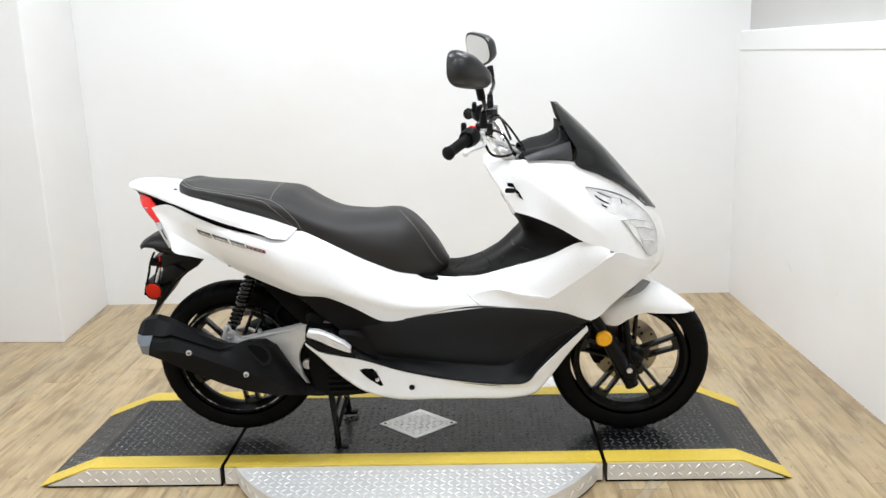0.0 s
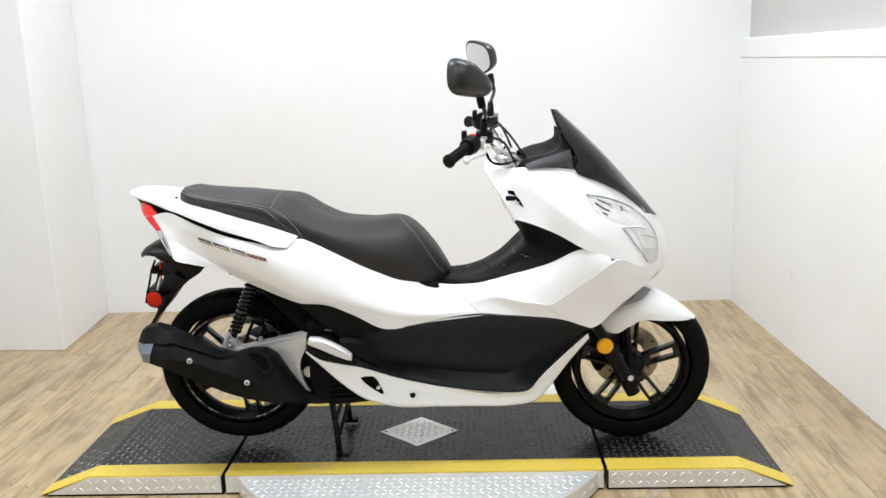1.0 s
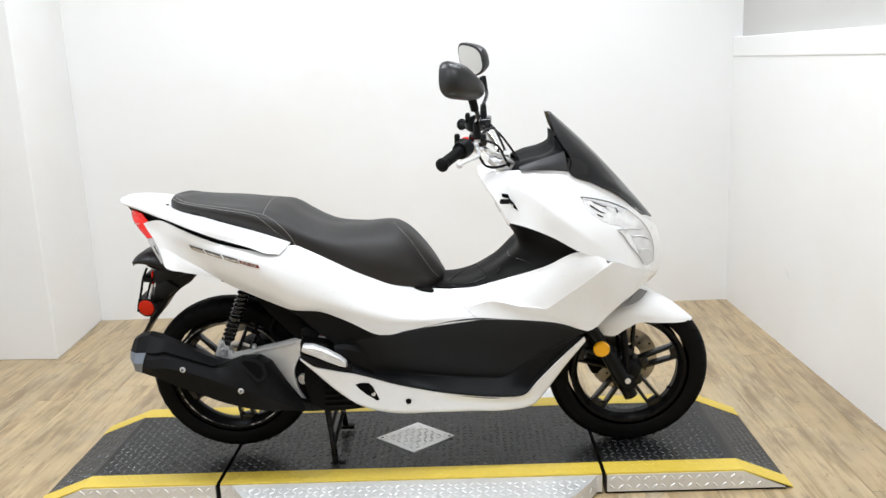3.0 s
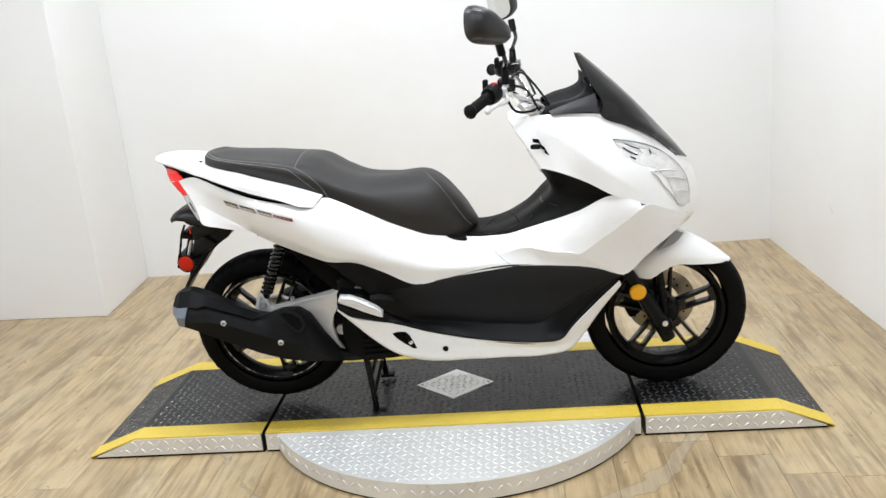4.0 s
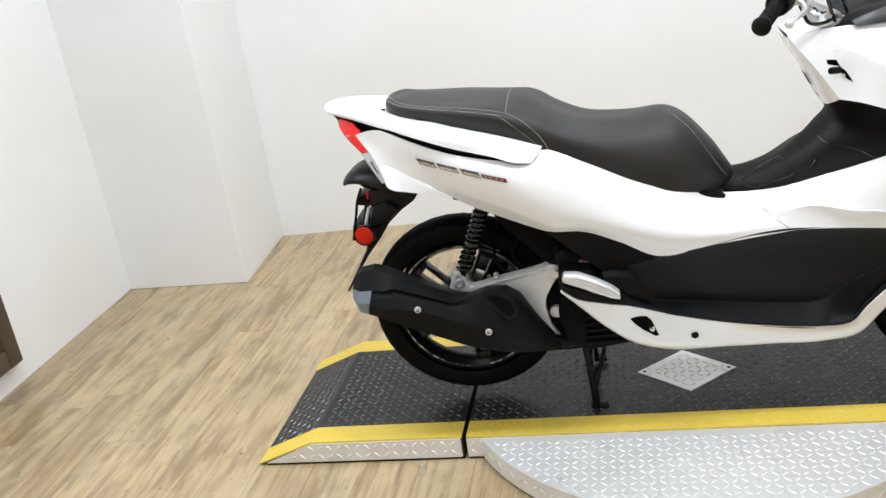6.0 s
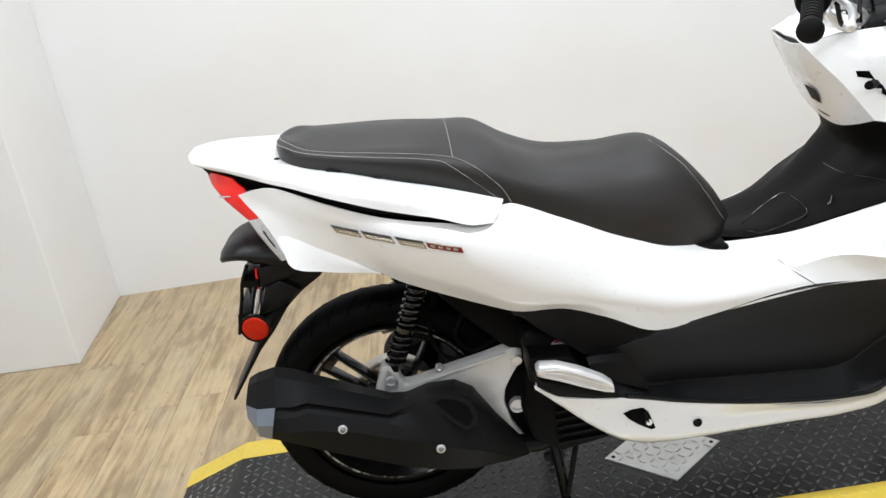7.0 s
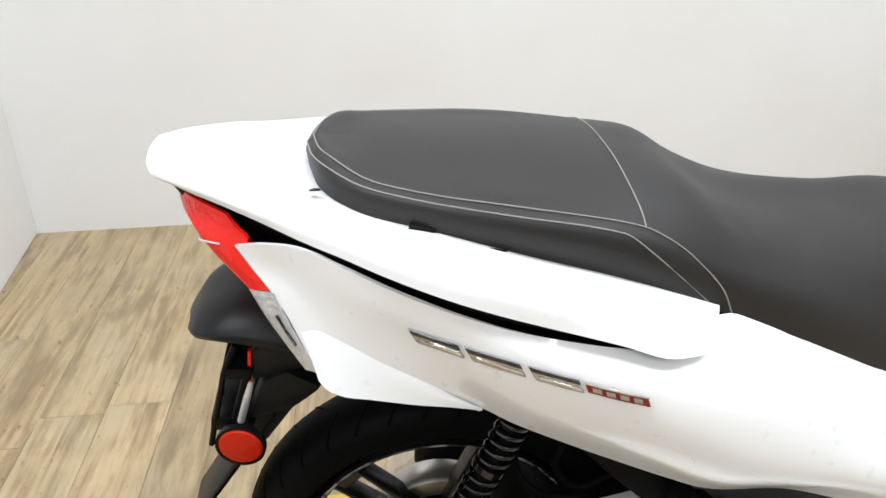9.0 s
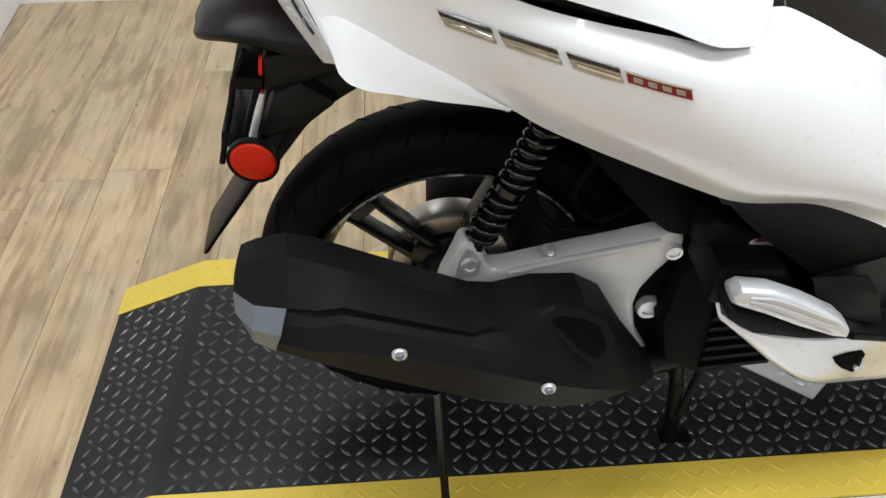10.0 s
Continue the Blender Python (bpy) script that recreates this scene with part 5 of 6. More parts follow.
for s in (-1, 1):
    hole = [(0.453, 0.414), (0.468, 0.418), (0.492, 0.414), (0.503, 0.400), (0.513, 0.368), (0.520, 0.346), (0.511, 0.346), (0.482, 0.374), (0.464, 0.396)]
    w = half_width(skirt, 0.487, 0.388)
    vent = bmesh.new()
    ring = [vent.verts.new((x, (half_width(skirt, x, z) + 0.0005) * s, z)) for x, z in hole]
    top_ = [vent.verts.new((x * 0.93 + 0.489 * 0.07, (half_width(skirt, x, z) + 0.0022) * s, z * 0.93 + 0.386 * 0.07)) for x, z in hole]
    cen = vent.verts.new((0.489, (w + 0.003) * s, 0.388))
    for k in range(len(hole)):
        j = (k + 1) % len(hole)
        vent.faces.new((ring[k], ring[j], top_[j], top_[k]))
        vent.faces.new((top_[k], top_[j], cen))
    bmesh.ops.recalc_face_normals(vent, faces=vent.faces[:])
    v = part("skirt_vent", vent, VOID, BIKE, "black triangular vent in the skirt")
    part("vent_rib", tube([(0.493, s * (half_width(skirt, 0.493, 0.405) + 0.003), 0.405), (0.500, s * (half_width(skirt, 0.500, 0.385) + 0.004), 0.385), (0.507, s * (half_width(skirt, 0.507, 0.362) + 0.003), 0.362)], 0.003, 8, 6), BAY, v, "", 50)
    bolt(0.504, s * (half_width(skirt, 0.504, 0.374) + 0.004), 0.374, 0.0062, STEEL, v, s)
    bolt(0.606, s * (half_width(skirt, 0.606, 0.330) + 0.0002), 0.330, 0.0088, PLASTIC, BIKE, s, "black push rivet")

# black cover between side cover and footboard
panel("under_cover", [
    [(0.270, 0.218, 0.652), (0.313, 0.226, 0.652), (0.367, 0.226, 0.642), (0.427, 0.218, 0.613), (0.479, 0.209, 0.583), (0.538, 0.202, 0.552)],
    [(0.280, 0.214, 0.636), (0.312, 0.220, 0.630), (0.360, 0.220, 0.606), (0.406, 0.217, 0.578), (0.446, 0.214, 0.560), (0.520, 0.209, 0.547)],
    [(0.288, 0.208, 0.634), (0.308, 0.211, 0.612), (0.349, 0.212, 0.573), (0.382, 0.213, 0.546), (0.405, 0.220, 0.532), (0.470, 0.216, 0.541)],
], PLASTIC, 5, 4, label="black cover under the seat cowl", straight=True, smooth=25)
panel("step_block", [
    [(0.396, 0.234, 0.539), (0.430, 0.236, 0.541), (0.462, 0.232, 0.534)],
    [(0.398, 0.243, 0.530), (0.432, 0.244, 0.528), (0.482, 0.235, 0.508)],
    [(0.404, 0.246, 0.508), (0.436, 0.246, 0.496), (0.500, 0.230, 0.468)],
    [(0.411, 0.244, 0.496), (0.442, 0.242, 0.482), (0.512, 0.226, 0.440)],
    [(0.416, 0.230, 0.490), (0.445, 0.230, 0.476), (0.512, 0.214, 0.436)],
], PLASTIC, 5, 4, label="black moulded end of the footboard", smooth=25, straight=True)
for s in (-1, 1):
    body = bmesh.new()
    pts = [(0.303, 0.533, 0.253), (0.309, 0.537, 0.256), (0.340, 0.532, 0.262), (0.378, 0.517, 0.268), (0.418, 0.499, 0.273), (0.434, 0.490, 0.274)]
    rings = []
    for k, (x, z, y) in enumerate(pts):
        h = (0.006, 0.013, 0.018, 0.019, 0.015, 0.008)[k]
        rings.append([body.verts.new((x, (y - 0.012 + 0.014 * math.copysign(abs(math.cos(a)) ** 0.5, math.cos(a))) * s, z + h * math.copysign(abs(math.sin(a)) ** 0.5, math.sin(a)))) for a in np.linspace(0, 2 * math.pi, 16, endpoint=False)])
    for p, q in zip(rings, rings[1:]):
        for k in range(16):
            body.faces.new((p[k], p[(k + 1) % 16], q[(k + 1) % 16], q[k]))
    body.faces.new(rings[0])
    body.faces.new(rings[-1])
    bmesh.ops.recalc_face_normals(body, faces=body.faces[:])
    peg = part("passenger_peg", body, PEG, BIKE, "folded bright metal passenger footpeg", 40)
    for dz in (-0.008, 0.003, 0.012):
        part("peg_groove", tube([(0.318, 0.2610 * s, 0.536 + dz * 0.5), (0.345, 0.2660 * s, 0.530 + dz), (0.380, 0.2710 * s, 0.516 + dz), (0.415, 0.2755 * s, 0.500 + dz)], 0.0013, 12, 6), CAST, peg, "", 50)
    part("peg_rubber", prism([(0.297, 0.531), (0.310, 0.517), (0.360, 0.500), (0.415, 0.478), (0.436, 0.483), (0.446, 0.478), (0.446, 0.462), (0.400, 0.466), (0.335, 0.482), (0.301, 0.508)], min(0.20 * s, 0.2605 * s), max(0.20 * s, 0.2605 * s), 0.004), RUBBER_GAP, peg, "black rubber under the peg", 40)
    part("peg_bracket", prism([(0.295, 0.55), (0.37, 0.54), (0.40, 0.50), (0.34, 0.47), (0.29, 0.50)], min(0.14 * s, 0.225 * s), max(0.14 * s, 0.225 * s), 0.006), PLASTIC, peg, "black peg bracket", 40)

# ---- seat ----
SEAT = [
    [(-0.098, 0.000, 0.932), (-0.091, 0.050, 0.939), (-0.081, 0.087, 0.943), (-0.058, 0.121, 0.941), (0.003, 0.147, 0.927), (0.088, 0.163, 0.906), (0.180, 0.174, 0.880), (0.283, 0.182, 0.843), (0.330, 0.184, 0.820), (0.376, 0.184, 0.798), (0.489, 0.166, 0.732), (0.598, 0.140, 0.682), (0.690, 0.090, 0.666), (0.724, 0.035, 0.666)],
    [(-0.097, 0.000, 0.955), (-0.088, 0.052, 0.963), (-0.073, 0.091, 0.969), (-0.045, 0.122, 0.965), (0.010, 0.149, 0.959), (0.087, 0.168, 0.949), (0.185, 0.179, 0.931), (0.284, 0.181, 0.886), (0.332, 0.178, 0.864), (0.380, 0.174, 0.844), (0.492, 0.158, 0.792), (0.605, 0.142, 0.752), (0.694, 0.089, 0.692), (0.728, 0.035, 0.676)],
    [(-0.089, 0.000, 0.964), (-0.081, 0.047, 0.970), (-0.065, 0.082, 0.973), (-0.038, 0.112, 0.967), (0.016, 0.138, 0.961), (0.089, 0.157, 0.954), (0.192, 0.168, 0.936), (0.280, 0.164, 0.906), (0.334, 0.152, 0.879), (0.385, 0.142, 0.858), (0.495, 0.128, 0.830), (0.610, 0.119, 0.803), (0.693, 0.081, 0.716), (0.729, 0.032, 0.681)],
    [(-0.070, 0.000, 0.963), (-0.062, 0.034, 0.967), (-0.048, 0.060, 0.969), (-0.022, 0.082, 0.966), (0.030, 0.100, 0.961), (0.100, 0.112, 0.954), (0.206, 0.118, 0.942), (0.268, 0.112, 0.929), (0.325, 0.100, 0.894), (0.380, 0.090, 0.868), (0.490, 0.078, 0.852), (0.598, 0.075, 0.842), (0.686, 0.060, 0.754), (0.730, 0.025, 0.684)],
    [(-0.055, 0.000, 0.9625), (-0.042, 0.000, 0.9635), (-0.028, 0.000, 0.9635), (-0.008, 0.000, 0.962), (0.040, 0.000, 0.957), (0.110, 0.000, 0.949), (0.208, 0.000, 0.940), (0.258, 0.000, 0.930), (0.318, 0.000, 0.889), (0.378, 0.000, 0.861), (0.475, 0.000, 0.850), (0.588, 0.000, 0.852), (0.681, 0.000, 0.764), (0.731, 0.000, 0.685)],
]
full = [list(c) for c in SEAT] + [[(x, -w * (0.90 if x < 0.24 else 0.97), z - (0.20 if x < 0.5 else 0.16) * w) for x, w, z in c] for c in SEAT[-2::-1]]
seat_grid = surface(full, 7, 5)
seat = part("seat", sheet(seat_grid, 0.006, outward=Vector((0, 0, 1))), VINYL, BIKE, "dark grained vinyl two-step seat", 60)


def stitch(points):
    part("stitching", tube(points, 0.00075, 70, 5), THREAD, seat, "pale top-stitching", 60)


def seat_at(u, v):
    """A place on the seat: u along its control columns, v across its curves."""
    iu, jv = min(u * 7, len(seat_grid) - 1.001), min(v * 5, len(seat_grid[0]) - 1.001)
    i, j = int(iu), int(jv)
    a, b = iu - i, jv - j
    p = seat_grid[i][j].lerp(seat_grid[i + 1][j], a).lerp(seat_grid[i][j + 1].lerp(seat_grid[i + 1][j + 1], a), b)
    n = (seat_grid[i + 1][j] - seat_grid[i][j]).cross(seat_grid[i][j + 1] - seat_grid[i][j]).normalized()
    if n.z < 0:
        n = -n
    return p + n * 0.0006


for far in (False, True):
    m = (lambda v: 8 - v) if far else (lambda v: v)
    for level, turn in ((2.0, ((6.22, 1.95), (6.42, 1.70), (6.70, 1.20), (7.05, 0.60), (7.40, 0.04))), (1.12, ((6.12, 1.05), (6.30, 0.86), (6.55, 0.60), (6.80, 0.30), (7.02, 0.04)))):
        path = [seat_at(u, m(level)) for u in np.linspace(0.0, 6.0, 25)]
        stitch(path + [seat_at(u, m(v)) for u, v in turn])


def seam_u(v, x):
    """Where along the seat a line across it at x lies."""
    lo, hi = 4.0, 6.95
    for _ in range(24):
        mid = (lo + hi) / 2
        lo, hi = (mid, hi) if seat_at(mid, v).x < x else (lo, mid)
    return lo


stitch([seat_at(seam_u(v, 0.213), v) for v in np.linspace(2.0, 6.0, 16)])
for far in (False, True):
    m = (lambda v: 8 - v) if far else (lambda v: v)
    stitch([seat_at(u, m(v)) for u, v in ((10.9, 3.6), (11.05, 3.1), (11.3, 2.7), (11.7, 2.2), (12.1, 1.6), (12.5, 1.0))])
part("seat_base", prism([(-0.06, 0.915), (0.10, 0.877), (0.28, 0.815), (0.53, 0.70), (0.70, 0.662), (0.70, 0.63), (0.3, 0.71), (0.0, 0.83)], -0.13, 0.13, 0.01), PLASTIC, BIKE, "black plastic seat base", 40)
part("seat_lock_plug", lathe([(0, 0.003), (0.005, 0.002), (0.006, 0)], 12, None, Matrix.Translation((-0.084, -0.112, 0.957)) @ pose(0, 0, 0, 60, 0, 0)), GLOSS, BIKE, "small black plug", 50)
for x, y, z, r in ((0.012, -0.152, 0.934, 0.005), (0.075, -0.165, 0.914, 0.004)):
    part("seat_bumper", tube([(x - 0.012, y, z + 0.002), (x, y - 0.001, z), (x + 0.012, y - 0.002, z - 0.003)], r * 0.55, 8, 8), RUBBER_GAP, BIKE, "small black rubber under the seat edge", 50)

# ---- exhaust ----


def sections(rows, n_side=8, power=0.62):
    """A closed body through cross-sections (x, z, half height, y, half depth, slant)."""
    bm = bmesh.new()
    rings = []
    for x, z, h, y, d, lean in rows:
        ring = []
        for k in range(n_side):
            a = 2 * math.pi * (k + 0.5) / n_side
            c, s = math.cos(a), math.sin(a)
            c, s = math.copysign(abs(c) ** power, c), math.copysign(abs(s) ** power, s)
            ring.append(bm.verts.new((x + s * h * lean, y + c * d, z + s * h)))
        rings.append(ring)
    for p, q in zip(rings, rings[1:]):
        for k in range(n_side):
            bm.faces.new((p[k], p[(k + 1) % n_side], q[(k + 1) % n_side], q[k]))
    bm.faces.new(rings[0])
    bm.faces.new(rings[-1])
    bmesh.ops.recalc_face_normals(bm, faces=bm.faces[:])
    return bm


muffler = part("muffler", sections([
    (-0.160, 0.512, 0.036, -0.165, 0.036, 0.0), (-0.100, 0.488, 0.038, -0.175, 0.044, 0.0), (0.000, 0.445, 0.038, -0.175, 0.046, 0.0),
    (0.090, 0.408, 0.038, -0.172, 0.042, 0.0), (0.167, 0.380, 0.036, -0.165, 0.038, 0.0), (0.232, 0.335, 0.022, -0.158, 0.024, 0.0),
], 16, 0.75), MUFFLER, BIKE, "black exhaust muffler", 35)
# heat shield: faceted outer skin; inner top, ridge, step, bevel, bolt line, lower turn, underside
SH = [
    [(-0.172, 0.150, 0.572), (-0.142, 0.150, 0.563), (-0.100, 0.145, 0.537), (-0.030, 0.140, 0.497), (0.030, 0.140, 0.468), (0.060, 0.140, 0.464), (0.104, 0.145, 0.480), (0.155, 0.150, 0.482), (0.187, 0.150, 0.460), (0.225, 0.150, 0.390), (0.275, 0.145, 0.310)],
    [(-0.168, 0.188, 0.573), (-0.140, 0.190, 0.563), (-0.100, 0.192, 0.547), (-0.030, 0.192, 0.515), (0.030, 0.191, 0.488), (0.058, 0.189, 0.481), (0.104, 0.182, 0.494), (0.155, 0.182, 0.493), (0.187, 0.178, 0.470), (0.226, 0.172, 0.398), (0.277, 0.158, 0.311)],
    [(-0.172, 0.226, 0.533), (-0.140, 0.232, 0.532), (-0.112, 0.235, 0.538), (-0.035, 0.238, 0.511), (0.028, 0.237, 0.486), (0.052, 0.230, 0.490), (0.104, 0.222, 0.505), (0.155, 0.221, 0.500), (0.180, 0.216, 0.480), (0.212, 0.200, 0.420), (0.278, 0.165, 0.308)],
    [(-0.173, 0.225, 0.527), (-0.141, 0.226, 0.523), (-0.112, 0.228, 0.529), (-0.035, 0.231, 0.502), (0.028, 0.231, 0.479), (0.054, 0.232, 0.478), (0.106, 0.236, 0.490), (0.157, 0.234, 0.482), (0.184, 0.228, 0.462), (0.216, 0.209, 0.402), (0.278, 0.167, 0.304)],
    [(-0.178, 0.234, 0.514), (-0.142, 0.240, 0.514), (-0.110, 0.243, 0.521), (-0.035, 0.247, 0.498), (0.025, 0.249, 0.475), (0.052, 0.250, 0.464), (0.104, 0.252, 0.448), (0.156, 0.248, 0.432), (0.190, 0.240, 0.412), (0.226, 0.220, 0.366), (0.278, 0.171, 0.300)],
    [(-0.183, 0.240, 0.492), (-0.145, 0.255, 0.492), (-0.105, 0.260, 0.494), (-0.030, 0.262, 0.476), (0.028, 0.263, 0.452), (0.054, 0.263, 0.442), (0.106, 0.262, 0.419), (0.157, 0.257, 0.397), (0.194, 0.246, 0.376), (0.234, 0.222, 0.338), (0.278, 0.172, 0.294)],
    [(-0.192, 0.228, 0.468), (-0.147, 0.240, 0.456), (-0.100, 0.243, 0.434), (-0.028, 0.245, 0.402), (0.036, 0.245, 0.373), (0.064, 0.244, 0.362), (0.114, 0.240, 0.344), (0.165, 0.232, 0.330), (0.202, 0.219, 0.321), (0.242, 0.198, 0.308), (0.279, 0.168, 0.290)],
    [(-0.194, 0.190, 0.452), (-0.148, 0.200, 0.438), (-0.100, 0.203, 0.416), (-0.028, 0.204, 0.384), (0.036, 0.203, 0.356), (0.064, 0.202, 0.345), (0.114, 0.198, 0.328), (0.165, 0.192, 0.316), (0.202, 0.184, 0.309), (0.242, 0.172, 0.300), (0.279, 0.155, 0.288)],
    [(-0.190, 0.130, 0.452), (-0.148, 0.130, 0.438), (-0.100, 0.130, 0.416), (-0.028, 0.130, 0.384), (0.036, 0.130, 0.356), (0.064, 0.130, 0.345), (0.114, 0.130, 0.328), (0.165, 0.130, 0.316), (0.202, 0.130, 0.309), (0.242, 0.132, 0.300), (0.279, 0.135, 0.288)],
]
shield = [[Vector((x, -w, z)) for x, w, z in col] for col in zip(*SH)]
shield = [[a.lerp(b, k / 3) for a, b in zip(p, q)] for p, q in zip(shield, shield[1:]) for k in range(3)] + [shield[-1]]
shield = [[p for a, b in zip(col, col[1:]) for p in (a, a.lerp(b, 0.5))] + [col[-1]] for col in shield]
shell = part("heat_shield", sheet(shield, 0.003), MUFFLER, muffler, "matt black faceted heat shield", 17)
FACE = [[a.lerp(b, k / 4) for a, b in zip(col[2:13], col[3:14]) for k in range(4)] for col in shield]
# end cap: the same section drawn in towards its tail
CAP = [
    [(-0.172, 0.150, 0.572), (-0.205, 0.150, 0.566), (-0.223, 0.148, 0.556), (-0.226, 0.140, 0.545)],
    [(-0.168, 0.188, 0.573), (-0.204, 0.182, 0.566), (-0.226, 0.168, 0.551), (-0.230, 0.150, 0.538)],
    [(-0.172, 0.226, 0.533), (-0.208, 0.213, 0.527), (-0.233, 0.188, 0.524), (-0.236, 0.155, 0.520)],
    [(-0.181, 0.238, 0.503), (-0.214, 0.222, 0.498), (-0.234, 0.196, 0.500), (-0.236, 0.160, 0.503)],
    [(-0.192, 0.228, 0.468), (-0.217, 0.213, 0.468), (-0.231, 0.190, 0.478), (-0.234, 0.155, 0.488)],
    [(-0.194, 0.190, 0.452), (-0.214, 0.180, 0.455), (-0.226, 0.165, 0.466), (-0.230, 0.145, 0.480)],
    [(-0.190, 0.130, 0.452), (-0.208, 0.130, 0.455), (-0.222, 0.130, 0.465), (-0.226, 0.135, 0.480)],
]
cap = part("end_cap", sheet([[Vector((x, -w, z)) for x, w, z in col] for col in zip(*CAP)], 0.002), MUFFLER, muffler, "dark faceted steel end cap", 12)
part("cap_facet", sheet([[Vector((x, -w - 0.0015, z)) for x, w, z in col] for col in zip(*[row[:3] for row in CAP[2:5]])], 0.0015), CAPSTEEL, cap, "blue-grey steel facet", 14)


def shield_w(x, z):
    """The half width of the heat shield's outer face at a place in the side view."""
    return half_width(FACE, x, z)


def nose_w(x, z):
    """The flat nose of the heat shield round its vent."""
    return 0.2340 + (0.482 - z) * 0.45 - max(0.0, x - 0.150) * 0.30


def raised(outline, lift, depth, name, mat, label):
    """A low plate with bevelled edges that follows the heat shield."""
    bm = bmesh.new()
    cx, cz = sum(p[0] for p in outline) / len(outline), sum(p[1] for p in outline) / len(outline)
    base = [bm.verts.new((x, -(nose_w(x, z) - 0.001), z)) for x, z in outline]
    top = [bm.verts.new((x + (cx - x) * depth, -(nose_w(x, z) + lift), z + (cz - z) * depth)) for x, z in outline]
    mid = bm.verts.new((cx, -(nose_w(cx, cz) + lift), cz))
    for k in range(len(outline)):
        j = (k + 1) % len(outline)
        bm.faces.new((base[k], base[j], top[j], top[k]))
        bm.faces.new((top[k], top[j], mid))
    bmesh.ops.recalc_face_normals(bm, faces=bm.faces[:])
    return part(name, bm, mat, shell, label, 15)


raised([(0.100, 0.499), (0.118, 0.508), (0.156, 0.500), (0.180, 0.482), (0.190, 0.456), (0.180, 0.438), (0.164, 0.436), (0.140, 0.456), (0.118, 0.480)], 0.0045, 0.04, "vent_frame", MUFFLER, "raised frame of the vent")
raised([(0.114, 0.494), (0.124, 0.499), (0.154, 0.492), (0.172, 0.477), (0.180, 0.456), (0.173, 0.446), (0.165, 0.445), (0.146, 0.462), (0.127, 0.481)], 0.0060, 0.02, "shield_vent", VOID, "dark vent in the heat shield")
for x, z in ((-0.055, 0.489), (0.112, 0.415)):
    head = bolt(x, -(shield_w(x, z) + 0.0045), z, 0.0085, STEEL, shell, -1, "worn steel shield bolt", 0.004)
    hexa = lathe([(0, 0.0045), (0.0042, 0.0045), (0.0050, 0.0035), (0.0050, 0)], 6)
    hexa.transform(Matrix.Translation((x, -(shield_w(x, z) + 0.0070), z)) @ Matrix.Diagonal((1, -1, 1, 1)))
    bmesh.ops.recalc_face_normals(hexa, faces=hexa.faces[:])
    part("bolt_head", hexa, CAPSTEEL, shell, "", 20)
part("exhaust_pipe", tube([(0.22, -0.165, 0.33), (0.30, -0.14, 0.295), (0.42, -0.085, 0.290), (0.50, -0.03, 0.33)], 0.019, 24, 14), RIM, BIKE, "black exhaust pipe", 50)

# ---- rear suspension, swing arm and engine ----
for s in (-1, 1):
    top, low = Vector((0.124, 0.118 * s, 0.695)), Vector((0.035, 0.118 * s, 0.492))
    shock = part("shock_absorber", tube([top, low], 0.0125, 12, 14), GLOSS, BIKE, "black rear shock absorber", 40)
    axis = (low - top).normalized()
    e1 = axis.cross(Vector((0, 1, 0))).normalized()
    e2 = axis.cross(e1)
    coil = []
    turns, steps = 12.5, 220
    for k in range(steps + 1):
        t = k / steps
        a = 2 * math.pi * turns * t
        coil.append(top + (low - top) * (0.02 + 0.84 * t) + (e1 * math.cos(a) + e2 * math.sin(a)) * 0.0165)
    part("spring", tube(coil, 0.0037, 440, 8), SPRING, shock, "gloss black coil spring", 60)
    part("adjuster_ring", tube([top.lerp(low, 0.48), top.lerp(low, 0.52)], 0.0205, 4, 16), SPRING, shock, "black collar on the spring", 40)
    part("lower_mount", prism([(0.010, 0.455), (0.014, 0.488), (0.024, 0.518), (0.042, 0.516), (0.054, 0.494), (0.050, 0.460)], min(0.10 * s, 0.131 * s), max(0.10 * s, 0.131 * s), 0.006), CAST, shock, "cast shock mount", 40)
    bolt(0.034, 0.132 * s, 0.488, 0.011, STEEL, shock, s, "bright shock bolt", 0.006)
arm = part("swing_arm", prism([(-0.006, 0.440), (0.000, 0.464), (0.012, 0.494), (0.022, 0.522), (0.038, 0.522), (0.047, 0.502), (0.060, 0.474), (0.076, 0.474), (0.148, 0.491), (0.210, 0.503), (0.266, 0.516), (0.280, 0.520), (0.292, 0.508), (0.291, 0.488), (0.268, 0.456), (0.251, 0.425), (0.246, 0.395), (0.256, 0.345), (0.283, 0.294), (0.270, 0.288), (0.236, 0.335), (0.200, 0.398), (0.160, 0.414), (0.080, 0.430)], -0.131, -0.100, 0.006), CAST, BIKE, "cast aluminium swing arm", 40)
part("arm_rib", prism([(0.080, 0.474), (0.148, 0.490), (0.21, 0.502), (0.262, 0.513), (0.262, 0.505), (0.21, 0.494), (0.148, 0.482), (0.080, 0.466)], -0.136, -0.128, 0.003), CAST, arm, "", 40)
bolt(0.279, -0.132, 0.493, 0.011, STEEL, arm, -1, "bright swing arm bolt", 0.008)
bolt(0.283, -0.118, 0.523, 0.007, STEEL, arm, -1, "small bright bolt", 0.006)
bolt(0.271, -0.114, 0.378, 0.017, STEEL, arm, -1, "bright pivot nut", 0.012)
MODE["as_built"] = False
engine = part("engine_case", prism([(0.10, 0.30), (0.14, 0.44), (0.30, 0.47), (0.44, 0.50), (0.60, 0.47), (0.62, 0.30), (0.50, 0.255), (0.34, 0.245), (0.27, 0.27)], -0.095, 0.11, 0.014), BAY, BIKE, "dark engine case", 40)
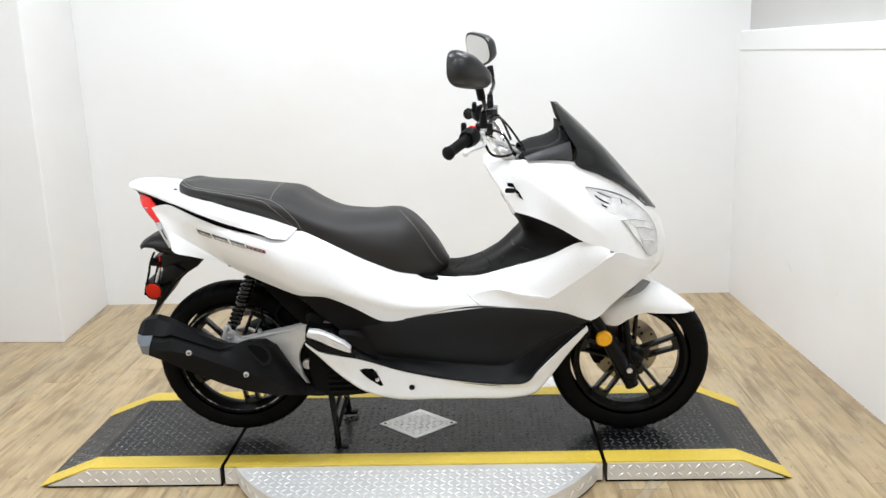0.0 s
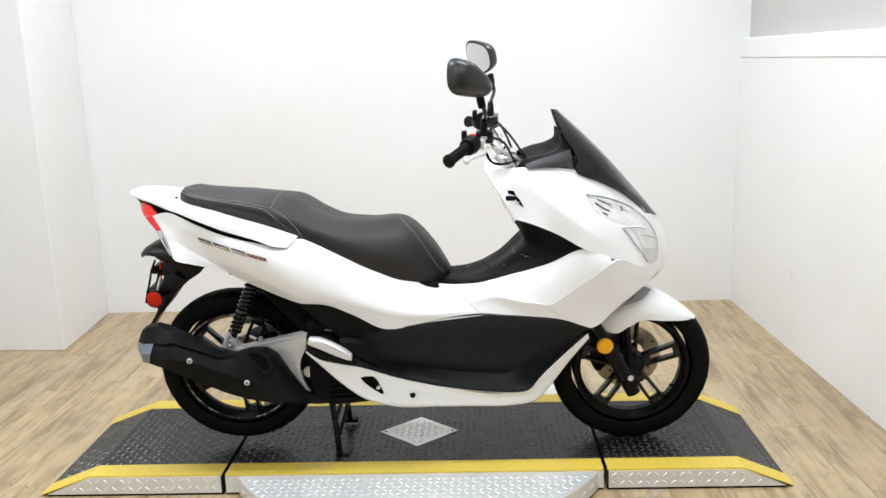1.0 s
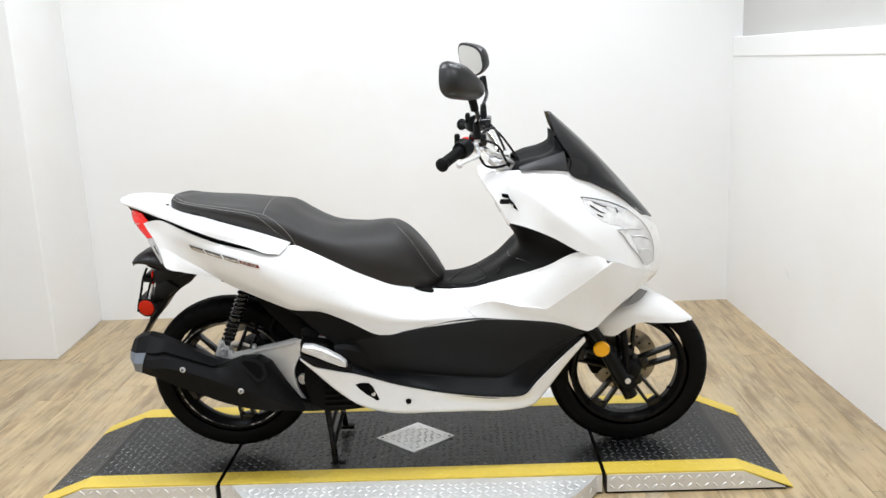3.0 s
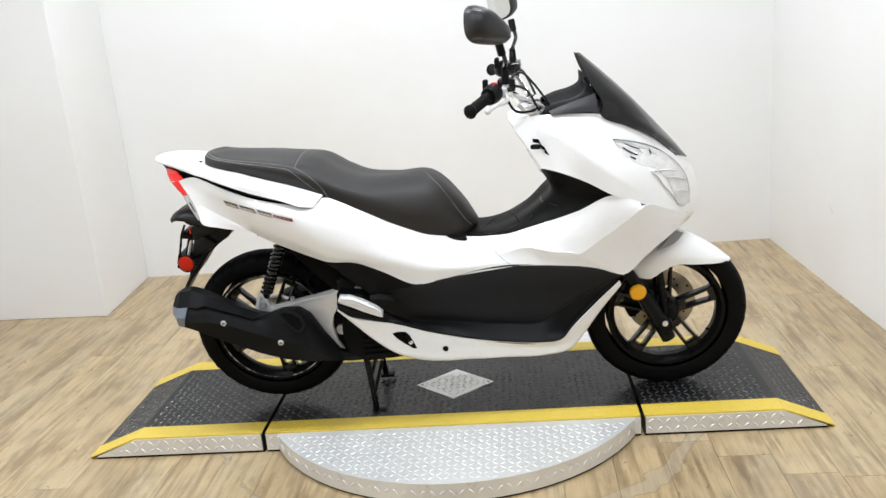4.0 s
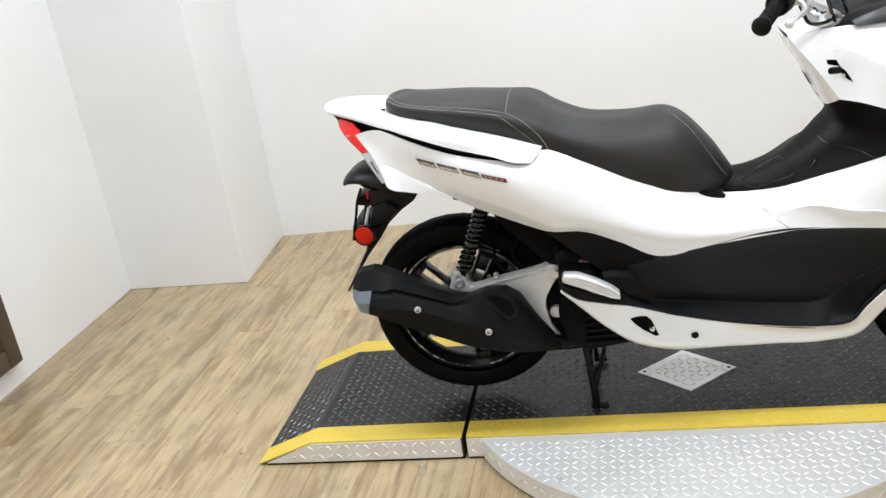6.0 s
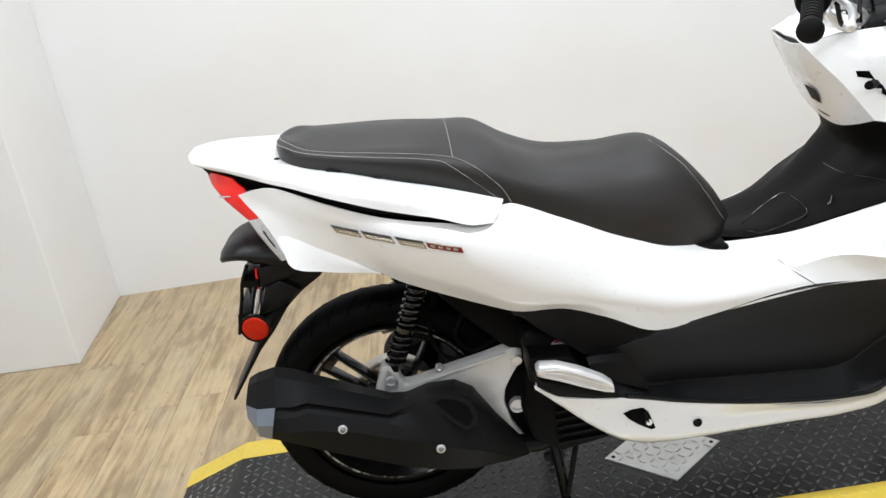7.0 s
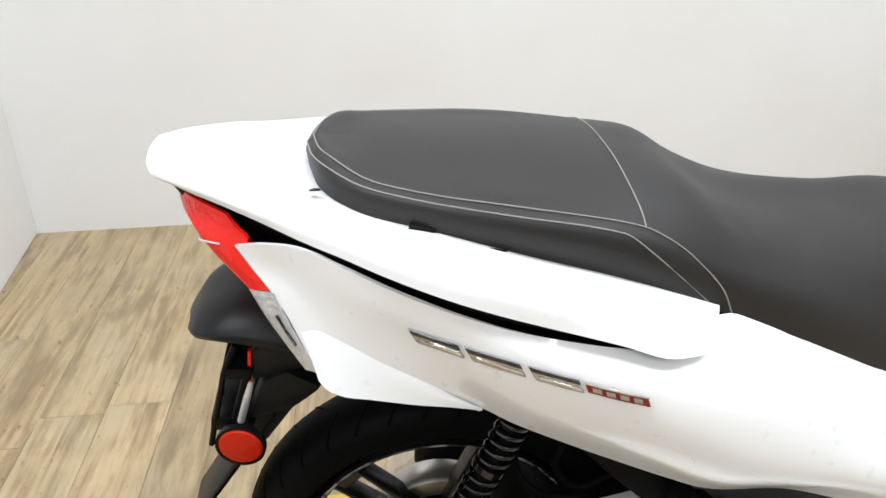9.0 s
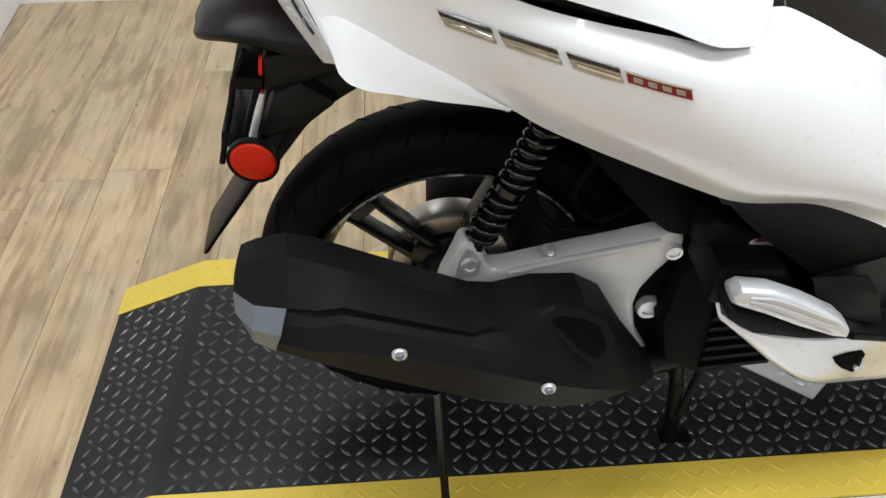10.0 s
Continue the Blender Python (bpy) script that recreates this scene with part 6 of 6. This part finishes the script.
part("side_case", prism([(0.285, 0.452), (0.300, 0.47), (0.40, 0.438), (0.46, 0.345), (0.45, 0.275), (0.34, 0.262), (0.285, 0.30), (0.272, 0.37)], -0.135, -0.09, 0.012), BAY, engine, "dark radiator side case", 40)
for k in range(7):
    part("cooling_fin", prism([(0.335, 0.285 + 0.018 * k), (0.335, 0.291 + 0.018 * k), (0.43, 0.291 + 0.018 * k), (0.43, 0.285 + 0.018 * k)], -0.143, -0.130), PLASTIC, engine, "", 30)
part("final_drive_case", prism([(0.01, 0.30), (-0.012, 0.345), (0.01, 0.395), (0.09, 0.42), (0.28, 0.46), (0.42, 0.44), (0.42, 0.30), (0.2, 0.27), (0.06, 0.27)], 0.075, 0.165, 0.02), BAY, BIKE, "dark drive case on the far side", 40)
part("air_box", prism([(0.115, 0.690), (0.155, 0.672), (0.270, 0.628), (0.34, 0.55), (0.32, 0.49), (0.26, 0.505), (0.21, 0.56), (0.155, 0.625)], -0.125, 0.125, 0.015), BAY, BIKE, "black air box and inner mudguard", 40)
part("inner_mudguard", prism([(0.04, 0.70), (0.14, 0.685), (0.27, 0.63), (0.52, 0.54), (0.60, 0.60), (0.40, 0.74), (0.10, 0.78)], -0.12, 0.12, 0.01), BAY, BIKE, "black inner rear mudguard", 40)
part("knuckle_cover", prism([(0.278, 0.555), (0.300, 0.565), (0.352, 0.54), (0.380, 0.506), (0.37, 0.49), (0.29, 0.495)], -0.175, -0.10, 0.010), PLASTIC, BIKE, "black frame cover above the footpeg", 40)
tag = part("oil_tag", lathe([(0, 0.001), (0.012, 0.001), (0.0125, 0)], 20, None, Matrix.Translation((0.352, -0.1755, 0.527)) @ Matrix.Diagonal((1.4, -1, 0.7, 1))), LAMP, BIKE, "small pale round sticker")
part("sticker_band", prism([(0.340, 0.5305), (0.364, 0.5305), (0.36, 0.536), (0.344, 0.536)], -0.1775, -0.1768), REDBADGE, tag, "red band on the sticker")

# hoses and cables in the engine bay
part("hose", tube([(0.20, -0.04, 0.57), (0.17, -0.05, 0.52), (0.20, -0.055, 0.48), (0.26, -0.05, 0.50)], 0.006, 26, 8), BAY, BIKE, "thin black hose", 60)
part("hose", tube([(0.14, -0.03, 0.60), (0.12, -0.04, 0.52), (0.15, -0.05, 0.47), (0.22, -0.05, 0.455)], 0.005, 26, 8), BAY, BIKE, "thin black hose", 60)
bolt(0.125, -0.102, 0.487, 0.007, STEEL, BIKE, -1, "small bright bolt", 0.012)

# ---- stands ----
stand = part("centre_stand", tube([(0.335, -0.110, 0.275), (0.345, -0.118, 0.17), (0.350, -0.124, H + 0.012)], 0.0105, 16, 12), RIM, BIKE, "black centre stand", 50)
part("stand_leg", tube([(0.335, 0.110, 0.275), (0.345, 0.118, 0.17), (0.352, 0.124, H + 0.012)], 0.0105, 16, 12), RIM, stand, "", 50)
part("stand_bar", tube([(0.345, -0.126, 0.20), (0.345, 0.122, 0.20)], 0.009, 8, 10), RIM, stand, "", 50)
for y in (-0.124, 0.124):
    part("stand_foot", box(0.334, 0.384, y - 0.017, y + 0.017, H + 0.0017, H + 0.013, 0.003), RIM, stand, "", 40)
part("side_stand", tube([(0.47, 0.11, 0.28), (0.40, 0.155, 0.25), (0.28, 0.175, 0.235)], 0.009, 14, 10), RIM, BIKE, "folded black side stand", 50)
part("stand_brace", tube([(0.352, -0.134, 0.145), (0.385, -0.10, 0.25)], 0.006, 8, 8), RIM, stand, "", 50)

# ---- rear mudguard, plate bracket and reflector ----
MODE["as_built"] = True
across("mudguard_plate", [
    [(-0.248, 0.030, 0.745), (-0.233, 0.060, 0.759), (-0.212, 0.075, 0.765), (-0.176, 0.082, 0.761), (-0.129, 0.088, 0.746), (-0.060, 0.090, 0.735)],
    [(-0.250, 0.030, 0.752), (-0.236, 0.062, 0.767), (-0.213, 0.080, 0.774), (-0.176, 0.087, 0.771), (-0.129, 0.093, 0.759), (-0.060, 0.095, 0.750)],
    [(-0.247, 0.028, 0.760), (-0.232, 0.056, 0.775), (-0.208, 0.073, 0.783), (-0.173, 0.080, 0.781), (-0.126, 0.086, 0.772), (-0.060, 0.088, 0.765)],
    [(-0.251, 0.0, 0.757), (-0.234, 0.0, 0.776), (-0.206, 0.0, 0.791), (-0.173, 0.0, 0.797), (-0.126, 0.0, 0.800), (-0.060, 0.0, 0.800)],
], GUARD, 6, 4, 0.005, "matt black rear mudguard top", fall=0.1)
part("mudguard_under", prism([(-0.205, 0.757), (-0.05, 0.752), (-0.05, 0.715), (-0.120, 0.728), (-0.186, 0.742)], -0.058, 0.052, 0.008), PLASTIC, BIKE, "black underside of the mudguard", 40)
part("lamp_arm", prism([(-0.180, 0.734), (-0.07, 0.748), (-0.07, 0.718), (-0.13, 0.702), (-0.186, 0.690)], -0.056, 0.050, 0.006), GUARD, BIKE, "black arm under the mudguard", 40)
part("red_tab", prism([(-0.1835, 0.734), (-0.1795, 0.734), (-0.1855, 0.690), (-0.1905, 0.690)], -0.0575, -0.050, 0.001), RED, BIKE, "small red marker strip")
guard = part("rear_mudguard", prism([(-0.301, 0.442), (-0.260, 0.504), (-0.222, 0.562), (-0.205, 0.620), (-0.187, 0.674), (-0.176, 0.725), (-0.090, 0.742), (-0.050, 0.715), (-0.067, 0.691), (-0.106, 0.667), (-0.144, 0.635), (-0.179, 0.589), (-0.218, 0.547), (-0.294, 0.442)], -0.043, 0.040, 0.005), GUARD, BIKE, "matt black rear mudguard and plate holder", 30)
part("guard_gusset", prism([(-0.176, 0.692), (-0.144, 0.706), (-0.103, 0.676), (-0.142, 0.647), (-0.200, 0.632)], -0.062, 0.055, 0.010), GUARD, guard, "", 30)
bracket = part("plate_bracket", tube([(-0.196, -0.058, 0.745), (-0.212, -0.060, 0.712), (-0.221, -0.060, 0.680), (-0.231, -0.060, 0.648), (-0.244, -0.060, 0.603)], 0.0036, 30, 8), RIM, BIKE, "thin black number plate bracket", 60)
part("bracket_wire", tube([(-0.196, 0.050, 0.735), (-0.212, 0.050, 0.702), (-0.231, 0.050, 0.638), (-0.244, 0.050, 0.593)], 0.0036, 30, 8), RIM, bracket, "", 60)
part("bracket_bar", tube([(-0.188, -0.059, 0.705), (-0.197, -0.059, 0.680), (-0.214, -0.059, 0.634)], 0.0042, 12, 8), RIM, bracket, "", 60)
part("cross_bar", prism([(-0.214, 0.717), (-0.182, 0.713), (-0.184, 0.698), (-0.216, 0.701)], -0.063, 0.055, 0.002), RIM, bracket, "", 40)
part("cross_bar", prism([(-0.237, 0.646), (-0.206, 0.642), (-0.208, 0.623), (-0.241, 0.627)], -0.063, 0.055, 0.002), RIM, bracket, "", 40)
part("plate_lamp", box(-0.196, -0.184, -0.02, 0.02, 0.68, 0.70, 0.003), PLASTIC, BIKE, "small black plate lamp", 40)
part("chrome_stay", tube([(-0.187, -0.056, 0.692), (-0.194, -0.060, 0.668), (-0.205, -0.060, 0.636)], 0.0050, 14, 8), STEEL, BIKE, "bright metal stay", 50)
for s in (-1, 1):
    at = Matrix.Translation((-0.203, 0.090 * s, 0.626 - (0.012 if s > 0 else 0))) @ pose(0, 0, 0, 0, 0, 6 * s) @ Matrix.Diagonal((1, s, 1, 1))
    refl = part("rear_reflector", lathe([(0, 0.006), (0.013, 0.0055), (0.023, 0.004), (0.0262, 0.001), (0.0262, 0.0), (0, 0)], 24, None, at), REFLECT, BIKE, "round red side reflector", 15)
    part("reflector_rim", lathe([(0.0258, 0.0025), (0.0290, 0.0025), (0.0290, -0.005), (0.0, -0.005), (0, -0.002)], 36, None, at), RIM, refl, "", 40)
    part("reflector_arm", tube([(-0.203, 0.085 * s, 0.626), (-0.196, 0.040 * s, 0.626)], 0.007, 6, 8), RIM, refl, "", 50)
MODE["as_built"] = False

# ---- handlebar, turned a little to the right ----
STEER = Matrix.Translation((0.95, 0, 0)) @ pose(0, 0, 0, 0, 0, -5) @ Matrix.Translation((-0.95, 0, 0))


def steered(bm):
    bm.transform(STEER)
    return bm


bar = part("handlebar", steered(tube([(0.770, -0.355, 1.056), (0.815, -0.24, 1.082), (0.855, -0.16, 1.090), (0.905, -0.08, 1.045), (0.92, 0, 1.035), (0.905, 0.08, 1.045), (0.855, 0.16, 1.090), (0.815, 0.24, 1.082), (0.770, 0.355, 1.056)], 0.011, 60, 12)), CHROME, BIKE, "chrome tubular handlebar", 60)
part("bar_clamp", steered(box(0.90, 0.95, -0.04, 0.04, 1.01, 1.05, 0.008)), CHROME, bar, "chrome handlebar clamp", 40)
for s in (-1, 1):
    a, b = Vector((0.768, 0.357 * s, 1.055)), Vector((0.816, 0.238 * s, 1.082))
    d = b - a
    grip = bmesh.new()
    tube([a + d * 0.08, b], 0.0145, 10, 18, grip)
    for k in range(9):
        tube([a + d * (0.12 + 0.095 * k), a + d * (0.165 + 0.095 * k)], 0.0158, 3, 18, grip)
    part("grip", steered(grip), RUBBER_GAP, bar, "black ribbed rubber grip", 35)
    end = bmesh.new()
    tube([a - d * 0.06, a + d * 0.07], 0.0195, 7, 18, end, [0.35, 0.85, 1, 1, 0.95])
    part("bar_end", steered(end), RUBBER_GAP, bar, "black bar end weight", 40)
    box_ = bmesh.new()
    tube([b - d * 0.06, b + d * 0.30], 0.027, 8, 18, box_, [0.9, 1.0, 1.05, 0.95])
    part("switch_box", steered(box_), PLASTIC, bar, "black switch housing", 40)
    part("switch", steered(box(b.x + 0.004, b.x + 0.022, b.y - s * 0.026 - 0.008, b.y - s * 0.026 + 0.008, b.z + 0.020, b.z + 0.035, 0.003)), RED if s < 0 else PLASTIC, bar, "red stop switch" if s < 0 else "black switch", 40)
    part("starter_switch", steered(box(b.x - 0.020, b.x - 0.004, b.y - s * 0.03 - 0.014, b.y - s * 0.03 + 0.014, b.z + 0.012, b.z + 0.044, 0.005)), PLASTIC, bar, "", 40)
    part("brake_lever", steered(tube([(b.x + 0.045, b.y - s * 0.05, b.z + 0.004), (b.x + 0.050, b.y + s * 0.01, b.z - 0.016), (b.x + 0.024, b.y + s * 0.085, b.z - 0.020), (b.x + 0.004, b.y + s * 0.125, b.z - 0.026)], 0.0056, 26, 8)), STEEL, bar, "bright metal brake lever", 60)
    knob = bmesh.new()
    bmesh.ops.create_uvsphere(knob, u_segments=14, v_segments=8, radius=0.0095, matrix=Matrix.Translation((b.x + 0.004, b.y + s * 0.125, b.z - 0.026)))
    part("lever_ball", steered(knob), STEEL, bar, "round bright lever end", 60)
    part("master_cylinder", steered(box(b.x + 0.020, b.x + 0.072, b.y - s * 0.085 - 0.028, b.y - s * 0.085 + 0.028, b.z + 0.002, b.z + 0.040, 0.006)), GLOSS, bar, "black brake fluid reservoir", 40)
    part("lever_mount", steered(box(b.x + 0.01, b.x + 0.05, b.y - s * 0.05 - 0.014, b.y - s * 0.05 + 0.014, b.z - 0.012, b.z + 0.016, 0.005)), STEEL, bar, "bright lever mount", 40)
    # mirror on its stem
    foot = Vector((b.x + 0.045, b.y - s * 0.06, b.z + 0.02))
    top = Vector((0.862, 0.262 * s, 1.205))
    stem = bmesh.new()
    tube([foot, foot + Vector((0, 0, 0.05)), top + Vector((0.008, -0.012 * s, -0.03)), top], 0.0065, 24, 10, stem)
    mirror = part("mirror", steered(stem), GLOSS, BIKE, "black rear-view mirror on a stem", 60)
    boot = bmesh.new()
    tube([foot + Vector((0, 0, 0.005)), foot + Vector((0, 0, 0.055))], 0.0115, 6, 12, boot, [1.1, 1.0, 0.8])
    part("stem_boot", steered(boot), RUBBER_GAP, mirror, "", 50)
    nut = bmesh.new()
    tube([foot + Vector((0, 0, -0.004)), foot + Vector((0, 0, 0.012))], 0.011, 3, 6, nut)
    part("stem_nut", steered(nut), STEEL, mirror, "bright stem nut", 20)
    # housing: a rounded shell, glass towards the rider
    hb, gl = bmesh.new(), bmesh.new()
    n = 28
    shapes = []
    for k in range(n):
        a_ = 2 * math.pi * k / n
        c, q = math.cos(a_), math.sin(a_)
        px = 0.084 * math.copysign(abs(c) ** 0.62, c)
        out = px * s / 0.084
        pz = (0.045 + 0.010 * out) * math.copysign(abs(q) ** 0.66, q) + 0.004 * out
        if s > 0:
            px, pz = px * 0.94, pz * 1.22
        elif out < 0:
            pz = pz * (1 + 0.26 * out) + 0.012 * out
        shapes.append((px, pz))
    rings = []
    for depth, scale in ((0.0, 0.94), (0.002, 1.0), (0.014, 0.985), (0.032, 0.86), (0.046, 0.60), (0.053, 0.25)):
        rings.append([hb.verts.new((depth, px * scale, pz * scale)) for px, pz in shapes])
    for p, q in zip(rings, rings[1:]):
        for k in range(n):
            hb.faces.new((p[k], p[(k + 1) % n], q[(k + 1) % n], q[k]))
    hb.faces.new(rings[-1])
    hb.faces.new(rings[0][::-1])
    bmesh.ops.recalc_face_normals(hb, faces=hb.faces[:])
    face = [gl.verts.new((-0.0012, px * 0.90, pz * 0.88)) for px, pz in shapes]
    gl.faces.new(face)
    gl.normal_update()
    if gl.faces[:][0].normal.x > 0:
        bmesh.ops.reverse_faces(gl, faces=gl.faces[:])
    put = STEER @ Matrix.Translation((0.818 - 0.006 * s, 0.325 * s, 1.272 + 0.002 * s)) @ pose(0, 0, 0, 0, 0, 38 * s) @ pose(0, 0, 0, 0, -6, 0) @ pose(0, 0, 0, -10, 0, 0)
    hb.transform(put)
    gl.transform(put)
    shell_ = part("mirror_housing", hb, SHELL, mirror, "black mirror housing", 50)
    part("mirror_glass", gl, MIRROR, mirror, "silver mirror glass")
    neck = bmesh.new()
    tube([top + Vector((0, 0, -0.01)), top + Vector((-0.006, 0.014 * s, 0.022))], 0.012, 5, 10, neck)
    part("mirror_neck", steered(neck), PLASTIC, mirror, "", 50)
# cables and brake hoses in front of the bar
for k, (pts, r, mat) in enumerate((
    ([(0.860, -0.17, 1.105), (0.905, -0.14, 1.085), (0.935, -0.10, 1.03), (0.960, -0.06, 0.98)], 0.004, GLOSS),
    ([(0.865, -0.15, 1.125), (0.900, -0.12, 1.130), (0.955, -0.09, 1.06), (0.985, -0.06, 1.0)], 0.0035, GLOSS),
    ([(0.845, -0.20, 1.070), (0.870, -0.17, 1.030), (0.915, -0.12, 1.020), (0.955, -0.07, 1.03)], 0.004, RIM),
    ([(0.860, 0.17, 1.105), (0.905, 0.14, 1.095), (0.940, 0.10, 1.03), (0.960, 0.06, 0.98)], 0.004, GLOSS),
    ([(0.872, -0.13, 1.07), (0.915, -0.10, 1.05), (0.950, -0.085, 1.03), (0.975, -0.05, 1.0)], 0.0055, STEEL),
    ([(0.880, -0.10, 1.04), (0.905, -0.10, 1.015), (0.935, -0.09, 1.012), (0.965, -0.07, 1.02)], 0.007, STEEL),
)):
    part("control_cable", tube(pts, r, 30, 8), mat, BIKE, "bright metal clamp arm" if mat is STEEL else "black control cable", 60)
for x, y, z in ((0.895, -0.085, 1.022), (0.925, -0.09, 1.030), (0.91, -0.06, 1.05)):
    bolt(x, y - 0.006, z, 0.008, STEEL, BIKE, -1, "bright clamp bolt", 0.01)

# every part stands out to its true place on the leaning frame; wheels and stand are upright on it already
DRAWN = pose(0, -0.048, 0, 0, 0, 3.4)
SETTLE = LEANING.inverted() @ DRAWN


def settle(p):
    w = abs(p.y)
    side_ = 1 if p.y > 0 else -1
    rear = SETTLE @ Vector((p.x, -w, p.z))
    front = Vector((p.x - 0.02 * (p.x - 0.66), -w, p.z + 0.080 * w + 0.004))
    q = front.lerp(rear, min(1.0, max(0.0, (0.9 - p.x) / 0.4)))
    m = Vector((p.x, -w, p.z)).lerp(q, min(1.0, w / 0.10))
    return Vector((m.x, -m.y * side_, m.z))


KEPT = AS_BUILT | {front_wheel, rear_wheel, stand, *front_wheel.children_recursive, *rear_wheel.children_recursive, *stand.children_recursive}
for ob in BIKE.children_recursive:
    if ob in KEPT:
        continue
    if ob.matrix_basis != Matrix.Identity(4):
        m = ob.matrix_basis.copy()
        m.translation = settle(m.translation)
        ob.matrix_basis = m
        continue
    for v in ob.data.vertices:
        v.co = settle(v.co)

# ---- dark framed panel on the side wall ----
panel_frame = thing("framed_panel", "dark wooden frame round a white perforated panel on the wall", "wall panel")
YA, YB, ZA, ZB = -1.30, 0.350, 0.095, 1.75


def wall_x(y):
    return -1.60 - 0.205 * (y - NEAR) / (1.25 - NEAR)


def frame_piece(y0, y1, z0, z1, depth, bev=0.004):
    bm = box(0, depth, y0, y1, z0, z1, bev)
    for v in bm.verts:
        v.co.x += wall_x(v.co.y)
    return bm


part("frame_post", frame_piece(YB - 0.07, YB, ZA, ZB, 0.045), DARK_WOOD, panel_frame, "dark stained wood post", 30)
part("frame_post", frame_piece(YA, YA + 0.07, ZA, ZB, 0.045), DARK_WOOD, panel_frame, "dark stained wood post", 30)
part("frame_rail", frame_piece(YA + 0.07, YB - 0.07, ZA, ZA + 0.07, 0.043), DARK_WOOD, panel_frame, "dark stained wood rail", 30)
part("frame_rail", frame_piece(YA + 0.07, YB - 0.07, ZB - 0.07, ZB, 0.043), DARK_WOOD, panel_frame, "dark stained wood rail", 30)
part("backing", frame_piece(YA + 0.07, YB - 0.07, ZA + 0.07, ZB - 0.07, 0.010, 0.0), material("panel_white", (0.82, 0.82, 0.82), 0.4), panel_frame, "white backing panel")
holes = bmesh.new()
for i in range(12):
    for j in range(30):
        y = YB - 0.085 - 0.017 * i - (0.0085 if j % 2 else 0)
        z = ZA + 0.083 + 0.0145 * j
        x = wall_x(y) + 0.0108
        vs = [holes.verts.new((x, y + 0.0038 * math.cos(a), z + 0.0028 * math.sin(a))) for a in np.linspace(0, 2 * math.pi, 6, endpoint=False)]
        holes.faces.new(vs)
tagged(part("perforation", holes, material("hole_grey", (0.22, 0.22, 0.22), 0.6), panel_frame, "small grey perforations"), kind="stuff")

# two small scuffs on the half wall
SCUFF = material("scuff_grey", (0.60, 0.59, 0.58), 0.6)
for y, z, pts in ((1.08, 0.362, ((0, 0), (-0.03, -0.012), (-0.055, -0.03))), (0.58, 0.345, ((0, 0.0), (0.02, 0.018), (0.03, -0.005), (0.018, -0.03)))):
    xw = 2.185 + 0.21 * (BACK - y) / (BACK - NEAR) + 0.0008
    sc = part("scuff_mark", tube([(xw, y + a, z + b) for a, b in pts], 0.0014, 20, 5), SCUFF, None, "faint grey scuff on the half wall")
    tagged(sc, category="scuff", kind="structure")

# ---- floor planks ----
def planks():
    wide, gap = 0.152, 0.0004
    meshes = {}
    x, col = -1.95, 0
    rng = random.Random(4)
    while x < 2.6:
        y = NEAR - rng.uniform(0, 0.9)
        while y < BACK:
            y1 = min(y + 1.22, BACK + 0.02)
            y0 = max(y, NEAR)
            length = round(y1 - y0, 3)
            if length > 0.03:
                if length not in meshes:
                    own = box(-wide / 2 + gap, wide / 2 - gap, 0.0006, length - 0.0006, -0.006, 0.0, 0.0)
                    bmesh.ops.bevel(own, geom=[e for e in own.edges if all(v.co.z > -0.001 for v in e.verts)], offset=0.0005, segments=1, affect="EDGES")
                    me = bpy.data.meshes.new("plank")
                    own.to_mesh(me)
                    own.free()
                    me.materials.append(PLANK)
                    meshes[length] = me
                ob = new("plank", meshes[length])
                ob.location = (x + wide / 2, y0, 0)
                ob.parent = floor
            y += 1.22
        x += wide
        col += 1


planks()
